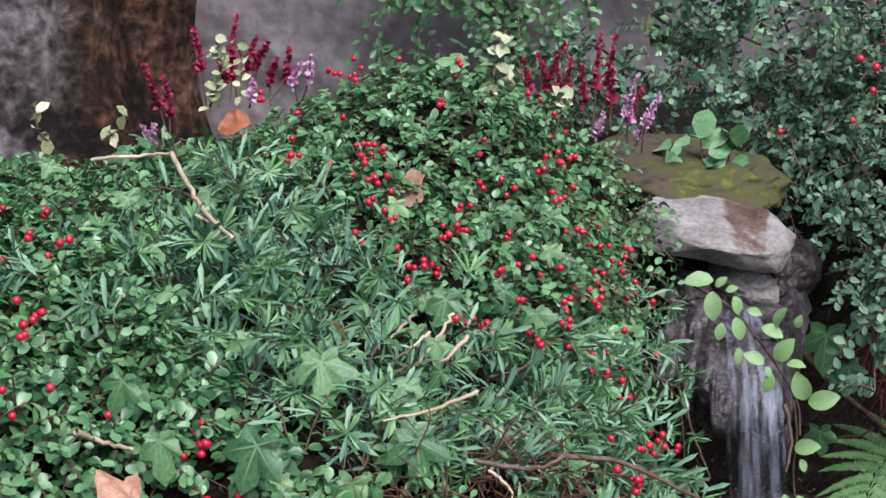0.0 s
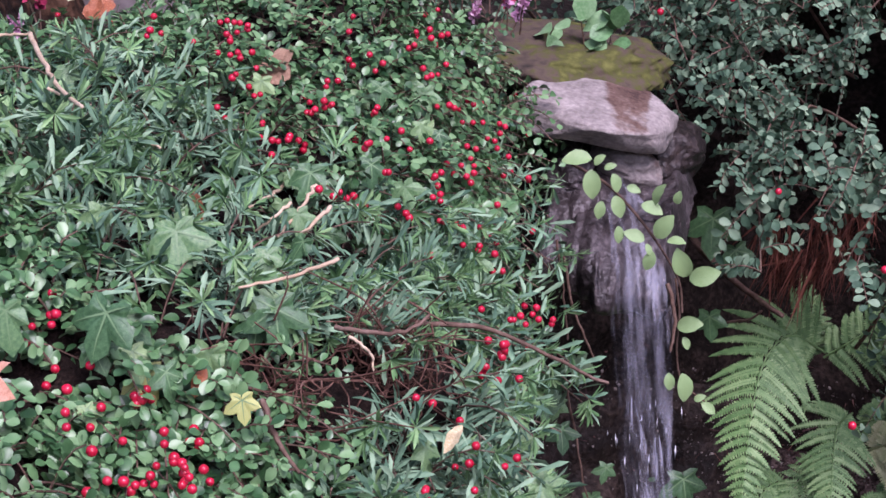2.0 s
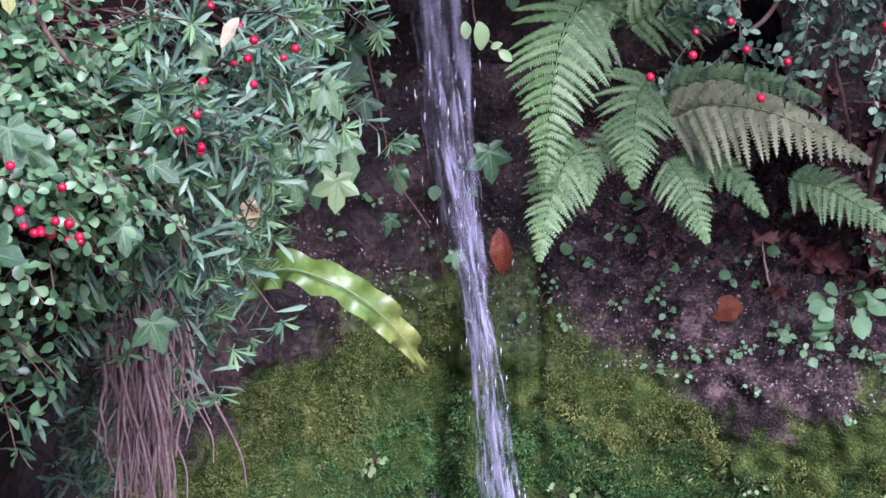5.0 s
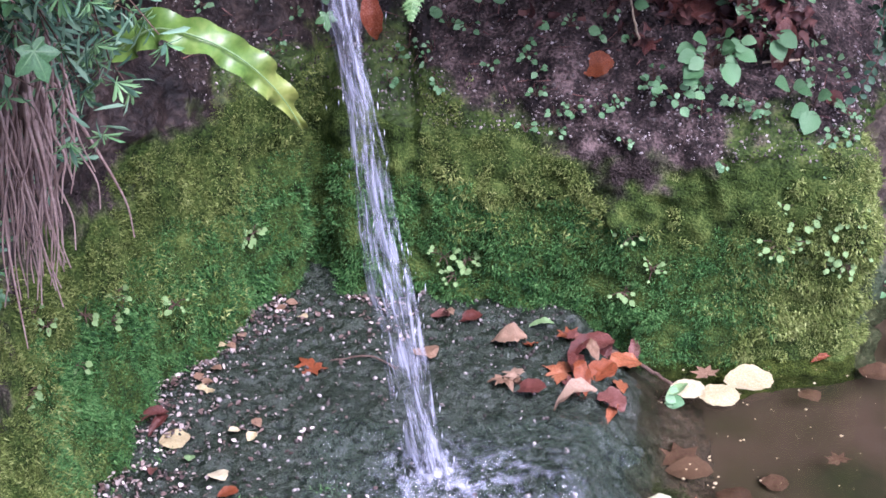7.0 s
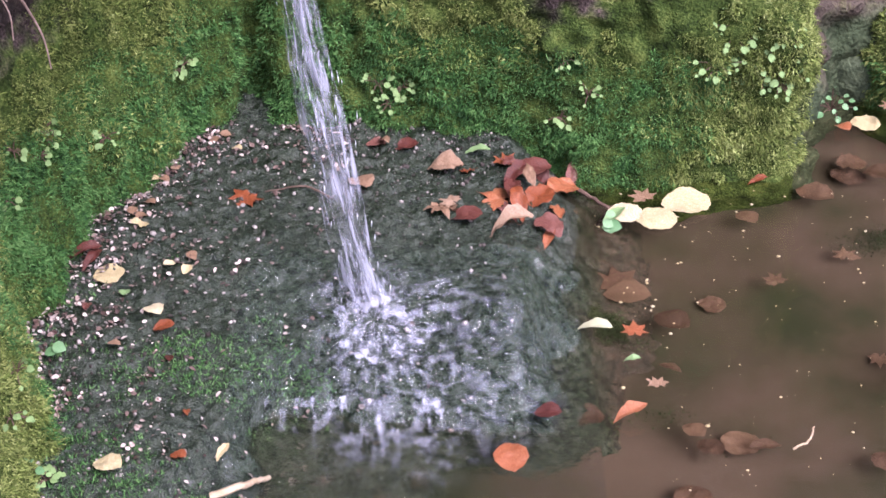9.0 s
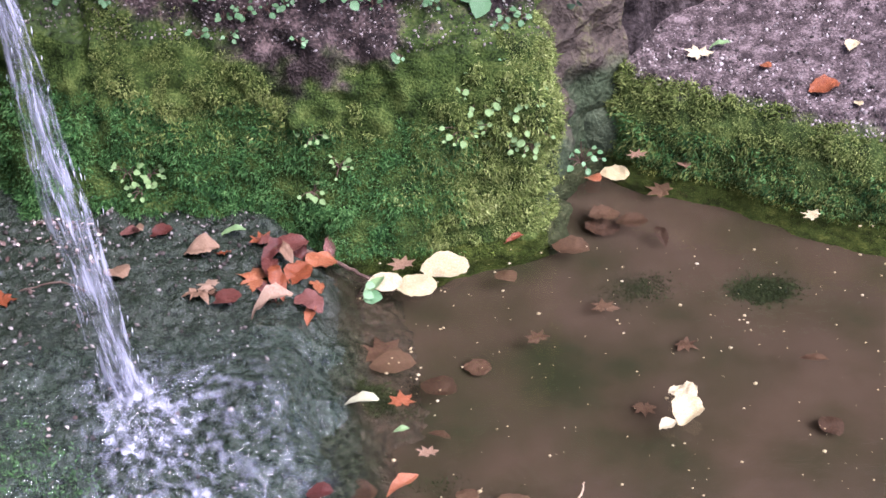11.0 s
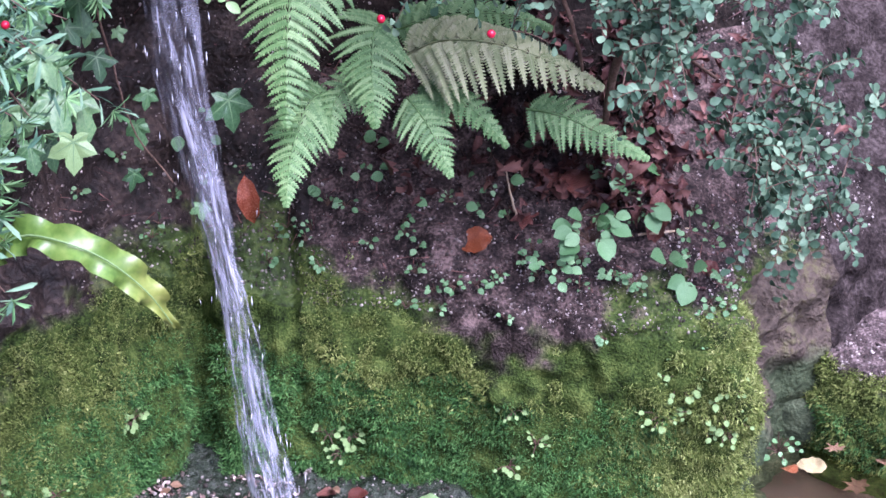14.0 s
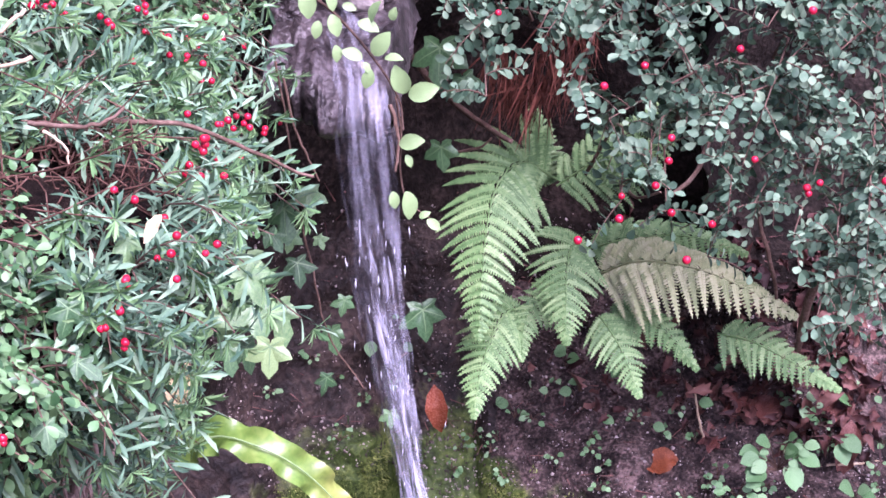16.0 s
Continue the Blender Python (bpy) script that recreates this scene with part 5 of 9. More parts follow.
FALLING = falling_water_material()
SLIDING = FALLING.copy()
SLIDING.node_tree.nodes["Color Ramp"].color_ramp.elements[0].position = 0.47
SLIDING.node_tree.nodes["Color Ramp"].color_ramp.elements[1].color = (0.42, 0.42, 0.42, 1)
FOAM = material("foam", [(0.3, (0.55, 0.58, 0.66)), (0.7, (0.88, 0.90, 0.95))], 40, 0.25, 0.2, 5, 0.5)
waterfall = thing("waterfall", "thin stream of clear white-streaked water falling from the spout", "waterfall")


def strand(start, end, side, wide, depth, seed, mat=None):
    """One sheet of the falling water, bowed towards the front, over a stretch of the fall."""
    r = np.random.default_rng(seed)
    i0, i1 = int(start * 89), int(end * 89)
    rows, cols = i1 - i0 + 1, 11
    v, uvs = [], []
    ph = r.uniform(0, 9)
    for a in range(rows):
        t = (i0 + a) / 89
        w = np.interp(t, *wide) * (1 + 0.22 * fbm((t * 16, seed, 0)))
        w *= min(1, 0.25 + a / 5, 0.25 + (rows - 1 - a) / 5)
        c = FALL[i0 + a] + np.array([np.interp(t, *side) + 0.004 * fbm((t * 9, 3, ph)), -depth, 0.5 * depth])
        for b in range(cols):
            u = b / (cols - 1) * 2 - 1
            v.append(c + np.array([u * w, -0.35 * w * (1 - u * u) + 0.003 * fbm((u * 3, t * 30, ph)), 0.006 * (1 - u * u) if t < 0.3 else 0]))
            uvs.append((seed + u * (0.4 * w + 0.008), t * 1.25))
    ob = mesh_object("strand", v, grid_faces(rows, cols), mat or FALLING, waterfall)
    layer = ob.data.uv_layers.new(name="flow")
    for loop in ob.data.loops:
        layer.data[loop.index].uv = uvs[loop.vertex_index]


strand(0.02, 0.62, ([0, 0.3, 1], [0, 0, 0.0]), ([0, 0.1, 0.2, 0.3, 0.42, 0.6, 1], [0.018, 0.026, 0.031, 0.030, 0.021, 0.013, 0.01]), 0.0, 1, SLIDING)
strand(0.10, 0.55, ([0, 0.3, 1], [0.004, 0.004, -0.003]), ([0, 0.15, 0.3, 0.45, 0.6, 1], [0.014, 0.022, 0.024, 0.016, 0.010, 0.01]), 0.007, 2, SLIDING)
strand(0.26, 0.80, ([0, 0.3, 0.5, 1], [-0.014, -0.014, -0.004, -0.012]), ([0, 0.3, 0.45, 0.7, 1], [0.012, 0.014, 0.012, 0.012, 0.010]), 0.011, 3)
strand(0.30, 0.95, ([0, 0.3, 0.5, 1], [0.010, 0.010, 0.003, 0.010]), ([0, 0.3, 0.45, 0.7, 1], [0.010, 0.012, 0.010, 0.008, 0.008]), 0.013, 7)
strand(0.38, 1.0, ([0, 0.5, 0.75, 1], [0, -0.002, -0.014, -0.012]), ([0, 0.5, 0.8, 1], [0.016, 0.013, 0.015, 0.019]), 0.004, 4)
strand(0.50, 1.0, ([0, 0.5, 0.75, 1], [0, 0.003, 0.016, 0.008]), ([0, 0.5, 0.8, 1], [0.012, 0.011, 0.013, 0.018]), 0.008, 5)
strand(0.62, 1.0, ([0, 0.6, 0.8, 1], [0, 0, 0.002, 0.0]), ([0, 0.6, 0.8, 1], [0.012, 0.012, 0.016, 0.024]), 0.0, 6)

DROP = (np.array([(0, -1, 0), (0.35, 0, 0.1), (-0.25, 0, 0.3), (-0.1, 0, -0.35), (0, 1, 0)], float), np.array([(0, 1, 2), (0, 2, 3), (0, 3, 1), (4, 2, 1), (4, 3, 2), (4, 1, 3)], int))
STREAK = (DROP[0] * np.array([0.34, 1, 0.34]), DROP[1])
r = np.random.default_rng(31)
drops = Batch()
k = 130
t = r.uniform(0.25, 1, k)
at = np.stack([np.interp(t, np.linspace(0, 1, 90), FALL[:, c]) for c in range(3)], 1) + np.stack([r.normal(0, 0.022, k), r.normal(-0.005, 0.012, k), np.zeros(k)], 1)
drops.add(STREAK, at, frames(np.array([[0, 0, 1.0]]) + r.normal(0, 0.06, (k, 3)), r.normal(0, 1, (k, 3))), r.uniform(0.002, 0.009, k), r.uniform(0.5, 0.9, k))
k = 110
ang, rad = r.uniform(0, 6.28, k), np.abs(r.normal(0, 0.045, k))
hop = np.stack([-0.072 + np.cos(ang) * rad, 2.045 + np.sin(ang) * rad, 0.04 + np.abs(r.normal(0, 0.02, k))], 1)
drops.add(DROP, hop, frames(hop - np.array([-0.072, 2.045, 0.01]), r.normal(0, 1, (k, 3))), r.uniform(0.0006, 0.0016, k), r.uniform(0.3, 0.7, k))
tagged(drops.build("droplet_spray", FOAM, waterfall), kind="stuff")

# water that runs off over the apron, with foam drawn out along its way
RUNNING = water_material("running_water", (0.86, 0.90, 0.95), 0.05, 1.33, 95, 0.7)
fx, fy = np.linspace(-0.24, 0.20, 90), np.linspace(1.66, 2.30, 120)


def film_height(x, y):
    away = math.hypot(x + 0.09, (y - 2.08) * 0.8)
    lift = 0.004 - 0.03 * max(0, away - 0.22) - 0.03 * max(0, y - 2.16) / 0.1
    return max(apron_height(x, y) + lift, 0.001) + 0.004 * fbm((x * 30, y * 24, 2)) * max(0, 1 - away / 0.3)


film = mesh_object("water_film", [(x, y, film_height(x, y)) for x in fx for y in fy], grid_faces(90, 120), RUNNING)
film.visible_shadow = False
tagged(film, "thin sheet of running water over the wet stone", "water", kind="structure")
flecks = Batch()
k = 380
ang = np.clip(r.normal(math.pi * 1.62, math.pi * 0.25, k), math.pi * 0.98, math.pi * 2.12)
rad = np.abs(r.normal(0.05, 0.09, k)) + 0.004
x, y = -0.070 + np.cos(ang) * rad * 0.95, 2.045 + np.sin(ang) * rad * 1.4
keep = (x > -0.21) & (x < 0.18) & (y > 1.66) & (np.array([fbm((a * 5, b * 30 / 4, 4)) for a, b in zip(ang, rad * 40)]) > 0.02)
x, y, ang, rad = x[keep], y[keep], ang[keep], rad[keep]
z = np.array([film_height(a, b) + 0.002 for a, b in zip(x, y)])
way = np.stack([np.cos(ang), 1.3 * np.sin(ang), 0 * ang], 1) + r.normal(0, 0.5, (len(x), 3)) * np.array([1, 1, 0.1])
flecks.add(DROP, np.stack([x, y, z], 1), frames(way, np.array([[0, 0, 1.0]]) + 0 * way), r.uniform(0.001, 0.0036, len(x)), r.uniform(0.10, 0.3, len(x)))
tagged(flecks.build("foam", FOAM), "white foam streaks spreading from the foot of the fall", "foam", kind="stuff")


# churned white water where the stream strikes the stone
churn_v = []
for i in range(60):
    for j in range(60):
        x, y = -0.15 + 0.18 * i / 59, 1.92 + 0.21 * j / 59
        d = math.hypot((x + 0.068 - 0.25 * (2.045 - y)) / 0.042, (y - 2.025) / 0.062)
        h = 0.020 * math.exp(-d * d) * (1 + 0.9 * fbm((x * 45, y * 45, 1)))
        churn_v.append((x, y, film_height(x, y) + h - 0.006 * min(d, 2.0) + 0.004 * fbm((x * 90, y * 70, 5))))
CHURN = FALLING.copy()
for node in [q for q in CHURN.node_tree.nodes if q.type == "MAPPING"]:
    node.inputs["Scale"].default_value = (70, 50, 60) if node.inputs["Scale"].default_value[0] > 200 else (24, 18, 20)
    CHURN.node_tree.links.new(CHURN.node_tree.nodes["Texture Coordinate"].outputs["Object"], node.inputs[0])
mesh_object("churned_water", churn_v, grid_faces(60, 60), CHURN, waterfall)


# thin foaming sheet that spreads from the foot of the fall, and the sheet that slides off the apron's front ledge
def foam_glint_material(name, stretch, low, high, most):
    m = bpy.data.materials.new(name)
    m.use_nodes = True
    nt = m.node_tree
    b = nt.nodes["Principled BSDF"]
    b.inputs["Base Color"].default_value = (0.55, 0.57, 0.69, 1)
    b.inputs["Roughness"].default_value, b.inputs["IOR"].default_value = 0.15, 1.33
    uv, mapping, n, blot, ramp, fade, times, bump = (nt.nodes.new("ShaderNode" + k) for k in ("TexCoord", "Mapping", "TexNoise", "TexNoise", "ValToRGB", "ValToRGB", "Math", "Bump"))
    mapping.inputs["Scale"].default_value = stretch
    n.inputs["Scale"].default_value, n.inputs["Detail"].default_value = 1.0, 5
    blot.inputs["Scale"].default_value, blot.inputs["Detail"].default_value = 60, 4
    ramp.color_ramp.elements[0].position, ramp.color_ramp.elements[0].color = low, (0, 0, 0, 1)
    ramp.color_ramp.elements[1].position, ramp.color_ramp.elements[1].color = high, (most, most, most, 1)
    fade.color_ramp.elements[0].color, fade.color_ramp.elements[1].color = (1, 1, 1, 1), (0, 0, 0, 1)
    fade.color_ramp.elements[0].position = 0.25
    mean, split = nt.nodes.new("ShaderNodeMath"), nt.nodes.new("ShaderNodeSeparateXYZ")
    mean.operation, mean.inputs[1].default_value = "MULTIPLY_ADD", 0.55
    halve = nt.nodes.new("ShaderNodeMath")
    halve.operation, halve.inputs[1].default_value = "MULTIPLY", 0.45
    times.operation = "MULTIPLY"
    bump.inputs["Strength"].default_value, bump.inputs["Distance"].default_value = 0.9, 0.006
    for a, c in ((uv.outputs["UV"], mapping.inputs[0]), (mapping.outputs[0], n.inputs["Vector"]), (uv.outputs["Object"], blot.inputs["Vector"]), (n.outputs["Fac"], mean.inputs[0]), (blot.outputs["Fac"], halve.inputs[0]), (halve.outputs[0], mean.inputs[2]),
                 (mean.outputs[0], ramp.inputs[0]), (uv.outputs["UV"], split.inputs[0]), (split.outputs[1], fade.inputs[0]), (ramp.outputs[0], times.inputs[0]), (fade.outputs[0], times.inputs[1]), (times.outputs[0], b.inputs["Alpha"]),
                 (n.outputs["Fac"], bump.inputs["Height"]), (bump.outputs[0], b.inputs["Normal"])):
        nt.links.new(a, c)
    return m


def sheet(name, verts, uvs, nu, nv, mat, label):
    ob = mesh_object(name, verts, grid_faces(nu, nv), mat)
    layer = ob.data.uv_layers.new(name="flow")
    for loop in ob.data.loops:
        layer.data[loop.index].uv = uvs[loop.vertex_index]
    return tagged(ob, label, "water", kind="stuff")


v, uvs = [], []
for i in range(161):
    a = math.pi * 0.62 + 2 * math.pi * i / 160
    reach = 0.10 + 0.19 * max(0, math.cos(a - math.pi * 1.72)) ** 1.2
    for j in range(50):
        k = reach * j / 49
        x, y = -0.07 + math.cos(a) * k, 2.035 + math.sin(a) * k * 1.1
        v.append((x, y, film_height(x, y) + 0.004 + 0.003 * fbm((x * 60, y * 60, 9))))
        uvs.append((i / 160, j / 49))
# The lavender-white patches are foam and also paint in the sky's reflections.
sheet("foam_and_glints", v, uvs, 161, 50, foam_glint_material("foam_and_glints", (44, 8.0, 1), 0.48, 0.66, 0.52), "thin lavender-white foam and painted sky reflections spreading over the stone")
v, uvs = [], []
# Pale streaks on this sheet paint the bright reflections below the ledge.
LEDGE = [(1.885, 0.030), (1.875, 0.026), (1.866, 0.020), (1.858, 0.012), (1.850, 0.006), (1.83, 0.003), (1.79, 0.003), (1.74, 0.003)]
for i in range(120):
    x = -0.20 + 0.29 * i / 119
    for j in range(22):
        k = j / 21 * 7
        y, z = np.interp(k, range(8), [q[0] for q in LEDGE]), np.interp(k, range(8), [q[1] for q in LEDGE])
        v.append((x, y + 0.012 * fbm((x * 12, 2, 1)) + 0.003 * fbm((x * 60, 5, 1)), max(z, apron_height(x, y) + 0.003) + 0.002 * fbm((x * 80, y * 20, 3))))
        uvs.append((i / 119, j / 21 + 2.2 * max(0, abs(i / 119 - 0.5) - 0.25 + 0.1 * fbm((i * 0.2, j * 0.1, 4)))))
sheet("ledge_water_glints", v, uvs, 120, 22, foam_glint_material("ledge_water_glints", (26, 2.2, 1), 0.52, 0.62, 0.42), "clear water sliding off the ledge, pale streaks painted as reflections")


# ---- ferns ----
FERN = thing("fern", "green fern with arching toothed fronds on the bank", "fern")


def frond(plant, points, wide, face, mat=None, n=20, droop=0.25, seed=0, label="", bare=0.05, lean=0.42):
    """A frond: rachis, and on both sides close-set pinnae, each a comb of blunt touching lobes."""
    r = np.random.default_rng(seed + 50)
    p = spline(points, 60)
    b = Batch()
    b.tube(p[::4], 0.0017, 0.0005, 4)
    whole = np.linalg.norm(np.diff(p, axis=0), axis=1).sum()
    stops = bare + (0.985 - bare) * (1 - (1 - np.linspace(0, 1, n)) ** 1.25)
    for k, t in enumerate(stops):
        gap = whole * (stops[min(k + 1, n - 1)] - stops[max(k - 1, 0)]) / (2 if 0 < k < n - 1 else 1)
        i = t * 59
        o = np.array([np.interp(i, range(60), p[:, c]) for c in range(3)])
        d = unit(np.array([np.interp(min(i + 2, 59), range(60), p[:, c]) - np.interp(max(i - 2, 0), range(60), p[:, c]) for c in range(3)]))
        rest = (t - bare) / (1 - bare)
        ln = wide * min(1, 0.72 + 1.4 * rest) * (1 - rest) ** 0.95 + 0.003
        across = unit(np.cross(d, face))
        for s in (-1, 1):
            m = max(6, int(ln / 0.0029))
            u = np.linspace(0.03, 1, m)[:, None]
            own = ln * r.uniform(0.86, 1.08)
            way = unit(s * across + lean * d + r.normal(0, 0.07, 3))
            q = o + way * own * u + np.array([0, 0, -droop * own]) * u**2 + d * 0.10 * own * u**2
            along = unit(np.gradient(q, axis=0))
            w = np.repeat(unit(np.asarray(face, float))[None], m, 0) + r.normal(0, 0.06, (m, 3)) + 0.25 * s * across
            out = unit(np.cross(along, w))
            size = np.minimum(gap * 0.61, 0.0115) * (1 - u[:, 0] ** 1.7) ** 0.75 + 0.0005
            band = size[:, None] * 0.42
            b.solid(np.stack([q - out * band, q, q + out * band], 1).reshape(-1, 3), grid_faces(m, 3))
            for g in (-1, 1):
                b.add(PINNULE, q, frames(g * out + 0.38 * along, w), size * r.uniform(0.9, 1.12, m), 0.0029 / np.maximum(size, 0.0008) * 2.3)
            b.tube(q[:: max(1, m // 4)], 0.0006, 0.0003, 3)
    b.build("frond", mat or LEAF_FERN, plant, label)


FACE = np.array([0.0, -0.85, 0.5])
frond(FERN, [(-0.022, 2.530, 0.812), (-0.065, 2.470, 0.853), (-0.095, 2.420, 0.836), (-0.107, 2.385, 0.771), (-0.112, 2.360, 0.646)], 0.112, FACE + (-0.1, 0, 0.1), n=27, seed=1, bare=0.10, lean=0.30)
frond(FERN, [(-0.057, 2.470, 0.656), (-0.085, 2.440, 0.650), (-0.103, 2.410, 0.614), (-0.112, 2.380, 0.579), (-0.116, 2.360, 0.538)], 0.064, FACE + (-0.1, 0, 0), n=20, seed=2, bare=0.06, lean=0.36)
frond(FERN, [(0.018, 2.500, 0.743), (0.001, 2.450, 0.744), (-0.003, 2.420, 0.709), (-0.002, 2.400, 0.670), (-0.000, 2.390, 0.633)], 0.074, FACE, n=20, seed=3, bare=0.10, lean=0.34)
frond(FERN, [(0.041, 2.480, 0.640), (0.056, 2.450, 0.632), (0.075, 2.420, 0.610), (0.097, 2.394, 0.563)], 0.050, FACE + (0.1, 0, 0), n=16, seed=4)
frond(FERN, [(0.039, 2.520, 0.684), (0.089, 2.470, 0.723), (0.160, 2.420, 0.735), (0.230, 2.380, 0.722), (0.288, 2.360, 0.697)], 0.090, FACE + (0.05, 0, 0.15), LEAF_PALE_FERN, 20, 0.50, 5, "yellowing pale green frond", 0.04, 0.75)
frond(FERN, [(0.195, 2.430, 0.642), (0.236, 2.400, 0.645), (0.285, 2.370, 0.632), (0.347, 2.347, 0.605)], 0.046, FACE + (0.1, 0, 0.1), n=18, seed=6)
frond(FERN, [(-0.023, 2.620, 0.773), (0.026, 2.610, 0.814), (0.077, 2.600, 0.859), (0.135, 2.600, 0.916)], 0.070, FACE, n=20, seed=7, droop=0.4)
frond(FERN, [(0.023, 2.580, 0.698), (0.090, 2.550, 0.728), (0.164, 2.530, 0.738), (0.234, 2.510, 0.724)], 0.065, FACE, n=20, seed=8, droop=0.5)
frond(FERN, [(-0.039, 2.660, 0.759), (-0.043, 2.650, 0.803), (-0.049, 2.640, 0.847), (-0.061, 2.640, 0.886)], 0.045, FACE, n=16, seed=9)
frond(FERN, [(0.002, 2.500, 0.662), (-0.034, 2.460, 0.668), (-0.055, 2.440, 0.644), (-0.059, 2.420, 0.596)], 0.045, FACE, n=16, seed=10)
frond(FERN, [(0.059, 2.500, 0.649), (0.092, 2.460, 0.650), (0.129, 2.430, 0.640), (0.171, 2.410, 0.598)], 0.042, FACE, n=16, seed=11)
frond(FERN, [(0.035, 2.600, 0.781), (0.071, 2.580, 0.821), (0.100, 2.570, 0.841), (0.139, 2.560, 0.877)], 0.055, FACE, n=16, seed=12, droop=0.4)

# strap-leaved fern under the near shrubs
strap = thing("strap_fern", "single glossy wavy strap-shaped fern frond, yellow towards its tip", "fern")
STRAP = layered("strap_leaf", [(0.3, (0.06, 0.14, 0.022)), (0.5, (0.135, 0.24, 0.045)), (0.7, (0.25, 0.34, 0.09))], [(0.3, (0.12, 0.16, 0.03)), (0.5, (0.22, 0.26, 0.055)), (0.7, (0.34, 0.36, 0.10))], [(-1.0, -0.255), (1.0, -0.255)], across=2, up=0, wobble=0.01, soft=0.05, scale=18, rough=0.36, bump=0.3, fine=6, spec=0.5, bump_dist=0.003)
p = spline([(-0.419, 1.955, 0.663), (-0.371, 1.937, 0.701), (-0.321, 1.923, 0.699), (-0.278, 1.929, 0.673), (-0.242, 1.946, 0.627), (-0.217, 1.967, 0.571)], 60)
v = []
for i in range(60):
    t = i / 59
    w = 0.0185 * min(1, t / 0.15 + 0.45) * (1 if t < 0.7 else max(0.04, (1 - t) / 0.3) ** 0.7)
    d = unit(p[min(i + 1, 59)] - p[max(i - 1, 0)])
    a = unit(np.cross(d, (0.15, -0.75, 0.6)))
    nrm = np.cross(a, d)
    for u in (-1, -0.5, 0, 0.5, 1):
        v.append(p[i] + a * w * u * (1 + 0.12 * math.sin(t * 34 + u)) + nrm * (0.010 * abs(u) ** 2 * math.sin(t * 42 + 2 * u) - 0.003 * (u == 0)))
mesh_object("frond", v, grid_faces(60, 5), STRAP, strap)
b = Batch()
b.tube(p[:58:3] + np.array([0.0, -0.004, 0.001]), 0.0016, 0.0006, 5)
b.build("midrib", LEAF_BRIGHT, strap, "pale raised midrib")


# ---- shrub on the bank at the right ----
WOOD_R, LEAF_R = Batch(), Batch()
rng_r = np.random.default_rng(77)
bank_shrub = SHRUBS["bank"] = thing("cotoneaster", "loose arching shrub with small grey-green leaves and few berries", "shrub")
upper_shrub = SHRUBS["upper"] = thing("cotoneaster", "fine-leaved arching shrub above the spout stones", "shrub")


def spray(end, reach=0.34, thick=1.0, size=0.0150):
    """One arching branch of the shrub, out of the bank to a drooping tip, with leafy side shoots."""
    e = np.array(end)
    s = e + np.array([rng_r.normal(0.05, 0.07), reach * rng_r.uniform(0.8, 1.15), rng_r.normal(-0.03, 0.05)])
    mid = (s + e) / 2 + np.array([rng_r.normal(0, 0.03), 0, 0.05 + rng_r.uniform(0, 0.04)])
    q = spline([s, mid, e], 26)
    WOOD_R.tube(q[::3], 0.0028 * thick, 0.0009, 5)
    pick = q[9::3]
    ways = unit(rng_r.normal(0, 1, (len(pick), 3)) + np.array([0, -0.4, 0.1]))
    leafy_shoots(LEAF_R, WOOD_R, pick, ways, 0.06, OBOVATE, size * 0.30, size, 0.35, rng_r)
    leafy_shoots(LEAF_R, WOOD_R, q[14::2], unit(rng_r.normal(0, 1, (len(q[14::2]), 3)) + np.array([0, -0.5, 0.2])), 0.055, OBOVATE, size * 0.30, size * 0.95, 0.35, rng_r)


spray((-0.102, 2.268, 0.983))
spray((0.003, 2.275, 0.998))
spray((0.054, 2.284, 1.031))
spray((0.096, 2.266, 0.969))
spray((-0.046, 2.292, 1.066))
spray((-0.092, 2.295, 1.085))
spray((-0.132, 2.291, 1.078))
spray((0.060, 2.236, 0.873))
spray((0.113, 2.231, 0.863))
spray((0.161, 2.212, 0.816))
spray((0.092, 2.244, 0.900))
spray((0.139, 2.280, 1.028))
spray((0.188, 2.257, 0.954))
spray((0.219, 2.264, 0.987))
spray((0.254, 2.242, 0.927))
spray((0.280, 2.272, 1.041))
spray((0.316, 2.246, 0.962))
spray((0.345, 2.213, 0.871))
spray((0.308, 2.206, 0.838))
spray((0.257, 2.215, 0.846))
spray((0.210, 2.231, 0.881))
spray((0.149, 2.297, 1.098))
spray((0.215, 2.287, 1.075))
spray((0.278, 2.287, 1.097))
spray((0.342, 2.272, 1.070))
spray((0.355, 2.178, 0.781))
spray((0.324, 2.172, 0.754))
spray((0.286, 2.176, 0.751))
spray((0.343, 2.227, 0.914))
spray((0.173, 2.270, 0.998))
spray((0.236, 2.276, 1.038))
spray((0.264, 2.257, 0.977))
spray((0.030, 2.266, 0.967))
spray((-0.014, 2.298, 1.086))
spray((0.091, 2.296, 1.083))
spray((0.335, 2.192, 0.809))
spray((0.190, 2.241, 0.904))
spray((0.052, 2.298, 1.088))
spray((0.201, 2.294, 1.100))
spray((0.365, 2.319, 0.730))
spray((0.434, 2.282, 0.663))
spray((0.468, 2.255, 0.615))
spray((0.501, 2.230, 0.573))
spray((0.398, 2.340, 0.804))
spray((0.527, 2.280, 0.702))
spray((0.331, 2.313, 0.703))
spray((0.487, 2.304, 0.744))
spray((0.528, 2.243, 0.613))
spray((0.444, 2.349, 0.852))
spray((0.532, 2.315, 0.798))
spray((0.520, 2.468, 0.454))
spray((0.578, 2.447, 0.435))
spray((0.630, 2.439, 0.444))
spray((0.551, 2.475, 0.482))
spray((0.610, 2.459, 0.477))
spray((0.903, 2.743, 0.334))
spray((0.959, 2.720, 0.323))
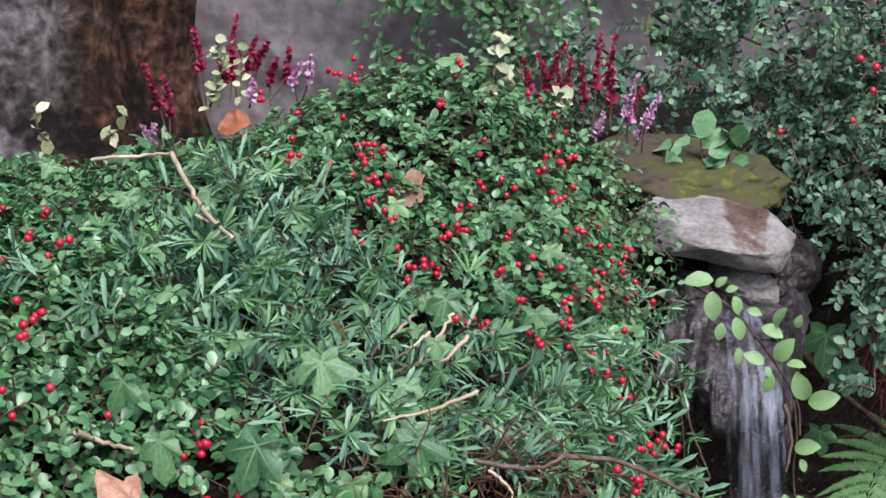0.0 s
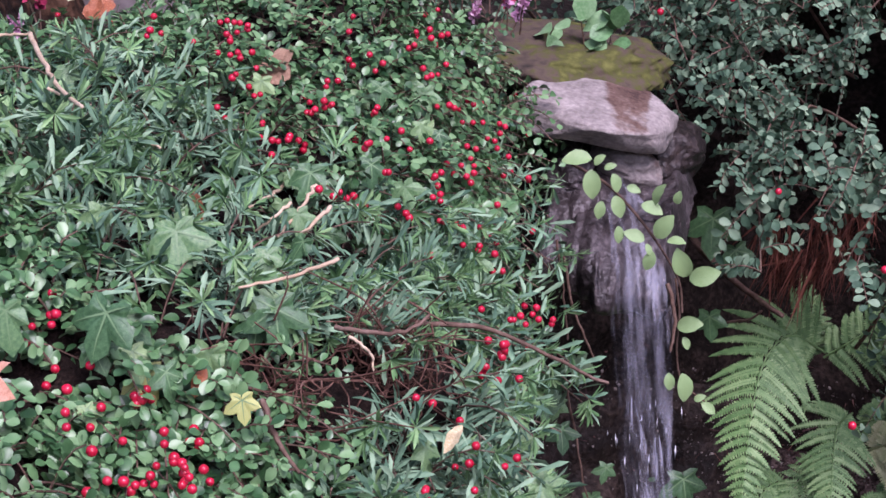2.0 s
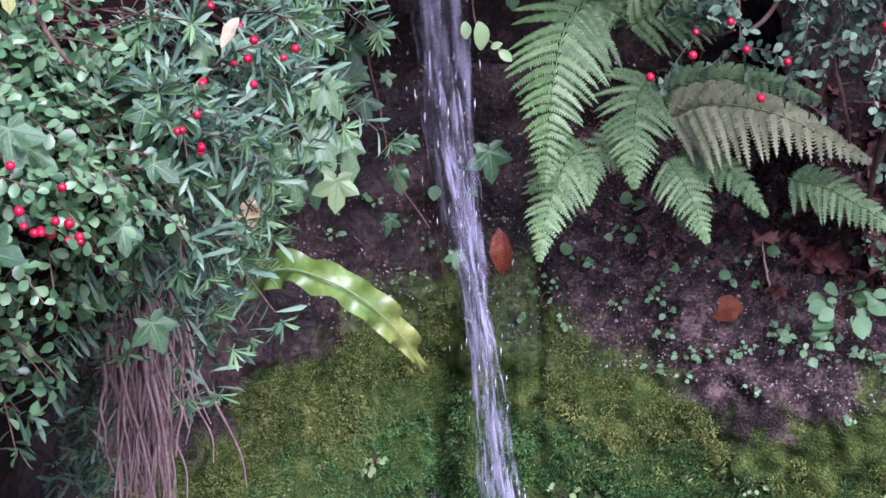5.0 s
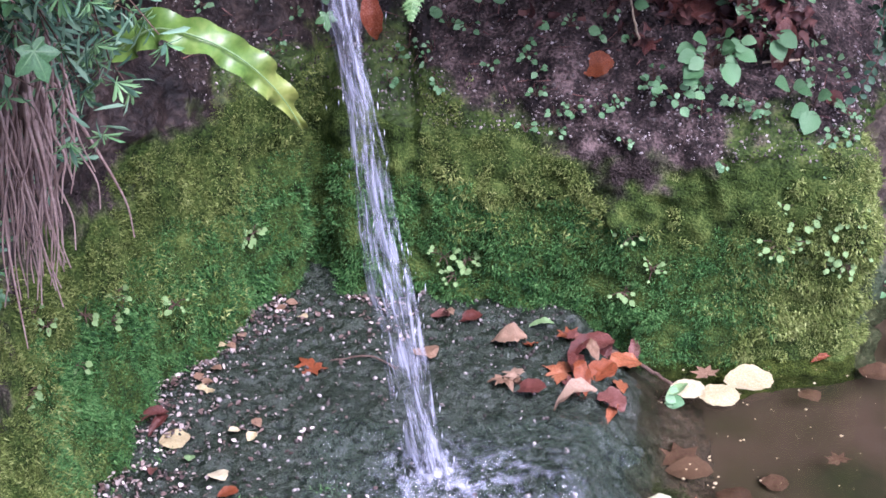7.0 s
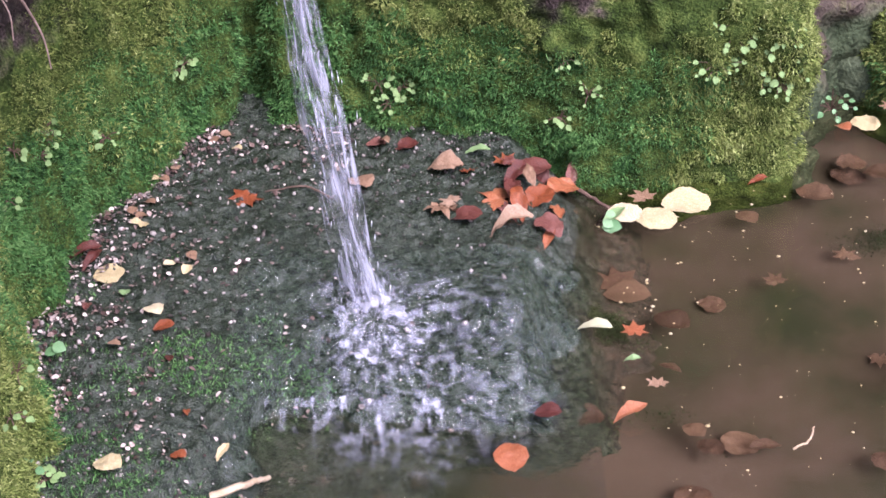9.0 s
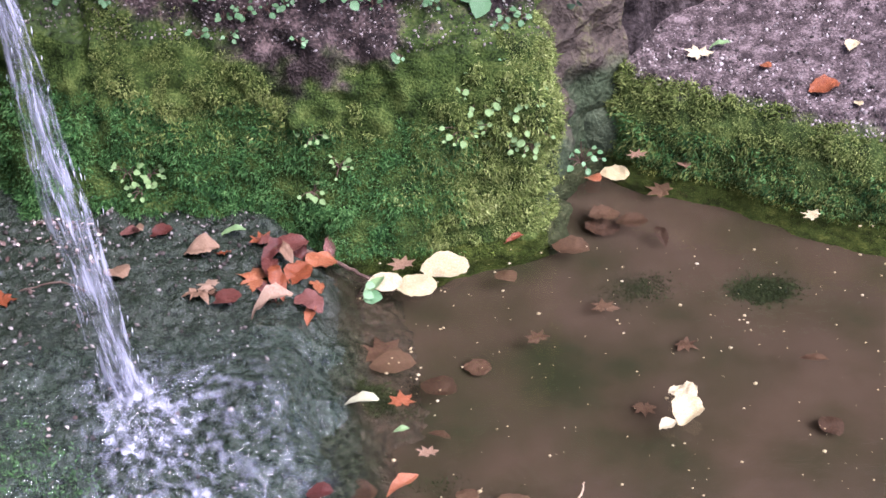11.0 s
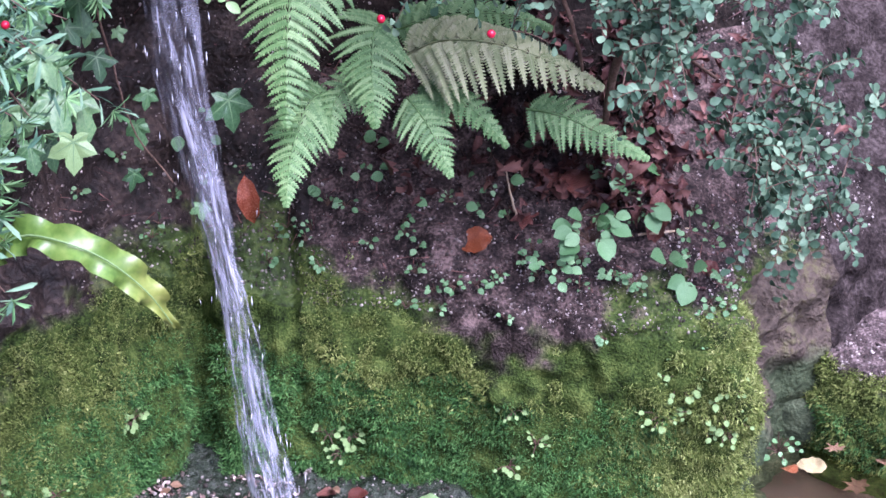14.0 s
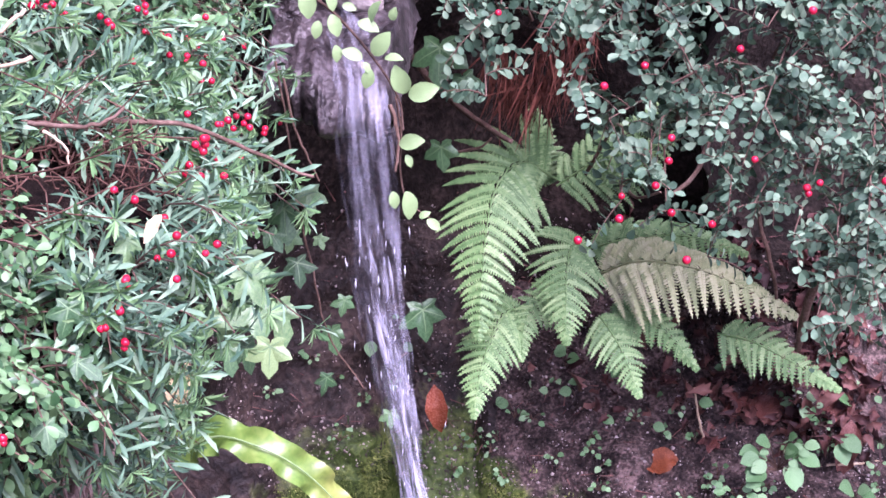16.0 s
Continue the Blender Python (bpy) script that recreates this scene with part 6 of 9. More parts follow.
spray((1.015, 2.706, 0.335))
spray((1.043, 2.704, 0.353))
spray((0.984, 2.725, 0.352))
spray((0.936, 2.741, 0.352))
spray((1.030, 2.690, 0.314))
tagged(LEAF_R.build("foliage", LEAF_GREY, bank_shrub), kind="stuff")
tagged(WOOD_R.build("twigwork", TWIG, bank_shrub), kind="stuff")
WOOD_R, LEAF_R = Batch(), Batch()
spray((-0.365, 2.371, 1.341), size=0.0115)
spray((-0.328, 2.367, 1.290), size=0.0115)
spray((-0.300, 2.381, 1.358), size=0.0115)
spray((-0.259, 2.367, 1.261), size=0.0115)
spray((-0.232, 2.382, 1.328), size=0.0115)
spray((-0.193, 2.372, 1.265), size=0.0115)
spray((-0.169, 2.391, 1.364), size=0.0115)
spray((-0.138, 2.382, 1.301), size=0.0115)
spray((-0.188, 2.359, 1.200), size=0.0115)
spray((-0.139, 2.354, 1.170), size=0.0115)
spray((-0.115, 2.341, 1.120), size=0.0115)
spray((-0.158, 2.368, 1.234), size=0.0115)
spray((-0.219, 2.352, 1.178), size=0.0115)
spray((-0.255, 2.356, 1.208), size=0.0115)
spray((-0.348, 2.380, 1.382), size=0.0115)
spray((-0.380, 2.374, 1.367), size=0.0115)
spray((-0.284, 2.390, 1.404), size=0.0115)
spray((-0.204, 2.394, 1.395), size=0.0115)
spray((-0.202, 2.342, 1.133), size=0.0115)
spray((-0.158, 2.332, 1.091), size=0.0115)
spray((-0.303, 2.374, 1.318), size=0.0115)
spray((-0.249, 2.390, 1.386), size=0.0115)
spray((-0.145, 2.396, 1.392), size=0.0115)
spray((-0.361, 2.362, 1.288), size=0.0115)
spray((-0.324, 2.374, 1.330), size=0.0115)
spray((-0.274, 2.370, 1.280), size=0.0115)
spray((-0.217, 2.365, 1.237), size=0.0115)
spray((-0.124, 2.365, 1.217), size=0.0115)
spray((-0.164, 2.347, 1.149), size=0.0115)
spray((-0.130, 2.326, 1.068), size=0.0115)
spray((-0.296, 2.358, 1.232), size=0.0115)
spray((-0.493, 2.338, 1.266), size=0.0115)
spray((-0.459, 2.343, 1.261), size=0.0115)
spray((-0.434, 2.344, 1.249), size=0.0115)
spray((-0.527, 2.334, 1.278), size=0.0115)
spray((-0.411, 2.347, 1.243), size=0.0115)
spray((-0.385, 2.354, 1.261), size=0.0115)
spray((-0.127, 2.481, 1.301), size=0.0115)
spray((-0.084, 2.476, 1.263), size=0.0115)
spray((-0.046, 2.483, 1.305), size=0.0115)
spray((-0.034, 2.468, 1.225), size=0.0115)
spray((-0.065, 2.463, 1.197), size=0.0115)
spray((-0.102, 2.470, 1.235), size=0.0115)
spray((-0.023, 2.457, 1.172), size=0.0115)
spray((-0.138, 2.474, 1.260), size=0.0115)
spray((-0.056, 2.488, 1.338), size=0.0115)
spray((-0.095, 2.487, 1.330), size=0.0115)
spray((-0.034, 2.477, 1.272), size=0.0115)
tagged(LEAF_R.build("foliage", LEAF_GREY, upper_shrub), kind="stuff")
tagged(WOOD_R.build("twigwork", TWIG, upper_shrub), kind="stuff")
berries("bank", (0.059, 2.155, 0.914), 1, 0.002, 0.0052)
berries("bank", (0.110, 2.167, 0.956), 1, 0.002, 0.0052)
berries("bank", (0.096, 2.159, 0.928), 1, 0.002, 0.0052)
berries("bank", (0.059, 2.147, 0.890), 1, 0.002, 0.0052)
berries("bank", (0.116, 2.148, 0.899), 1, 0.002, 0.0052)
berries("bank", (0.134, 2.130, 0.849), 1, 0.002, 0.0052)
berries("bank", (0.210, 2.162, 0.961), 1, 0.002, 0.0052)
berries("bank", (0.113, 2.174, 0.978), 1, 0.002, 0.0052)
berries("bank", (0.270, 2.147, 0.931), 1, 0.002, 0.0052)
berries("bank", (0.276, 2.148, 0.938), 1, 0.002, 0.0052)
berries("bank", (0.264, 2.149, 0.934), 1, 0.002, 0.0052)
berries("bank", (0.038, 2.190, 1.029), 1, 0.002, 0.0052)
berries("bank", (0.076, 2.197, 1.056), 1, 0.002, 0.0052)
berries("bank", (-0.085, 2.208, 1.106), 1, 0.002, 0.0052)
berries("bank", (0.260, 2.202, 1.123), 1, 0.002, 0.0052)
berries("bank", (0.160, 2.143, 0.889), 1, 0.002, 0.0052)
berries("bank", (0.013, 2.137, 0.862), 1, 0.002, 0.0052)
berries("bank", (0.346, 2.142, 0.946), 1, 0.002, 0.0052)
berries("bank", (0.184, 2.197, 1.077), 1, 0.002, 0.0052)
berries("upper", (-0.148, 2.273, 1.378), 1, 0.002, 0.0052)
berries("upper", (-0.129, 2.272, 1.370), 1, 0.002, 0.0052)
berries("upper", (-0.133, 2.268, 1.348), 1, 0.002, 0.0052)
berries("upper", (-0.152, 2.261, 1.312), 1, 0.002, 0.0052)
berries("upper", (-0.229, 2.254, 1.295), 1, 0.002, 0.0052)

# ---- behind the mound: trunk, wall, flowers ----
def swept_trunk(centre, radius, height, seed):
    v = []
    for j in range(50):
        z = centre[2] + height * j / 49
        for i in range(64):
            a = 2 * math.pi * i / 64
            flare = 1 + 0.35 * math.exp(-(z - centre[2]) / 0.18)
            ridge = 0.05 * math.sin(a * 9 + 2 * fbm((z * 2, seed, 0))) + 0.10 * fbm((math.cos(a) * 2, math.sin(a) * 2, z * 1.4)) + 0.05 * fbm((math.cos(a) * 9, math.sin(a) * 9, z * 3))
            hollow = -0.16 * math.exp(-((a - 5.05) / 0.22) ** 2)
            k = radius * flare * (1 + ridge + hollow)
            v.append((math.cos(a) * k, math.sin(a) * k, z - centre[2]))
    f = [(j * 64 + i, j * 64 + (i + 1) % 64, (j + 1) * 64 + (i + 1) % 64, (j + 1) * 64 + i) for j in range(49) for i in range(64)]
    return v, f


tree = thing("tree", "thick old tree trunk with rough grey-brown bark", "tree", place=(-1.595, 2.82, 1.05))
v, f = swept_trunk((0, 0, 1.05), 0.36, 2.6, 4)
mesh_object("trunk", v, f, BARK, tree)

wall_v = [(-2.2 + 0.03 * i, 3.02 + 0.02 * fbm((i * 0.15, j * 0.2, 3)) + 0.012 * fbm((i * 0.6, j * 0.6, 8)) + (0.025 if j in (17, 31, 46) and fbm((i * 0.12, j, 1)) > -0.1 else 0), 1.0 + 0.025 * j) for i in range(190) for j in range(80)]
wall_back = mesh_object("wall_back", wall_v, grid_faces(190, 80), STONE_WALL)
tagged(wall_back, "old grey weathered stone wall behind the planting", "wall", kind="structure")

# flowers standing at the back of the mound
def flower_spike(foot, top, r, mat, label, n=120, size=0.006, group="crimson flower spikes"):
    plant = thing("flower_spike", label, "flower", group)
    rng = np.random.default_rng(int(abs(foot[0]) * 9999))
    p = spline([foot, (np.array(foot) + np.array(top)) / 2 + rng.normal(0, 0.006, 3), top], 20)
    b = Batch()
    b.tube(p[::3], 0.0012, 0.0008, 4)
    b.build("stalk", TWIG, plant)
    b = Batch()
    t = rng.uniform(0.42, 1, n)
    at = np.stack([np.interp(t, np.linspace(0, 1, 20), p[:, c]) for c in range(3)], 1)
    out = rng.normal(0, 1, (n, 3))
    b.add(OVAL, at, frames(out + np.array([0, 0, 0.8]), rng.normal(0, 1, (n, 3))), size * rng.uniform(0.6, 1.3, n) * (1.25 - 0.6 * (t - 0.42) / 0.58), np.full(n, 1.3))
    tagged(b.build("blossom", mat, plant), kind="stuff")


flower_spike((-0.866, 2.116, 1.304), (-0.879, 2.107, 1.398), 0, CRIMSON, "crimson flower spike behind the low shrubs", 120, 0.0065, "crimson flower spikes")
flower_spike((-0.854, 2.121, 1.304), (-0.857, 2.111, 1.373), 0, CRIMSON, "crimson flower spike behind the low shrubs", 120, 0.0065, "crimson flower spikes")
flower_spike((-0.833, 2.130, 1.310), (-0.832, 2.126, 1.411), 0, CRIMSON, "crimson flower spike behind the low shrubs", 120, 0.0065, "crimson flower spikes")
flower_spike((-0.821, 2.134, 1.311), (-0.810, 2.130, 1.386), 0, CRIMSON, "crimson flower spike behind the low shrubs", 120, 0.0065, "crimson flower spikes")
flower_spike((-0.815, 2.136, 1.311), (-0.798, 2.133, 1.380), 0, CRIMSON, "crimson flower spike behind the low shrubs", 120, 0.0065, "crimson flower spikes")
flower_spike((-0.800, 2.141, 1.311), (-0.776, 2.140, 1.374), 0, CRIMSON, "crimson flower spike behind the low shrubs", 120, 0.0065, "crimson flower spikes")
flower_spike((-0.797, 2.141, 1.304), (-0.788, 2.134, 1.361), 0, CRIMSON, "crimson flower spike behind the low shrubs", 120, 0.0065, "crimson flower spikes")
flower_spike((-0.842, 2.126, 1.310), (-0.835, 2.119, 1.370), 0, CRIMSON, "crimson flower spike behind the low shrubs", 120, 0.0065, "crimson flower spikes")
flower_spike((-0.902, 2.094, 1.266), (-0.928, 2.081, 1.357), 0, CRIMSON, "crimson flower spike behind the low shrubs", 120, 0.0065, "crimson flower spikes")
flower_spike((-0.901, 2.093, 1.260), (-0.906, 2.086, 1.342), 0, CRIMSON, "crimson flower spike behind the low shrubs", 120, 0.0065, "crimson flower spikes")
flower_spike((-0.512, 2.214, 1.285), (-0.521, 2.207, 1.370), 0, CRIMSON, "crimson flower spike behind the low shrubs", 120, 0.0065, "crimson flower spikes")
flower_spike((-0.500, 2.216, 1.286), (-0.505, 2.211, 1.374), 0, CRIMSON, "crimson flower spike behind the low shrubs", 120, 0.0065, "crimson flower spikes")
flower_spike((-0.494, 2.217, 1.286), (-0.475, 2.219, 1.388), 0, CRIMSON, "crimson flower spike behind the low shrubs", 120, 0.0065, "crimson flower spikes")
flower_spike((-0.462, 2.223, 1.287), (-0.467, 2.217, 1.369), 0, CRIMSON, "crimson flower spike behind the low shrubs", 120, 0.0065, "crimson flower spikes")
flower_spike((-0.452, 2.225, 1.287), (-0.455, 2.219, 1.366), 0, CRIMSON, "crimson flower spike behind the low shrubs", 120, 0.0065, "crimson flower spikes")
flower_spike((-0.440, 2.227, 1.288), (-0.435, 2.227, 1.398), 0, CRIMSON, "crimson flower spike behind the low shrubs", 120, 0.0065, "crimson flower spikes")
flower_spike((-0.433, 2.228, 1.288), (-0.419, 2.230, 1.399), 0, CRIMSON, "crimson flower spike behind the low shrubs", 120, 0.0065, "crimson flower spikes")
flower_spike((-0.421, 2.231, 1.289), (-0.420, 2.224, 1.361), 0, CRIMSON, "crimson flower spike behind the low shrubs", 120, 0.0065, "crimson flower spikes")
flower_spike((-0.481, 2.220, 1.286), (-0.482, 2.213, 1.359), 0, CRIMSON, "crimson flower spike behind the low shrubs", 120, 0.0065, "crimson flower spikes")
flower_spike((-0.400, 2.230, 1.271), (-0.384, 2.225, 1.338), 0, CRIMSON, "crimson flower spike behind the low shrubs", 120, 0.0065, "crimson flower spikes")
flower_spike((-0.401, 2.131, 1.290), (-0.377, 2.130, 1.373), 0, PINK, "pale pink heather spike behind the low shrubs", 110, 0.006, "heather spikes")
flower_spike((-0.392, 2.132, 1.291), (-0.390, 2.123, 1.349), 0, PINK, "pale pink heather spike behind the low shrubs", 110, 0.006, "heather spikes")
flower_spike((-0.413, 2.127, 1.284), (-0.410, 2.117, 1.330), 0, PINK, "pale pink heather spike behind the low shrubs", 110, 0.006, "heather spikes")
flower_spike((-0.370, 2.134, 1.286), (-0.352, 2.130, 1.353), 0, PINK, "pale pink heather spike behind the low shrubs", 110, 0.006, "heather spikes")
flower_spike((-0.380, 2.133, 1.285), (-0.368, 2.122, 1.326), 0, PINK, "pale pink heather spike behind the low shrubs", 110, 0.006, "heather spikes")
flower_spike((-0.734, 2.060, 1.330), (-0.722, 2.052, 1.382), 0, PINK, "pale pink heather spike behind the low shrubs", 110, 0.006, "heather spikes")
flower_spike((-0.739, 2.058, 1.330), (-0.730, 2.048, 1.375), 0, PINK, "pale pink heather spike behind the low shrubs", 110, 0.006, "heather spikes")
flower_spike((-0.788, 2.040, 1.323), (-0.779, 2.028, 1.357), 0, PINK, "pale pink heather spike behind the low shrubs", 110, 0.006, "heather spikes")
flower_spike((-0.890, 1.989, 1.269), (-0.887, 1.977, 1.306), 0, PINK, "pale pink heather spike behind the low shrubs", 110, 0.006, "heather spikes")
flower_spike((-0.884, 1.992, 1.269), (-0.875, 1.982, 1.309), 0, PINK, "pale pink heather spike behind the low shrubs", 110, 0.006, "heather spikes")
flower_spike((-0.539, 2.110, 1.316), (-0.538, 2.097, 1.356), 0, PINK, "pale pink heather spike behind the low shrubs", 110, 0.006, "heather spikes")


def leafy_sprig(foot, top, leaf, size, mat, label, n=26, name="sprig"):
    plant = thing(name, label, "plant")
    rng = np.random.default_rng(int(abs(foot[0]) * 7777))
    p = spline([foot, (np.array(foot) + np.array(top)) / 2 + rng.normal(0, 0.008, 3), top], n)
    b = Batch()
    b.tube(p, 0.0014, 0.0007, 4)
    b.build("stalk", TWIG, plant)
    b = Batch()
    out = rng.normal(0, 1, (n, 3)) + np.array([0, -0.4, 0.5])
    b.add(leaf, p, frames(out, np.array([[0, -0.6, 0.8]]) + rng.normal(0, 0.3, (n, 3))), size * rng.uniform(0.7, 1.2, n), np.full(n, 1.15))
    tagged(b.build("foliage", mat, plant), kind="stuff")


leafy_sprig((-0.509, 2.039, 1.343), (-0.504, 2.033, 1.425), OVAL, 0.018, LEAF_VARIEGATED, "cream and green variegated sprig above the shrubs", 30)
leafy_sprig((-0.500, 2.042, 1.349), (-0.484, 2.029, 1.377), OVAL, 0.016, LEAF_VARIEGATED, "cream and green variegated sprig above the shrubs", 10)
leafy_sprig((-0.443, 2.029, 1.335), (-0.423, 1.996, 1.360), OVAL, 0.02, LEAF_VARIEGATED, "cream and green variegated sprig above the shrubs", 6)
leafy_sprig((-0.828, 2.025, 1.323), (-0.827, 2.040, 1.398), OVAL, 0.016, LEAF_VARIEGATED, "tall cream and green variegated sprig", 26)
leafy_sprig((-0.798, 2.039, 1.335), (-0.807, 2.047, 1.395), OVAL, 0.012, LEAF_VARIEGATED, "tall cream and green variegated sprig", 12)
leafy_sprig((-0.874, 1.841, 1.319), (-0.845, 1.838, 1.347), OVAL, 0.016, LEAF_VARIEGATED, "pale variegated sprig by the trunk", 8)
leafy_sprig((-0.922, 1.819, 1.319), (-0.928, 1.802, 1.356), OVAL, 0.018, LEAF_VARIEGATED, "pale variegated sprig by the trunk", 8)
leafy_sprig((-0.354, 2.281, 1.237), (-0.351, 2.268, 1.273), OBOVATE, 0.032, LEAF_HERB, "fresh green broad leaves behind the mossy stone", 5)
leafy_sprig((-0.318, 2.285, 1.239), (-0.322, 2.272, 1.278), OBOVATE, 0.032, LEAF_HERB, "fresh green broad leaves behind the mossy stone", 5)
leafy_sprig((-0.289, 2.287, 1.234), (-0.280, 2.275, 1.271), OBOVATE, 0.032, LEAF_HERB, "fresh green broad leaves behind the mossy stone", 5)

# ivy and fine growth on the wall
climber = thing("climber", "dark small-leaved climber on the old wall", "climber")
rng = np.random.default_rng(12)
c_leaf, c_wood = Batch(), Batch()
for _ in range(260):
    x = rng.normal(-0.72, 0.09) if rng.random() < 0.55 else rng.uniform(-0.5, 0.7)
    leafy_shoots(c_leaf, c_wood, np.array([[x, 2.98 - rng.uniform(0, 0.06), rng.uniform(1.22, 1.62)]]), np.array([[0, -1.0, 0.1]]), 0.08, OVAL, 0.007, 0.017, 0.9, rng)
tagged(c_leaf.build("foliage", LEAF_DARK, climber), kind="stuff")
tagged(c_wood.build("twigwork", TWIG, climber), kind="stuff")

# broad-leaved stem trailing over the lip of the spout
ROUND = leaf_shape([(0, 0), (0.12, 0.22), (0.35, 0.40), (0.62, 0.40), (0.85, 0.22), (1, 0)], 0.25, 0.2)


def leaf_mesh(name, shape, mat):
    me = bpy.data.meshes.new(name)
    me.from_pydata([tuple(a) for a in shape[0]], [], [tuple(int(k) for k in a) for a in shape[1]])
    me.shade_smooth()
    me.materials.append(mat)
    return me


OVATE = leaf_shape([(0, 0.015), (0.06, 0.11), (0.18, 0.22), (0.36, 0.30), (0.56, 0.32), (0.75, 0.26), (0.9, 0.14), (0.97, 0.06), (1, 0)], 0.35, 0.3, 0.012)
BROAD = leaf_mesh("leaf", (OVATE[0] - np.array([0, 0.5, 0]), OVATE[1]), LEAF_BRIGHT)
creeper = thing("creeper", "trailing stem with pale green rounded leaves by the spout", "creeper")
b = Batch()
b.tube(spline([(-0.284, 1.945, 1.195), (-0.252, 1.945, 1.179), (-0.227, 1.945, 1.157), (-0.197, 1.945, 1.121), (-0.173, 1.945, 1.082), (-0.168, 1.945, 1.049)], 24), 0.0018, 0.0011, 5)
b.tube(spline([(-0.178, 1.965, 1.078), (-0.172, 1.965, 1.039), (-0.173, 1.965, 1.001), (-0.166, 1.965, 0.967), (-0.142, 1.965, 0.948)], 16), 0.0013, 0.0009, 5)
b.build("stalk", TWIG, creeper)


def creeper_leaf(place, size, lean):
    hang_leaf("leaf", BROAD, creeper, place, size, np.array([math.sin(lean), -0.3, math.cos(lean)]) + RNG.normal(0, 0.1, 3), np.array([0.15, -0.8, 0.7]) + RNG.normal(0, 0.2, 3))


creeper_leaf((-0.277, 1.930, 1.206), 0.0288, -1.4)
creeper_leaf((-0.262, 1.930, 1.180), 0.0288, 2.9)
creeper_leaf((-0.256, 1.930, 1.205), 0.0144, 0.6)
creeper_leaf((-0.245, 1.930, 1.199), 0.0126, 0.9)
creeper_leaf((-0.238, 1.930, 1.183), 0.0189, 2.8)
creeper_leaf((-0.221, 1.930, 1.178), 0.0144, 1.4)
creeper_leaf((-0.197, 1.930, 1.173), 0.0243, 0.3)
creeper_leaf((-0.202, 1.930, 1.160), 0.0225, 1.7)
creeper_leaf((-0.235, 1.930, 1.159), 0.0225, 2.9)
creeper_leaf((-0.253, 1.930, 1.154), 0.0180, 3.3)
creeper_leaf((-0.233, 1.930, 1.130), 0.0171, 3.0)
creeper_leaf((-0.217, 1.930, 1.130), 0.0216, -1.0)
creeper_leaf((-0.190, 1.930, 1.140), 0.0288, 0.8)
creeper_leaf((-0.177, 1.930, 1.128), 0.0189, 1.2)
creeper_leaf((-0.202, 1.930, 1.105), 0.0207, 3.5)
creeper_leaf((-0.203, 1.930, 1.117), 0.0117, 2.5)
creeper_leaf((-0.169, 1.930, 1.103), 0.0315, -0.2)
creeper_leaf((-0.148, 1.930, 1.093), 0.0315, 1.2)
creeper_leaf((-0.162, 1.955, 1.033), 0.0270, 1.1)
creeper_leaf((-0.163, 1.955, 1.013), 0.0135, 2.6)
creeper_leaf((-0.162, 1.955, 0.965), 0.0297, 3.0)
creeper_leaf((-0.178, 1.955, 0.970), 0.0180, 2.9)
creeper_leaf((-0.147, 1.955, 0.955), 0.0126, 1.0)
creeper_leaf((-0.137, 1.955, 0.945), 0.0171, 2.2)
creeper_leaf((-0.177, 1.930, 1.171), 0.0144, 0.2)

# ---- moss on the walls ----
def tufts(grid, n, i_range, v_range, seed, size, batch, rule):
    r = np.random.default_rng(seed)
    p, nrm = surface_samples(grid, n, i_range, v_range, seed)
    nrm = np.where((nrm @ np.array([0.1, -0.6, 0.5]) < 0)[:, None], -nrm, nrm)
    keep = np.array([rule(q) for q in p]) > r.random(n)
    p, nrm = p[keep], nrm[keep]
    k = len(p)
    clump = 1 + 0.9 * np.array([fbm(q * 24, 2) for q in p])
    p = p + nrm * 0.002 + nrm * (0.006 * (clump - 1))[:, None]
    for _ in range(6):
        way = nrm + r.normal(0, 0.55, (k, 3)) + np.array([0, 0, -0.25])
        lengths = size * r.uniform(0.5, 1.4, k) * clump
        batch.add(BLADE, p + r.normal(0, 0.003, (k, 3)), frames(way, r.normal(0, 1, (k, 3))), np.maximum(lengths, 0.002), np.full(k, 1.7))


def wall_rule(p):
    """Moss thins out on the bare earth at the top, on the rock at the far end and in worn patches."""
    edge = float(np.interp(p[0], [q[0] for q in MOSS_LIMIT], [q[1] for q in MOSS_LIMIT])) + 0.015 + 0.07 * fbm((p[0] * 9, p[1] * 9, p[2] * 9)) - p[2]
    bare = fbm(p * 8 + np.array([3, 0, 0]))
    side = 1.0 if p[0] < 0.535 else 0.15
    return side * min(1, max(0.0, edge / 0.05)) * (1.0 if bare > -0.3 else 0.45)


light, dark, bright_side = Batch(), Batch(), Batch()


def corner(p):
    """How far a place lies in the wet corner behind the fall; darker moss paints its shade."""
    return math.exp(-(((p[0] + 0.19) / 0.10) ** 2)) if p[1] > 2.3 else 0.0


tufts(WALL_GRID, 88000, (80, 300), (0.08, 0.54), 5, 0.0044, light, lambda p: wall_rule(p) * (1 - 0.8 * corner(p)) * (1.0 if p[2] > 0.20 + 0.06 * fbm(p * 6) or p[0] > 0.36 + 0.1 * fbm(p * 7) else 0.22))
tufts(WALL_GRID, 15000, (85, 200), (0.08, 0.50), 28, 0.0044, bright_side, lambda p: wall_rule(p) * (0.8 if p[0] < -0.36 + 0.04 * fbm(p * 8) and fbm(p * 5) > -0.15 else 0.0))
tufts(WALL_GRID, 40000, (100, 300), (0.07, 0.28), 6, 0.0046, dark, lambda p: 1.0 if p[2] < 0.215 + 0.2 * corner(p) + 0.06 * fbm(p * 6) and p[0] < 0.42 + 0.1 * fbm(p * 7) else 0.15)
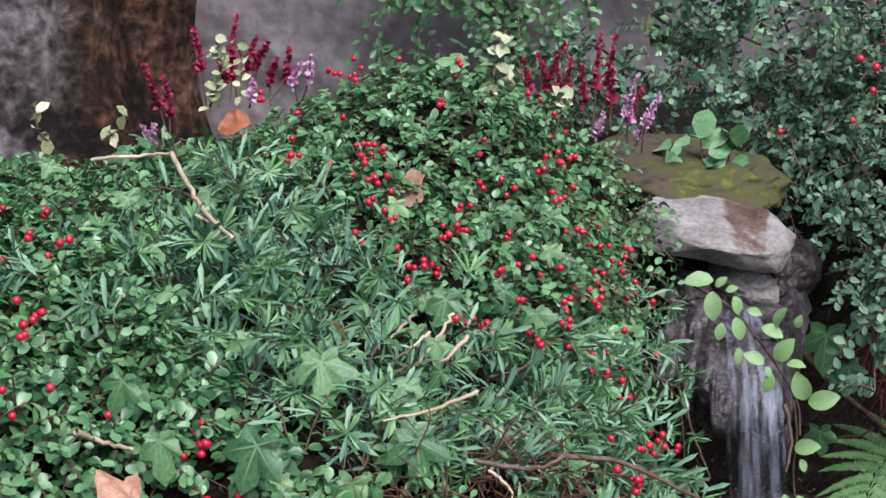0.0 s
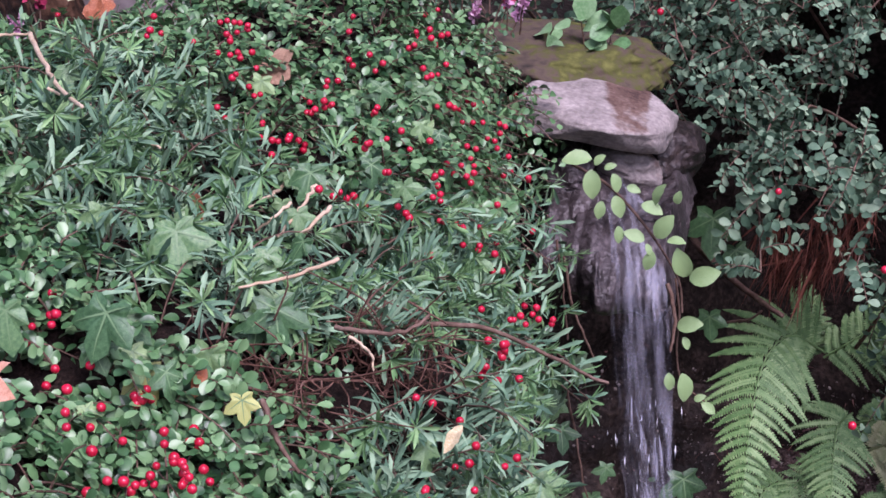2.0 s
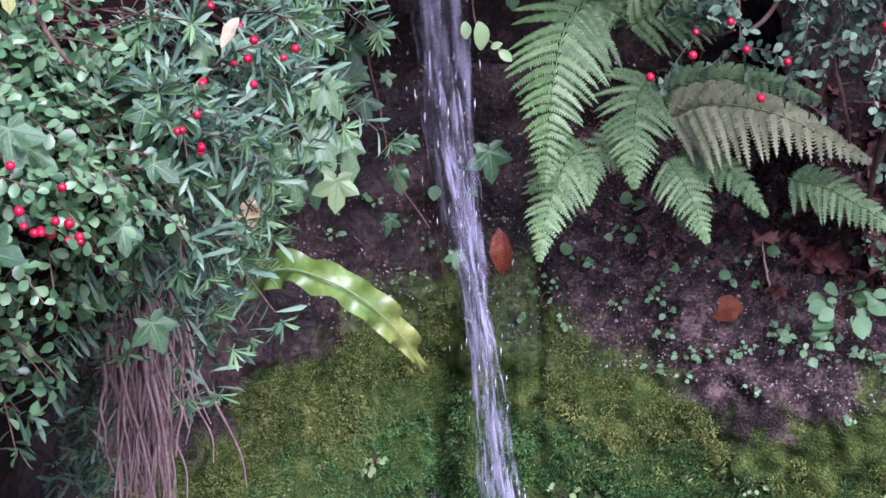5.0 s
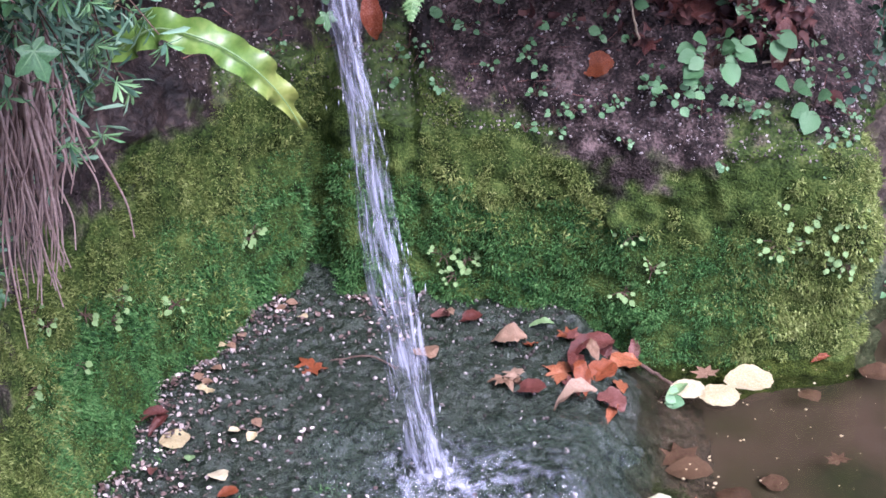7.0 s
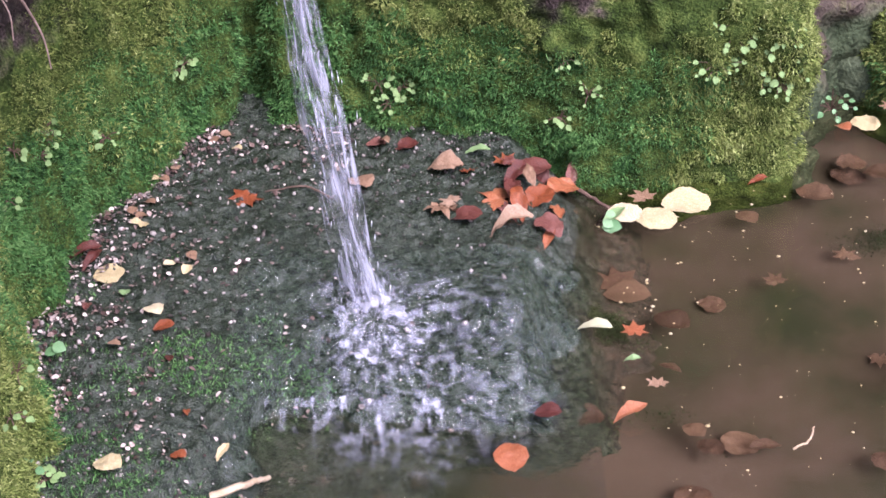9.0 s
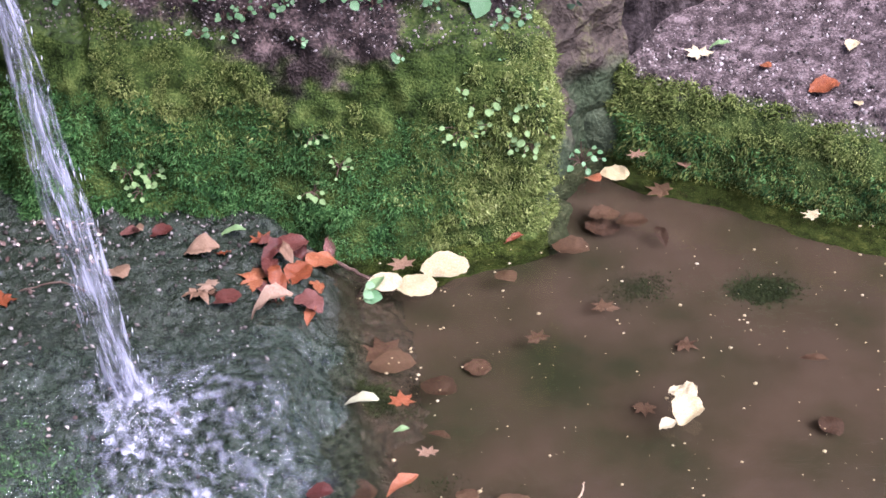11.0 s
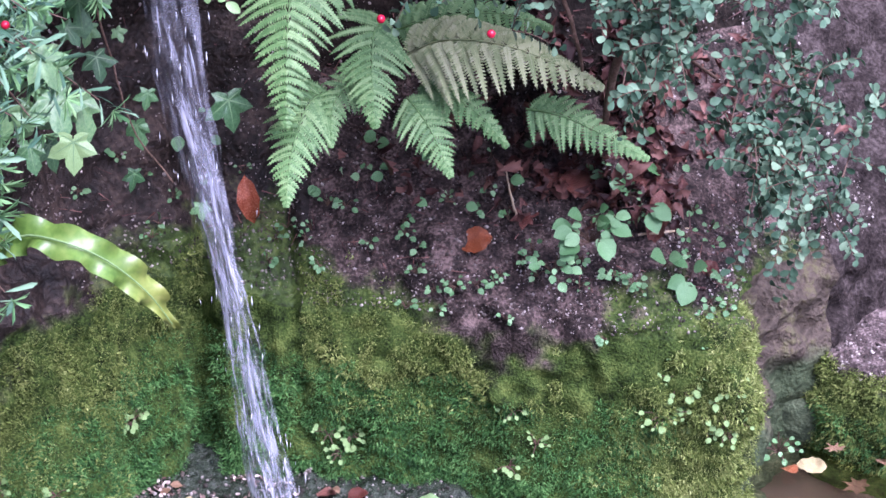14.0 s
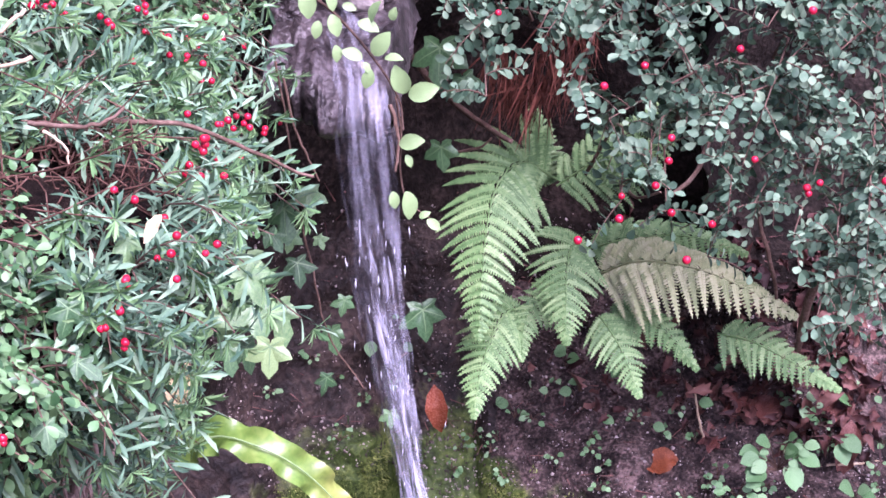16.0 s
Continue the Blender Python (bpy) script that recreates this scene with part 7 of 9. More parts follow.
tufts(TERRACE_GRID, 16000, (4, 62), (0.10, 0.42), 7, 0.0055, light, lambda p: 1.0 if p[2] < 0.118 or fbm(p * 9) > -0.1 + 16 * max(0, p[2] - 0.122) else 0.02)
tufts(TERRACE_GRID, 4000, (4, 62), (0.10, 0.24), 17, 0.006, dark, lambda p: 1.0 if p[2] < 0.09 + 0.05 * fbm(p * 9) else 0.0)
r = np.random.default_rng(23)
q = np.stack([r.uniform(-0.56, -0.12, 14000), r.uniform(1.3, 2.2, 14000)], 1)
q = q[np.array([fbm((a * 7, b * 7, 8)) + 1.6 * (1.80 - b) + 0.5 * (-0.3 - a) > -0.22 + 0.5 * u for (a, b), u in zip(q, r.random(14000))])]
k = len(q)
for _ in range(4):
    dark.add(BLADE, np.array([(a, b, apron_height(a, b)) for a, b in q]) + r.normal(0, 0.004, (k, 3)) * np.array([1, 1, 0]), frames(np.array([[0, 0, 1.0]]) + r.normal(0, 0.7, (k, 3)), r.normal(0, 1, (k, 3))), r.uniform(0.003, 0.007, k), np.full(k, 1.7))
bright = Batch()
tufts(WALL_GRID, 19000, (215, 300), (0.08, 0.54), 27, 0.0046, bright, lambda p: wall_rule(p) * (1.0 if p[0] > 0.34 + 0.10 * fbm(p * 9) else 0.7 if fbm(p * 13) > 0.12 and p[2] > 0.15 else 0.0))
tagged(bright.build("moss", MOSS_YELLOW), "bright yellow-green moss tufts at the end of the wall", "moss", kind="stuff")
tagged(bright_side.build("moss", MOSS_YELLOW), "bright yellow-green moss on the side wall by the apron", "moss", kind="stuff")
tagged(light.build("moss", MOSS), "yellow-green moss cushions covering the basin wall", "moss", kind="stuff")
tagged(dark.build("moss", MOSS_DARK), "deep green wet moss at the wall's foot, and as painted shade in the corner", "moss", kind="stuff")

# ---- gravel and crumbs of soil ----
r = np.random.default_rng(8)
PEBBLE = (np.array([(0, 0, 0.6), (1, 0, 0), (0.2, 0.9, 0.1), (-0.8, 0.5, 0), (-0.7, -0.6, 0.1), (0.3, -0.9, 0), (0, 0, -0.5)], float), np.array([(0, 1, 2), (0, 2, 3), (0, 3, 4), (0, 4, 5), (0, 5, 1), (6, 2, 1), (6, 3, 2), (6, 4, 3), (6, 5, 4), (6, 1, 5)], int))
grains = Batch()


def strew(places, small, large):
    k = len(places)
    grains.add(PEBBLE, places, frames(r.normal(0, 1, (k, 3)), r.normal(0, 1, (k, 3))), r.uniform(0, 1, k) ** 3 * (large - small) + small, r.uniform(0.6, 1.2, k))


ga = np.stack([r.uniform(-0.56, 0.1, 12000), r.uniform(1.3, 2.5, 12000)], 1)
rim = np.array([min(np.hypot(*(BASE[100:330] - q).T)) for q in ga])
ga = ga[r.random(len(ga)) < 0.9 * np.exp(-rim / 0.07) + 0.10]
strew(np.array([(x, y, apron_height(x, y) + 0.002) for x, y in ga]), 0.001, 0.0055)
p, _ = surface_samples(WALL_GRID, 12000, (178, 330), (0.36, 0.68), 9)
strew(p, 0.001, 0.0042)
p, _ = surface_samples(TERRACE_GRID, 15000, (0, 75), (0.36, 0.72), 10)
strew(p[:11000], 0.0010, 0.0052)
tagged(grains.build("gravel", GRAIN), "small pale and brown gravel grains on damp soil", "gravel", kind="stuff")

# ---- small plants on the soil and the moss ----
HERB_LEAF, CLUSTER_LEAF = leaf_mesh("leaf", ROUND, LEAF_HERB), leaf_mesh("leaf", ROUND, WALL_LEAF)


def herb(place, n, spread, size, label, group, lift=0.02):
    """A seedling or a clump: round leaves on short stalks."""
    plant = thing("herb", label, "plant", group, place)
    b = Batch()
    for k in range(n):
        a = RNG.uniform(0, 6.28)
        d = spread * math.sqrt(RNG.uniform(0.05, 1))
        tip = np.array([math.cos(a) * d, math.sin(a) * d * 0.6 - lift * 0.8, lift * RNG.uniform(0.5, 1.3) + math.sin(a) * d * 0.5])
        b.tube([np.zeros(3), tip * 0.6 + np.array([0, 0, 0.003]), tip], 0.0009, 0.0006, 4)
        hang_leaf("leaf", CLUSTER_LEAF if group == "wall clusters" else HERB_LEAF, plant, tip, size * RNG.uniform(0.5, 1.15), np.array([math.cos(a), -0.5, 0.4 * math.sin(a)]), np.array([0, -0.65, 0.75]) + RNG.normal(0, 0.2, 3))
    b.build("stalk", TWIG, plant)


herb((0.290, 2.485, 0.423), 30, 0.036, 0.027, "clump of fresh green round-leaved herb on the soil", "herb clumps", 0.03)
herb((0.236, 2.470, 0.386), 15, 0.026, 0.017, "clump of fresh green round-leaved herb on the soil", "herb clumps", 0.02)
herb((0.397, 2.507, 0.372), 3, 0.015, 0.03, "clump of fresh green round-leaved herb on the soil", "herb clumps", 0.02)
herb((0.433, 2.501, 0.359), 3, 0.02, 0.032, "clump of fresh green round-leaved herb on the soil", "herb clumps", 0.02)
herb((0.370, 2.552, 0.437), 3, 0.02, 0.03, "clump of fresh green round-leaved herb on the soil", "herb clumps", 0.03)
herb((0.076, 2.524, 0.329), 6, 0.011, 0.0095, "small green seedling on damp soil", "seedlings", 0.01)
herb((0.158, 2.510, 0.350), 6, 0.011, 0.0095, "small green seedling on damp soil", "seedlings", 0.01)
herb((0.107, 2.507, 0.346), 6, 0.011, 0.0095, "small green seedling on damp soil", "seedlings", 0.01)
herb((0.081, 2.511, 0.305), 6, 0.011, 0.0095, "small green seedling on damp soil", "seedlings", 0.01)
herb((-0.097, 2.622, 0.383), 6, 0.011, 0.0095, "small green seedling on damp soil", "seedlings", 0.01)
herb((-0.132, 2.620, 0.388), 6, 0.011, 0.0095, "small green seedling on damp soil", "seedlings", 0.01)
herb((0.099, 2.614, 0.429), 6, 0.011, 0.0095, "small green seedling on damp soil", "seedlings", 0.01)
herb((0.138, 2.609, 0.414), 6, 0.011, 0.0095, "small green seedling on damp soil", "seedlings", 0.01)
herb((0.358, 2.463, 0.358), 6, 0.011, 0.0095, "small green seedling on damp soil", "seedlings", 0.01)
herb((0.310, 2.434, 0.299), 6, 0.011, 0.0095, "small green seedling on damp soil", "seedlings", 0.01)
herb((0.052, 2.537, 0.353), 6, 0.011, 0.0095, "small green seedling on damp soil", "seedlings", 0.01)
herb((0.219, 2.500, 0.364), 6, 0.011, 0.0095, "small green seedling on damp soil", "seedlings", 0.01)
herb((0.173, 2.463, 0.317), 6, 0.011, 0.0095, "small green seedling on damp soil", "seedlings", 0.01)
herb((0.037, 2.524, 0.305), 6, 0.011, 0.0095, "small green seedling on damp soil", "seedlings", 0.01)
herb((-0.085, 2.582, 0.344), 6, 0.011, 0.0095, "small green seedling on damp soil", "seedlings", 0.01)
herb((0.351, 2.472, 0.363), 6, 0.011, 0.0095, "small green seedling on damp soil", "seedlings", 0.01)
herb((0.432, 2.513, 0.387), 6, 0.011, 0.0095, "small green seedling on damp soil", "seedlings", 0.01)
herb((0.459, 2.478, 0.331), 6, 0.011, 0.0095, "small green seedling on damp soil", "seedlings", 0.01)
herb((0.482, 2.472, 0.326), 6, 0.011, 0.0095, "small green seedling on damp soil", "seedlings", 0.01)
herb((0.447, 2.463, 0.317), 6, 0.011, 0.0095, "small green seedling on damp soil", "seedlings", 0.01)
herb((0.452, 2.422, 0.277), 6, 0.011, 0.0095, "small green seedling on damp soil", "seedlings", 0.01)
herb((0.170, 2.522, 0.353), 6, 0.011, 0.0095, "small green seedling on damp soil", "seedlings", 0.01)
herb((0.134, 2.509, 0.346), 6, 0.011, 0.0095, "small green seedling on damp soil", "seedlings", 0.01)
herb((-0.012, 2.593, 0.371), 6, 0.011, 0.0095, "small green seedling on damp soil", "seedlings", 0.01)
herb((-0.025, 2.717, 0.479), 1, 0.005, 0.023, "round dark green leaf on a thin stalk", "round leaves", 0.012)
herb((-0.001, 2.717, 0.485), 1, 0.005, 0.023, "round dark green leaf on a thin stalk", "round leaves", 0.012)
herb((0.022, 2.669, 0.448), 1, 0.005, 0.023, "round dark green leaf on a thin stalk", "round leaves", 0.012)
herb((0.012, 2.662, 0.442), 1, 0.005, 0.023, "round dark green leaf on a thin stalk", "round leaves", 0.012)
herb((-0.025, 2.664, 0.439), 1, 0.005, 0.023, "round dark green leaf on a thin stalk", "round leaves", 0.012)
herb((-0.088, 2.659, 0.430), 1, 0.005, 0.023, "round dark green leaf on a thin stalk", "round leaves", 0.012)
herb((-0.079, 2.655, 0.423), 1, 0.005, 0.023, "round dark green leaf on a thin stalk", "round leaves", 0.012)
herb((0.066, 2.684, 0.461), 1, 0.005, 0.023, "round dark green leaf on a thin stalk", "round leaves", 0.012)
herb((0.074, 2.690, 0.468), 1, 0.005, 0.023, "round dark green leaf on a thin stalk", "round leaves", 0.012)
herb((0.147, 2.666, 0.469), 1, 0.005, 0.02, "round dark green leaf on a thin stalk", "round leaves", 0.012)
herb((0.183, 2.615, 0.453), 1, 0.005, 0.02, "round dark green leaf on a thin stalk", "round leaves", 0.012)
herb((0.223, 2.664, 0.486), 1, 0.005, 0.02, "round dark green leaf on a thin stalk", "round leaves", 0.012)
herb((0.447, 2.734, 0.430), 1, 0.005, 0.02, "round dark green leaf on a thin stalk", "round leaves", 0.012)
herb((0.431, 2.716, 0.446), 1, 0.005, 0.02, "round dark green leaf on a thin stalk", "round leaves", 0.012)
herb((0.128, 2.650, 0.448), 1, 0.005, 0.02, "round dark green leaf on a thin stalk", "round leaves", 0.012)
herb((0.120, 2.612, 0.421), 1, 0.005, 0.02, "round dark green leaf on a thin stalk", "round leaves", 0.012)
herb((0.048, 2.624, 0.421), 1, 0.005, 0.023, "round dark green leaf on a thin stalk", "round leaves", 0.012)
herb((0.293, 2.624, 0.480), 1, 0.005, 0.02, "round dark green leaf on a thin stalk", "round leaves", 0.012)
herb((-0.004, 2.704, 0.468), 1, 0.005, 0.023, "round dark green leaf on a thin stalk", "round leaves", 0.012)
herb((-0.052, 2.671, 0.444), 1, 0.005, 0.023, "round dark green leaf on a thin stalk", "round leaves", 0.012)
herb((-0.359, 2.454, 0.162), 9, 0.018, 0.0095, "small pale liverwort-like leaf cluster on moss", "wall clusters", 0.008)
herb((-0.348, 2.462, 0.167), 9, 0.018, 0.0095, "small pale liverwort-like leaf cluster on moss", "wall clusters", 0.008)
herb((-0.500, 2.232, 0.197), 9, 0.018, 0.0095, "small pale liverwort-like leaf cluster on moss", "wall clusters", 0.008)
herb((-0.502, 2.194, 0.177), 9, 0.018, 0.0095, "small pale liverwort-like leaf cluster on moss", "wall clusters", 0.008)
herb((-0.490, 2.217, 0.190), 9, 0.018, 0.0095, "small pale liverwort-like leaf cluster on moss", "wall clusters", 0.008)
herb((-0.521, 2.082, 0.183), 9, 0.018, 0.0095, "small pale liverwort-like leaf cluster on moss", "wall clusters", 0.008)
herb((-0.533, 1.874, 0.276), 9, 0.018, 0.0095, "small pale liverwort-like leaf cluster on moss", "wall clusters", 0.008)
herb((-0.545, 2.043, 0.264), 9, 0.018, 0.0095, "small pale liverwort-like leaf cluster on moss", "wall clusters", 0.008)
herb((-0.561, 2.046, 0.278), 9, 0.018, 0.0095, "small pale liverwort-like leaf cluster on moss", "wall clusters", 0.008)
herb((-0.535, 1.864, 0.260), 9, 0.018, 0.0095, "small pale liverwort-like leaf cluster on moss", "wall clusters", 0.008)
herb((-0.433, 2.291, 0.151), 9, 0.018, 0.0095, "small pale liverwort-like leaf cluster on moss", "wall clusters", 0.008)
herb((-0.526, 2.159, 0.211), 9, 0.018, 0.0095, "small pale liverwort-like leaf cluster on moss", "wall clusters", 0.008)
herb((-0.076, 2.492, 0.119), 9, 0.02, 0.0098, "small pale liverwort-like leaf cluster on moss", "wall clusters", 0.008)
herb((-0.060, 2.492, 0.086), 9, 0.02, 0.0098, "small pale liverwort-like leaf cluster on moss", "wall clusters", 0.008)
herb((-0.044, 2.502, 0.108), 9, 0.02, 0.0098, "small pale liverwort-like leaf cluster on moss", "wall clusters", 0.008)
herb((0.180, 2.436, 0.095), 9, 0.02, 0.0098, "small pale liverwort-like leaf cluster on moss", "wall clusters", 0.008)
herb((0.437, 2.414, 0.204), 10, 0.034, 0.0112, "small pale liverwort-like leaf cluster on moss", "wall clusters", 0.008)
herb((0.412, 2.417, 0.237), 10, 0.034, 0.0112, "small pale liverwort-like leaf cluster on moss", "wall clusters", 0.008)
herb((0.389, 2.395, 0.197), 10, 0.034, 0.0112, "small pale liverwort-like leaf cluster on moss", "wall clusters", 0.008)
herb((0.486, 2.412, 0.178), 10, 0.034, 0.0112, "small pale liverwort-like leaf cluster on moss", "wall clusters", 0.008)
herb((0.448, 2.418, 0.175), 10, 0.034, 0.0112, "small pale liverwort-like leaf cluster on moss", "wall clusters", 0.008)
herb((0.458, 2.411, 0.231), 10, 0.034, 0.0112, "small pale liverwort-like leaf cluster on moss", "wall clusters", 0.008)
herb((0.422, 2.418, 0.210), 10, 0.034, 0.0112, "small pale liverwort-like leaf cluster on moss", "wall clusters", 0.008)
herb((0.457, 2.420, 0.161), 10, 0.034, 0.0112, "small pale liverwort-like leaf cluster on moss", "wall clusters", 0.008)
herb((0.471, 2.410, 0.206), 10, 0.034, 0.0112, "small pale liverwort-like leaf cluster on moss", "wall clusters", 0.008)
herb((0.475, 2.404, 0.244), 10, 0.034, 0.0112, "small pale liverwort-like leaf cluster on moss", "wall clusters", 0.008)
herb((0.427, 2.423, 0.251), 10, 0.034, 0.0112, "small pale liverwort-like leaf cluster on moss", "wall clusters", 0.008)
herb((0.480, 2.417, 0.162), 10, 0.034, 0.0112, "small pale liverwort-like leaf cluster on moss", "wall clusters", 0.008)
herb((0.448, 2.417, 0.258), 10, 0.034, 0.0112, "small pale liverwort-like leaf cluster on moss", "wall clusters", 0.008)
herb((0.217, 2.425, 0.137), 9, 0.02, 0.0098, "small pale liverwort-like leaf cluster on moss", "wall clusters", 0.008)
herb((-0.350, 2.458, 0.161), 9, 0.02, 0.0098, "small pale liverwort-like leaf cluster on moss", "wall clusters", 0.008)
herb((0.185, 2.437, 0.184), 9, 0.02, 0.0098, "small pale liverwort-like leaf cluster on moss", "wall clusters", 0.008)
herb((-0.443, 1.711, 0.059), 9, 0.02, 0.0098, "small pale liverwort-like leaf cluster on moss", "wall clusters", 0.008)
herb((-0.427, 1.705, 0.056), 9, 0.02, 0.0098, "small pale liverwort-like leaf cluster on moss", "wall clusters", 0.008)
herb((-0.456, 1.752, 0.171), 9, 0.02, 0.0098, "small pale liverwort-like leaf cluster on moss", "wall clusters", 0.008)
herb((-0.448, 1.672, 0.171), 9, 0.02, 0.0098, "small pale liverwort-like leaf cluster on moss", "wall clusters", 0.008)
herb((-0.450, 1.719, 0.122), 9, 0.02, 0.0098, "small pale liverwort-like leaf cluster on moss", "wall clusters", 0.008)
herb((-0.470, 1.953, 0.047), 6, 0.014, 0.017, "pale green seedling on the wet apron", "seedlings", 0.02)
herb((0.225, 2.300, 0.003), 5, 0.014, 0.021, "pale green seedling at the edge of the pool", "seedlings", 0.03)
herb((0.599, 2.608, 0.007), 18, 0.03, 0.012, "low green sapling at the back of the inlet", "seedlings", 0.02)
herb((-0.447, 1.702, 0.067), 7, 0.022, 0.017, "pale green seedling on the wet apron", "seedlings", 0.02)

r_h = np.random.default_rng(91)
p, _ = surface_samples(WALL_GRID, 60, (186, 300), (0.40, 0.535), 92)
for q in p[:44]:
    herb(tuple(q + np.array([0, -0.004, 0.003])), int(r_h.integers(4, 8)), r_h.uniform(0.008, 0.014), r_h.uniform(0.008, 0.011), "small green seedling on damp soil", "seedlings", 0.009)
p, _ = surface_samples(WALL_GRID, 60, (190, 285), (0.535, 0.60), 93)
for q in p[:26]:
    herb(tuple(q + np.array([0, -0.006, 0.004])), 1, 0.005, r_h.uniform(0.017, 0.026), "round dark green leaf on a thin stalk", "round leaves", 0.014)

# ---- dark weed under the pool's surface ----
WEED = foliage_material("pond_weed", (0.020, 0.034, 0.011), (0.032, 0.050, 0.018), (0.045, 0.062, 0.026), 0.8, 0.2, 0.2)
weed = Batch()
for cx, cy, k, s in ((0.62, 2.33, 1300, 0.045), (0.80, 2.30, 700, 0.035), (0.30, 1.90, 900, 0.05), (0.66, 1.72, 1200, 0.07), (0.22, 2.10, 700, 0.04), (0.26, 1.74, 900, 0.05), (0.95, 1.85, 700, 0.06), (0.06, 1.78, 700, 0.04)):
    k, s = k * 7, s * 0.62
    x, y = cx + r.normal(0, s, k), cy + r.normal(0, s * 0.7, k)
    z = np.array([max(ground_height(a, b), apron_height(a, b) if a < 0.34 else -1) for a, b in zip(x, y)])
    weed.add(BLADE, np.stack([x, y, np.minimum(z, -0.03)], 1), frames(np.array([[0, 0, 0.25]]) + r.normal(0, 0.6, (k, 3)), r.normal(0, 1, (k, 3))), r.uniform(0.003, 0.007, k), np.full(k, 2.6))
tagged(weed.build("pond_weed", WEED), "soft dark green weed on the pool's bed", "pond weed", kind="stuff")

specks = Batch()
k = 420
x, y = r.uniform(0.2, 1.0, k), r.uniform(1.5, 2.4, k)
specks.add(PEBBLE, np.stack([x, y, 0 * x + 0.001], 1), frames(r.normal(0, 1, (k, 3)) * np.array([1, 1, 0.1]), np.array([[0, 0, 1.0]]) + np.zeros((k, 3))), r.uniform(0, 1, k) ** 3 * 0.003 + 0.0006)
tagged(specks.build("floating_specks", CREAM), "tiny pale specks floating on the pool", "specks", kind="stuff")

# ---- fallen leaves ----
MAPLE = (lambda ang, rad: (np.array([(0, 0, 0)] + [(k * math.sin(a), k * math.cos(a), 0.05 * k) for a, k in zip(ang, rad)]), np.array([(0, i + 1, i) for i in range(1, len(ang))])))(
    np.radians([-165, -140, -115, -95, -62, -45, -22, 0, 22, 45, 62, 95, 115, 140, 165]), [0.25, 0.48, 0.40, 0.78, 0.50, 0.88, 0.50, 1.0, 0.50, 0.88, 0.50, 0.78, 0.40, 0.48, 0.25])
LEAF_KINDS = {"oval": (ROUND[0] - np.array([0, 0.5, 0]), ROUND[1]), "maple": (MAPLE[0] * 0.55, MAPLE[1]), "disc": (leaf_shape([(0, 0.10), (0.12, 0.33), (0.32, 0.46), (0.55, 0.48), (0.78, 0.38), (0.93, 0.2), (1, 0)], 0.05, 0.05)[0] - np.array([0, 0.5, 0]), leaf_shape([(0, 0.10), (0.12, 0.33), (0.32, 0.46), (0.55, 0.48), (0.78, 0.38), (0.93, 0.2), (1, 0)])[1]), "narrow": (leaf_shape([(0, 0), (0.2, 0.16), (0.5, 0.22), (0.8, 0.14), (1, 0)], 0.5, 0.35)[0] - np.array([0, 0.5, 0]), leaf_shape([(0, 0), (0.2, 0.16), (0.5, 0.22), (0.8, 0.14), (1, 0)])[1])}


BIG_TAN = material("tan_orange_leaf", [(0.3, (0.30, 0.13, 0.07)), (0.5, (0.46, 0.24, 0.15)), (0.7, (0.58, 0.36, 0.26))], 20, 0.5, 0.4, 6, 0.35)
RED_WET = material("wet_red_leaf", [(0.3, (0.12, 0.022, 0.010)), (0.5, (0.27, 0.065, 0.028)), (0.7, (0.42, 0.17, 0.10))], 30, 0.25, 0.4, 5, 0.5)
SUNKEN = material("sunken_leaf", [(0.3, (0.03, 0.018, 0.012)), (0.5, (0.085, 0.05, 0.032)), (0.7, (0.14, 0.092, 0.06))], 26, 0.6, 0.4, 5, 0.3, piece=0.15)


def on_terrace(x, y):
    """A place just above the gravel of the terrace."""
    top = TERRACE_GRID[:, 20:60].reshape(-1, 3)
    return (x, y, float(top[np.argmin(np.hypot(top[:, 0] - x, top[:, 1] - y)), 2]) + 0.004)


def fallen(kind, place, size, turn, mat, label, crumple=0.05, tilt=(0, 0), group=""):
    """A fallen leaf, crumpled, with a short stalk; top-level, lying or floating at its place."""
    sv, sf = LEAF_KINDS[kind]
    bm = bmesh.new()
    vs = [bm.verts.new(tuple(a)) for a in sv]
    for t in sf:
        bm.faces.new([vs[int(k)] for k in t])
    bmesh.ops.subdivide_edges(bm, edges=bm.edges[:], cuts=2, use_grid_fill=True)
    s = RNG.uniform(0, 50)
    for a in bm.verts:
        p = a.co
        p.z += crumple * (fbm((p.x * 2 + s, p.y * 2, s)) + 0.5 * fbm((p.x * 6, p.y * 6 + s, s)))
        p.x += 0.03 * fbm((p.x * 9, p.y * 9, s + 4))
    lowest = min(a.co.z for a in bm.verts)
    for a in bm.verts:
        a.co.z -= lowest
    me = bpy.data.meshes.new("fallen_leaf")
    bm.to_mesh(me)
    bm.free()
    me.shade_smooth()
    me.materials.append(mat)
    ob = new("fallen_leaf", me)
    ob.matrix_basis = pose(*place, tilt[0], tilt[1], 0) @ Matrix.Rotation(radians(turn), 4, "Z") @ Matrix.Diagonal((size, size, size, 1))
    tagged(ob, label, "leaf", group)


fallen("disc", (-0.415, 2.115, 0.051), 0.042, 120, CREAM, "pale yellow fallen leaf on the wet apron", 0.08, (0, 0), "leaves on the apron")
fallen("oval", (-0.347, 2.029, 0.054), 0.032, 40, CREAM, "pale green-yellow leaf on the wet apron", 0.08, (0, 0), "leaves on the apron")
fallen("oval", (-0.331, 1.998, 0.051), 0.028, 100, ORANGE, "small orange leaf on the wet apron", 0.08, (0, 0), "leaves on the apron")
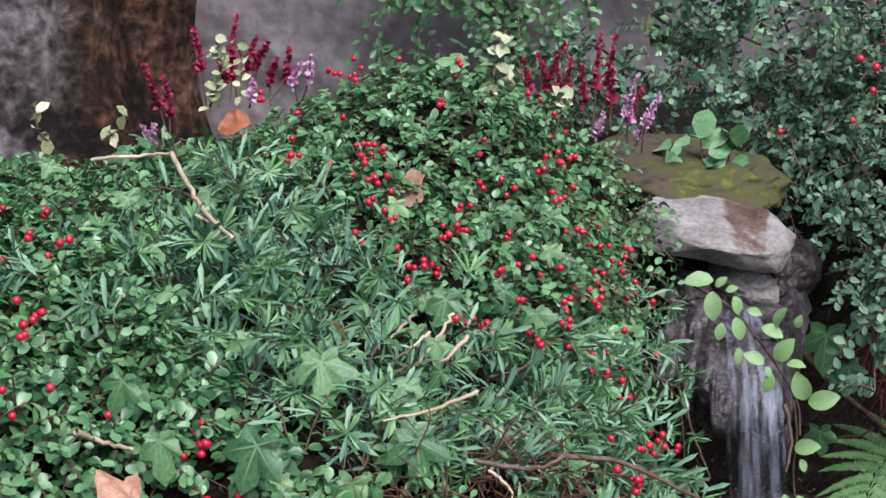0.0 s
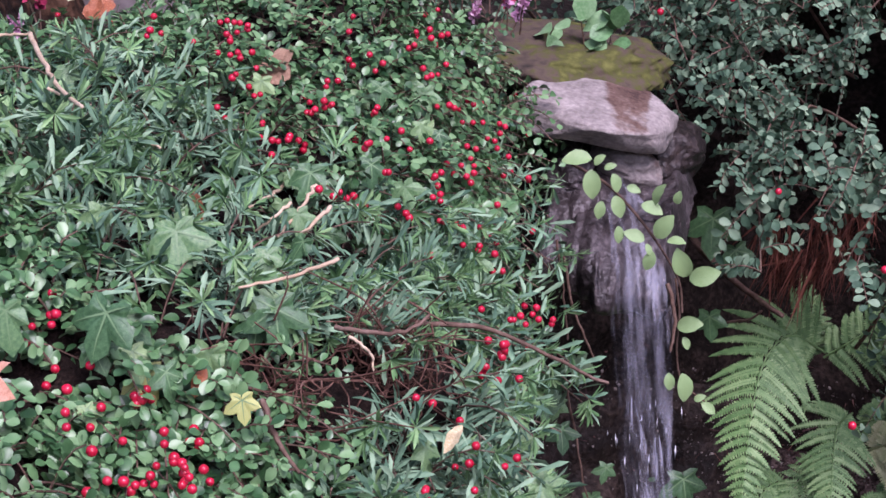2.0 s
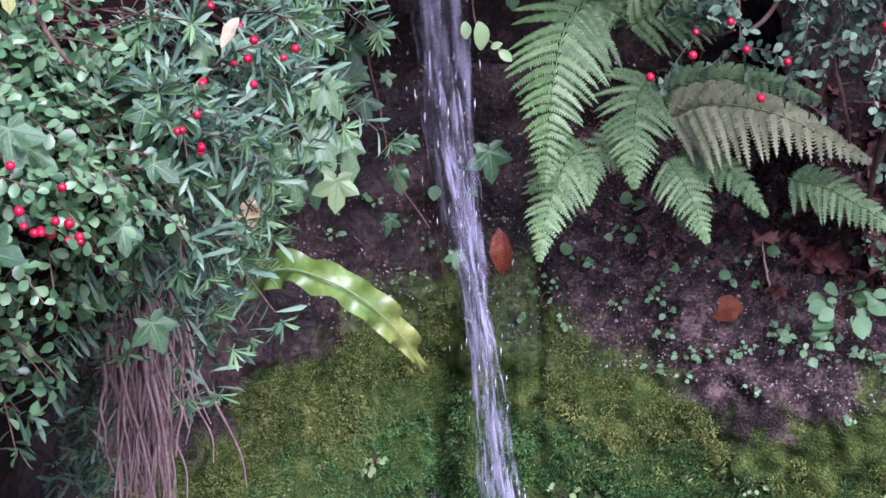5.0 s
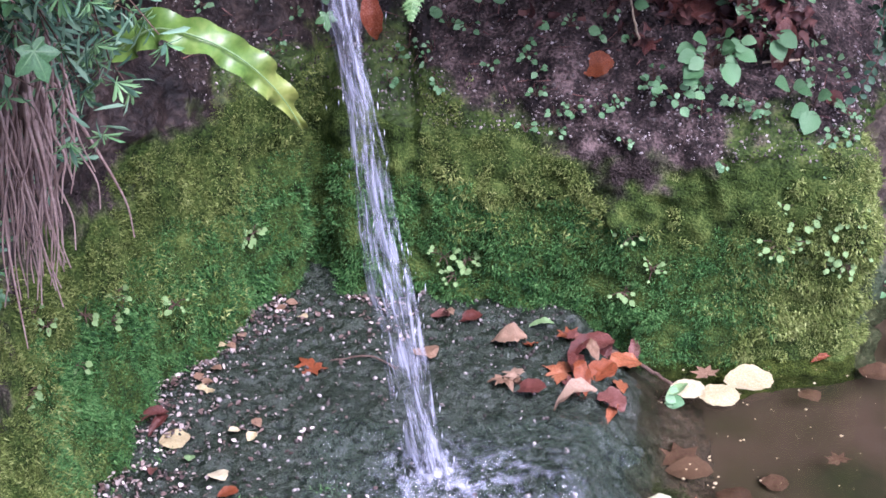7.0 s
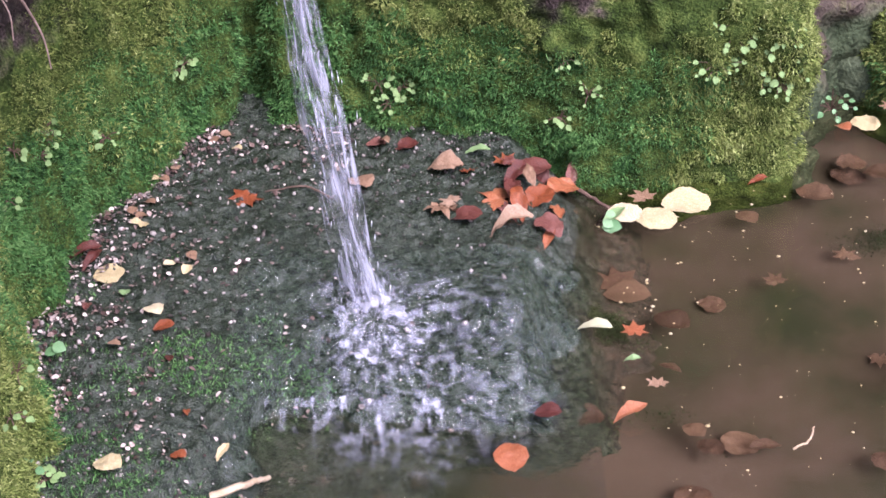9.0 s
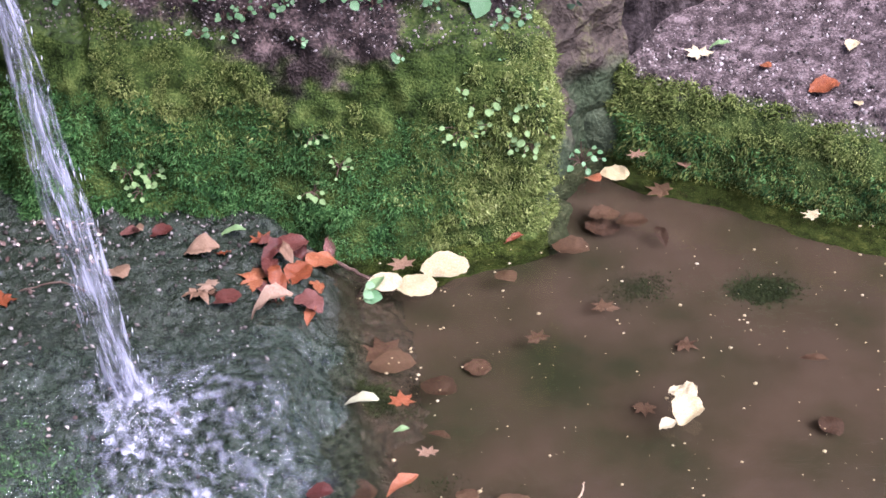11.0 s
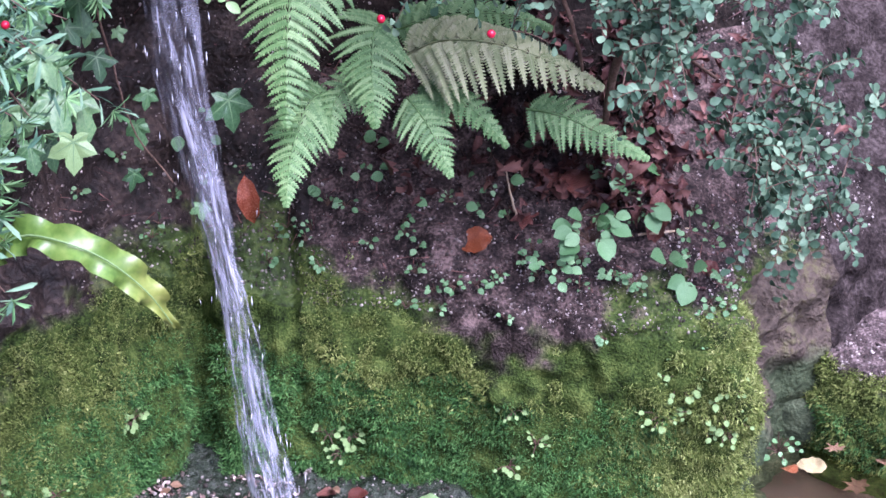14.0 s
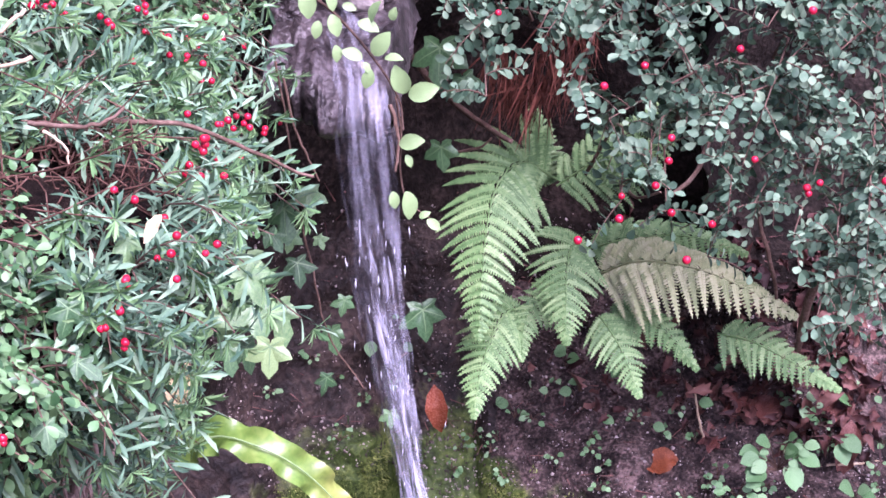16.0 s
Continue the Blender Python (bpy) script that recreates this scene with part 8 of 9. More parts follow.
fallen("maple", (-0.251, 2.306, 0.047), 0.06, 150, ORANGE, "rust-orange lobed leaf on the wet apron", 0.08, (0, 0), "leaves on the apron")
fallen("maple", (0.096, 2.290, 0.049), 0.075, 60, ORANGE, "bright orange lobed leaf at the edge of the apron", 0.12, (0, 0), "leaves on the apron")
fallen("oval", (0.046, 2.237, 0.054), 0.045, 80, RUSSET, "brown fallen leaf at the edge of the apron", 0.08, (0, 0), "leaves on the apron")
fallen("maple", (0.012, 2.255, 0.058), 0.06, 200, TAN, "pinkish-tan curled leaf at the edge of the apron", 0.15, (0, 0), "leaves on the apron")
fallen("oval", (0.147, 2.298, 0.046), 0.05, 150, ORANGE, "orange fallen leaf at the edge of the apron", 0.12, (0, 0), "leaves on the apron")
fallen("narrow", (0.170, 2.285, 0.027), 0.05, 10, ORANGE, "curled orange leaf at the edge of the apron", 0.15, (0, 0), "leaves on the apron")
fallen("narrow", (0.105, 2.207, 0.051), 0.065, 110, TAN, "curled pinkish leaf at the edge of the apron", 0.15, (0, 0), "leaves on the apron")
fallen("oval", (0.138, 2.370, 0.042), 0.06, 100, RUSSET, "dark red-brown leaf under the moss wall", 0.1, (0, 0), "leaves on the apron")
fallen("narrow", (0.064, 2.415, 0.047), 0.04, 70, LEAF_BRIGHT, "narrow green leaf under the moss wall", 0.08, (0, 0), "leaves on the apron")
fallen("maple", (0.103, 2.386, 0.053), 0.045, 10, ORANGE, "small orange lobed leaf under the moss wall", 0.08, (0, 0), "leaves on the apron")
fallen("narrow", (0.197, 2.414, 0.015), 0.04, 0, RUSSET, "red-brown leaf leaning on the moss wall", 0.1, (60, 0), "leaves on the apron")
fallen("oval", (-0.080, 2.441, 0.049), 0.03, 80, RUSSET, "red-brown leaf under the moss wall", 0.08, (0, 0), "leaves on the apron")
fallen("oval", (-0.036, 2.430, 0.051), 0.035, 100, RUSSET, "red-brown leaf under the moss wall", 0.08, (0, 0), "leaves on the apron")
fallen("narrow", (-0.068, 2.435, 0.055), 0.03, 30, TAN, "tan leaf under the moss wall", 0.08, (0, 0), "leaves on the apron")
fallen("oval", (-0.097, 2.328, 0.051), 0.045, 20, TAN, "pale wet leaf behind the fall", 0.08, (0, 0), "leaves on the apron")
fallen("narrow", (0.155, 2.209, 0.036), 0.035, 160, ORANGE, "small orange leaf at the edge of the apron", 0.08, (0, 0), "leaves on the apron")
fallen("narrow", (-0.432, 2.043, 0.048), 0.03, 0, RUSSET, "small red-brown leaf on the wet apron", 0.08, (0, 0), "leaves on the apron")
fallen("narrow", (-0.387, 1.954, 0.055), 0.025, 60, TAN, "small tan leaf on the wet apron", 0.08, (0, 0), "leaves on the apron")
fallen("oval", (-0.391, 2.084, 0.044), 0.018, 0, LEAF_BRIGHT, "small green leaf on the wet apron", 0.08, (0, 0), "leaves on the apron")
fallen("narrow", (-0.437, 2.135, 0.053), 0.04, 140, RUSSET, "dark red leaf against the mossy wall", 0.08, (0, 0), "leaves on the apron")
fallen("narrow", (-0.449, 2.143, 0.056), 0.05, 100, RUSSET, "dark red leaf against the mossy wall", 0.08, (0, 0), "leaves on the apron")
fallen("narrow", (-0.317, 1.933, 0.049), 0.025, 10, RUSSET, "small red-brown leaf on the wet apron", 0.08, (0, 0), "leaves on the apron")
fallen("narrow", (-0.284, 1.821, 0.055), 0.02, 10, ORANGE, "small orange leaf on the wet apron", 0.08, (0, 0), "leaves on the apron")
fallen("narrow", (-0.237, 1.757, 0.048), 0.026, 150, CREAM, "small pale leaf on the wet apron", 0.08, (0, 0), "leaves on the apron")
fallen("oval", (-0.364, 1.729, 0.053), 0.04, 60, CREAM, "pale yellow-green leaf on the mossy apron", 0.08, (0, 0), "leaves on the apron")
fallen("oval", (-0.286, 1.746, 0.055), 0.022, 60, ORANGE, "small orange leaf on the wet apron", 0.08, (0, 0), "leaves on the apron")
fallen("oval", (-0.388, 2.243, 0.057), 0.018, 310, TAN, "small pale scrap of leaf on the apron", 0.1, (0, 0), "leaves on the apron")
fallen("oval", (-0.402, 2.260, 0.055), 0.018, 205, TAN, "small pale scrap of leaf on the apron", 0.1, (0, 0), "leaves on the apron")
fallen("oval", (-0.381, 2.280, 0.055), 0.018, 55, TAN, "small pale scrap of leaf on the apron", 0.1, (0, 0), "leaves on the apron")
fallen("oval", (-0.394, 2.231, 0.056), 0.018, 240, CREAM, "small pale scrap of leaf on the apron", 0.1, (0, 0), "leaves on the apron")
fallen("oval", (-0.370, 2.350, 0.048), 0.018, 230, TAN, "small pale scrap of leaf on the apron", 0.1, (0, 0), "leaves on the apron")
fallen("oval", (-0.357, 2.376, 0.050), 0.018, 10, TAN, "small pale scrap of leaf on the apron", 0.1, (0, 0), "leaves on the apron")
fallen("oval", (-0.315, 2.121, 0.053), 0.018, 150, CREAM, "small pale scrap of leaf on the apron", 0.1, (0, 0), "leaves on the apron")
fallen("oval", (-0.312, 2.153, 0.053), 0.018, 220, TAN, "small pale scrap of leaf on the apron", 0.1, (0, 0), "leaves on the apron")
fallen("oval", (-0.340, 2.141, 0.048), 0.018, 300, CREAM, "small pale scrap of leaf on the apron", 0.1, (0, 0), "leaves on the apron")
fallen("oval", (-0.309, 2.446, 0.054), 0.018, 140, TAN, "small pale scrap of leaf on the apron", 0.1, (0, 0), "leaves on the apron")
fallen("oval", (-0.296, 2.473, 0.047), 0.018, 280, TAN, "small pale scrap of leaf on the apron", 0.1, (0, 0), "leaves on the apron")
fallen("oval", (-0.277, 2.434, 0.047), 0.018, 60, CREAM, "small pale scrap of leaf on the apron", 0.1, (0, 0), "leaves on the apron")
fallen("oval", (-0.384, 2.339, 0.055), 0.018, 90, CREAM, "small pale scrap of leaf on the apron", 0.1, (0, 0), "leaves on the apron")
fallen("oval", (-0.383, 2.228, 0.053), 0.018, 345, CREAM, "small pale scrap of leaf on the apron", 0.1, (0, 0), "leaves on the apron")
fallen("disc", (0.354, 2.355, 0.002), 0.07, 95, CREAM, "large cream-white leaf floating on the pool", 0.06, (0, 0), "leaves on the pool")
fallen("disc", (0.309, 2.315, 0.002), 0.058, 85, CREAM, "pale yellow leaf floating on the pool", 0.06, (0, 0), "leaves on the pool")
fallen("disc", (0.267, 2.332, 0.002), 0.05, 60, CREAM, "yellow leaf floating on the pool", 0.06, (0, 0), "leaves on the pool")
fallen("maple", (0.298, 2.370, 0.002), 0.05, 30, TAN, "tan leaf floating on the pool", 0.05, (0, 0), "leaves on the pool")
fallen("maple", (0.253, 2.194, -0.040), 0.09, 60, SUNKEN, "dark red leaf floating on the pool", 0.06, (0, 0), "leaves on the pool")
fallen("oval", (0.258, 2.165, -0.040), 0.065, 80, SUNKEN, "pale brown sunken leaf at the pool's edge", 0.03, (0, 0), "leaves on the pool")
fallen("oval", (0.312, 2.106, -0.040), 0.055, 50, SUNKEN, "pale brown leaf floating on the pool", 0.06, (0, 0), "leaves on the pool")
fallen("maple", (0.258, 2.053, 0.002), 0.045, 0, ORANGE, "orange leaf floating on the pool", 0.04, (0, 0), "leaves on the pool")
fallen("narrow", (0.205, 2.049, 0.002), 0.05, 70, LEAF_VARIEGATED, "pale green leaf floating on the pool", 0.05, (0, 0), "leaves on the pool")
fallen("oval", (0.092, 1.801, 0.003), 0.05, 10, ORANGE, "bright orange leaf in the running water", 0.08, (15, 0), "leaves on the pool")
fallen("oval", (0.137, 1.854, 0.027), 0.035, 80, RUSSET, "crimson leaf in the running water", 0.05, (0, 0), "leaves on the pool")
fallen("maple", (0.278, 1.943, 0.002), 0.035, 20, TAN, "small tan leaf floating on the pool", 0.08, (0, 0), "leaves on the pool")
fallen("oval", (0.317, 1.884, -0.040), 0.035, 40, SUNKEN, "small yellowish leaf floating on the pool", 0.08, (0, 0), "leaves on the pool")
fallen("narrow", (0.238, 1.877, 0.002), 0.045, 110, ORANGE, "curled orange leaf floating on the pool", 0.08, (0, 0), "leaves on the pool")
fallen("oval", (0.333, 1.851, -0.040), 0.04, 40, SUNKEN, "dull orange sunken leaf in the pool", 0.08, (0, 0), "leaves on the pool")
fallen("oval", (0.614, 2.012, 0.002), 0.045, 30, CREAM, "white curled leaf floating on the pool", 0.15, (0, 0), "leaves on the pool")
fallen("oval", (0.610, 1.970, 0.002), 0.05, 140, CREAM, "white curled leaf floating on the pool", 0.15, (0, 0), "leaves on the pool")
fallen("oval", (0.581, 1.953, 0.002), 0.025, 110, CREAM, "small white leaf floating on the pool", 0.1, (0, 0), "leaves on the pool")
fallen("narrow", (0.250, 1.991, 0.002), 0.022, 80, LEAF_BRIGHT, "small green leaf floating on the pool", 0.08, (0, 0), "leaves on the pool")
fallen("oval", (0.186, 1.901, -0.040), 0.05, 100, SUNKEN, "brown sunken leaf in the pool", 0.08, (0, 0), "leaves on the pool")
fallen("narrow", (0.250, 2.308, 0.002), 0.045, 130, LEAF_BRIGHT, "green leaf at the pool's edge", 0.08, (0, 0), "leaves on the pool")
fallen("disc", (0.644, 2.574, 0.002), 0.045, 70, CREAM, "yellow leaf floating in the inlet", 0.08, (0, 0), "leaves on the pool")
fallen("oval", (0.649, 2.468, -0.040), 0.05, 80, SUNKEN, "yellowish leaf floating by the inlet", 0.08, (0, 0), "leaves on the pool")
fallen("oval", (0.608, 2.558, 0.002), 0.03, 30, ORANGE, "orange leaf floating in the inlet", 0.08, (0, 0), "leaves on the pool")
fallen("maple", (0.679, 2.570, 0.033), 0.04, 30, TAN, "pinkish leaf against the terrace", 0.08, (0, 0), "leaves on the pool")
fallen("oval", (0.546, 2.413, -0.040), 0.06, 60, SUNKEN, "brown sunken leaf by the moss wall", 0.08, (0, 0), "leaves on the pool")
fallen("narrow", (0.462, 2.408, 0.002), 0.03, 100, ORANGE, "orange leaf under the moss wall", 0.08, (0, 0), "leaves on the pool")
fallen("oval", (0.441, 2.352, -0.040), 0.04, 30, SUNKEN, "brown sunken leaf in the pool", 0.08, (0, 0), "leaves on the pool")
fallen("oval", (0.744, 2.548, 0.022), 0.025, 0, TAN, "pink leaf at the foot of the terrace", 0.08, (0, 0), "leaves on the pool")
fallen("maple", (0.906, 2.409, 0.002), 0.04, 60, CREAM, "pale leaf floating by the terrace", 0.08, (0, 0), "leaves on the pool")
fallen("maple", (0.715, 2.550, -0.040), 0.06, 60, SUNKEN, "red-brown sunken leaf in the inlet", 0.08, (0, 0), "leaves on the pool")
fallen("maple", (0.611, 2.508, -0.040), 0.05, 120, SUNKEN, "red-brown sunken leaf in the inlet", 0.08, (0, 0), "leaves on the pool")
fallen("maple", (0.461, 2.198, -0.040), 0.045, 20, SUNKEN, "dark sunken leaf in the pool", 0.08, (0, 0), "leaves on the pool")
fallen("narrow", (0.814, 2.093, -0.040), 0.04, 60, SUNKEN, "brown sunken leaf in the pool", 0.08, (0, 0), "leaves on the pool")
fallen("maple", on_terrace(0.785, 2.645), 0.055, 10, CREAM, "pale pink fallen leaf on the gravel terrace", 0.08, (0, 0), "leaves on the terrace")
fallen("oval", on_terrace(0.943, 2.525), 0.05, 95, ORANGE, "orange fallen leaf on the gravel terrace", 0.08, (0, 0), "leaves on the terrace")
fallen("oval", on_terrace(0.874, 2.598), 0.022, 30, ORANGE, "small orange leaf on the gravel terrace", 0.08, (0, 0), "leaves on the terrace")
fallen("oval", on_terrace(1.002, 2.591), 0.028, 150, CREAM, "white scrap of leaf on the gravel terrace", 0.08, (0, 0), "leaves on the terrace")
fallen("narrow", on_terrace(1.095, 2.699), 0.045, 60, TAN, "tan fallen leaf on the gravel terrace", 0.08, (0, 0), "leaves on the terrace")
fallen("narrow", on_terrace(0.818, 2.654), 0.035, 80, LEAF_BRIGHT, "green leaf on the gravel terrace", 0.08, (0, 0), "leaves on the terrace")
fallen("oval", on_terrace(0.978, 2.474), 0.018, 0, CREAM, "small pale leaf on the gravel terrace", 0.08, (0, 0), "leaves on the terrace")
fallen("narrow", (-0.173, 2.500, 0.488), 0.070, 188, RED_WET, "wet orange-red leaf hanging on the soil bank", 0.08, (72, 0), "leaves on the soil")
fallen("oval", (0.136, 2.570, 0.382), 0.05, 100, ORANGE, "orange-brown leaf on dark soil", 0.12, (35, 0), "leaves on the soil")
fallen("maple", (0.211, 2.574, 0.420), 0.06, 60, RUSSET, "red-brown curled leaf on dark soil", 0.15, (35, 0), "leaves on the soil")
fallen("oval", (0.280, 2.606, 0.452), 0.06, 20, RUSSET, "red-brown leaf under the fern", 0.15, (35, 0), "leaves on the soil")
fallen("maple", (0.327, 2.596, 0.448), 0.07, 100, RUSSET, "red-brown leaf under the fern", 0.15, (35, 0), "leaves on the soil")
fallen("maple", (0.241, 2.625, 0.461), 0.06, 140, RUSSET, "red-brown leaf under the fern", 0.15, (35, 0), "leaves on the soil")
fallen("oval", (0.374, 2.596, 0.466), 0.06, 200, RUSSET, "red-brown leaf under the fern", 0.15, (35, 0), "leaves on the soil")
fallen("narrow", (0.388, 2.554, 0.423), 0.08, 170, RUSSET, "red-brown leaf on the soil bank", 0.15, (55, 0), "leaves on the soil")
fallen("narrow", (-0.438, 2.092, 0.681), 0.07, 160, CREAM, "pale curled leaf hanging under the shrubs", 0.15, (60, 0), "leaves on the soil")
fallen("oval", (0.459, 2.505, 0.369), 0.03, 60, RUSSET, "pinkish leaf on the soil bank", 0.1, (40, 0), "leaves on the soil")
fallen("maple", (-0.470, 0.955, 1.318), 0.080, 150, BIG_TAN, "large tan-orange leaf caught in the shrubs", 0.10, (55, 0), "leaves in the shrubs")
fallen("oval", (-0.512, 1.677, 1.327), 0.04, 60, TAN, "pale brown leaf caught in the shrubs", 0.12, (45, 0), "leaves in the shrubs")
fallen("oval", (-0.718, 1.800, 1.352), 0.035, 100, ORANGE, "orange leaf caught in the shrubs", 0.12, (45, 0), "leaves in the shrubs")
fallen("oval", (-0.518, 1.726, 1.332), 0.025, 20, TAN, "pale brown leaf caught in the shrubs", 0.12, (45, 0), "leaves in the shrubs")
fallen("narrow", (-0.415, 1.167, 1.236), 0.022, 160, ORANGE, "small yellow leaf caught in the shrubs", 0.1, (50, 0), "leaves in the shrubs")
fallen("narrow", (-0.263, 1.231, 1.188), 0.022, 150, CREAM, "pale yellow leaf caught in the shrubs", 0.1, (50, 0), "leaves in the shrubs")
fallen("narrow", (-0.466, 1.324, 1.307), 0.022, 200, ORANGE, "small yellow leaf caught in the shrubs", 0.1, (50, 0), "leaves in the shrubs")
stem([(0.153, 2.398, 0.026), (0.203, 2.382, 0.011), (0.246, 2.343, 0.004)], 0.004, "reddish-brown twig across the edge of the apron", TWIG, "twig", "twig")
stem([(-0.134, 2.289, 0.055), (-0.173, 2.315, 0.059), (-0.228, 2.310, 0.054)], 0.0016, "thin stalk lying on the wet apron", TWIG, "twig", "twig")
stem([(-0.244, 1.683, 0.051), (-0.215, 1.692, 0.056), (-0.188, 1.770, 0.004)], 0.005, "pale broken stick at the edge of the apron", DRY, "stick", "stick")
stem([(0.194, 2.572, 0.423), (0.185, 2.598, 0.455), (0.180, 2.622, 0.479)], 0.002, "thin pale upright stick in the soil", DRY, "stick", "stick")
stem([(0.363, 2.539, 0.408), (0.401, 2.534, 0.414), (0.446, 2.596, 0.391)], 0.002, "thin pale stick lying on the soil", DRY, "stick", "stick")
stem([(0.426, 1.820, 0.002), (0.447, 1.837, 0.002), (0.457, 1.861, 0.002)], 0.0016, "small pale twig floating on the pool", DRY, "twig", "twig")

for k in range(12):
    x, y = RNG.uniform(-0.02, 0.19), RNG.uniform(2.22, 2.42)
    fallen(("oval", "maple", "narrow")[k % 3], (x, y, apron_height(x, y) + 0.004), RNG.uniform(0.03, 0.055), RNG.uniform(0, 360), (RUSSET, ORANGE, TAN, RUSSET)[k % 4], "damp brown or orange leaf among others at the apron's edge", 0.14, (RNG.uniform(-15, 15), 0), "leaves on the apron")

for k in range(14):
    x, y = (RNG.uniform(0.24, 0.45), RNG.uniform(1.75, 2.25)) if k % 2 else (RNG.uniform(0.4, 0.95), RNG.uniform(1.6, 2.42))
    if k > 10:
        x, y = RNG.uniform(0.55, 0.72), RNG.uniform(2.42, 2.52)
    fallen(("oval", "disc", "maple", "narrow")[k % 4], (x, y, RNG.uniform(-0.075, -0.045)), RNG.uniform(0.03, 0.055), RNG.uniform(0, 360), SUNKEN, "murky brown leaf sunken in the pool", 0.12, (RNG.uniform(-15, 15), 0), "sunken leaves")

scraps = Batch()
q = np.stack([r.uniform(-0.56, -0.12, 13000), r.uniform(1.4, 2.5, 13000)], 1)
q = q[r.random(13000) < 0.9 * np.exp(-np.array([min(np.hypot(*(BASE[100:250] - a).T)) for a in q]) / 0.085) * np.array([fbm((a[0] * 9, a[1] * 9, 6)) > -0.08 for a in q]) + 0.02][:1900]
k = len(q)
scraps.add(LEAF_KINDS["oval"], np.array([(x, y, apron_height(x, y) + 0.005) for x, y in q]), frames(r.normal(0, 1, (k, 3)) * np.array([1, 1, 0.25]), np.array([[0, 0, 1.0]]) + r.normal(0, 0.35, (k, 3))), r.uniform(0.003, 0.0095, k), r.uniform(0.45, 1.0, k))
tagged(scraps.build("leaf_scraps", material("leaf_scrap", [(0.2, (0.05, 0.026, 0.022)), (0.5, (0.22, 0.15, 0.125)), (0.8, (0.66, 0.56, 0.50))], 60, 0.5, 0.2, 4, 0.3, island=0.35)), "pale pinkish scraps of leaf along the wall's foot", "leaf scraps", kind="stuff")

# heap of old leaves under the fern
litter = Batch()
OLD_LEAF = leaf_shape([(0, 0), (0.1, 0.14), (0.25, 0.30), (0.42, 0.24), (0.6, 0.34), (0.8, 0.18), (1, 0)], 1.3, 0.7, 0.10)
r = np.random.default_rng(14)
for cx, cy, k, s in ((251, 2.64, 130, 0.07), (331, 2.63, 150, 0.07), (215, 2.60, 50, 0.05), (90, 2.72, 60, 0.09), (401, 2.66, 120, 0.07), (471, 2.72, 120, 0.09), (555, 2.78, 90, 0.09)):
    p, n = surface_samples(WALL_GRID, 900, (185, 330), (0.50, 0.70), int(cx))
    near = np.argsort(np.hypot(p[:, 0] - cx / 1000, (p[:, 1] - cy)) + r.normal(0, s * 0.5, len(p)))[:k]
    p = p[near] + np.stack([r.normal(0, 0.01, k), r.uniform(-0.03, 0, k), r.uniform(0, 0.03, k)], 1)
    litter.add(OLD_LEAF if cx % 20 else LEAF_KINDS["narrow"], p, frames(r.normal(0, 1, (k, 3)), np.array([[0, -0.6, 0.7]]) + r.normal(0, 0.7, (k, 3))), r.uniform(0.012, 0.030, k))
tagged(litter.build("leaf_litter", LITTER), "heap of red-brown old leaves under the fern", "leaf litter", kind="stuff")

# needles and bits of twig strewn on soil
bits = Batch()
p, n = surface_samples(WALL_GRID, 900, (180, 320), (0.42, 0.70), 21)
k = len(p)
bits.add(BLADE, p + np.array([0, -0.002, 0.003]), frames(r.normal(0, 1, (k, 3)) * np.array([1, 0.6, 0.5]), np.array([[0, -0.7, 0.7]]) + 0 * p), r.uniform(0.01, 0.04, k), r.uniform(0.2, 0.5, k))
tagged(bits.build("twig_bits", LITTER), "scattered needles and broken twigs on the soil", "twigs", kind="stuff")

# dead brown sprays and bare branches under the bank shrub
dead = Batch()
for c in ((-0.042, 2.418, 0.993), (-0.019, 2.373, 0.977), (-0.054, 2.405, 0.945), (-0.007, 2.403, 1.012), (-0.109, 2.508, 0.952), (-0.093, 2.499, 0.917)):
    k = 55
    way = np.array([[-0.15, -0.1, -1.0]]) + r.normal(0, 0.28, (k, 3))
    dead.add(BLADE, np.array(c) + r.normal(0, 0.012, (k, 3)) + np.array([0.01, 0, 0.03]), frames(way, r.normal(0, 1, (k, 3))), r.uniform(0.04, 0.08, k), np.full(k, 0.28))
tagged(dead.build("dead_spray", material("dead_needle", [(0.3, (0.055, 0.017, 0.011)), (0.7, (0.19, 0.068, 0.045))], 40, 0.8, 0.2, 4, 0.2, island=0.2)), "hanging rust-brown dead needle sprays", "dead foliage", kind="stuff")
stem([(-0.251, 2.608, 0.983), (-0.168, 2.518, 0.925), (-0.120, 2.454, 0.910), (-0.077, 2.392, 0.904)], 0.0055, "bare brown branch under the bank shrub", TWIG, "branch", "branch", "bare branches")
stem([(-0.171, 2.473, 0.846), (-0.148, 2.460, 0.866), (-0.118, 2.435, 0.882), (-0.103, 2.420, 0.899)], 0.0022, "thin bare branch on the dark bank", TWIG, "branch", "branch", "bare branches")
stem([(0.195, 2.406, 0.967), (0.163, 2.335, 0.930), (0.147, 2.304, 0.896), (0.120, 2.279, 0.879)], 0.0045, "grey bare branch of the bank shrub", TWIG, "branch", "branch", "bare branches")
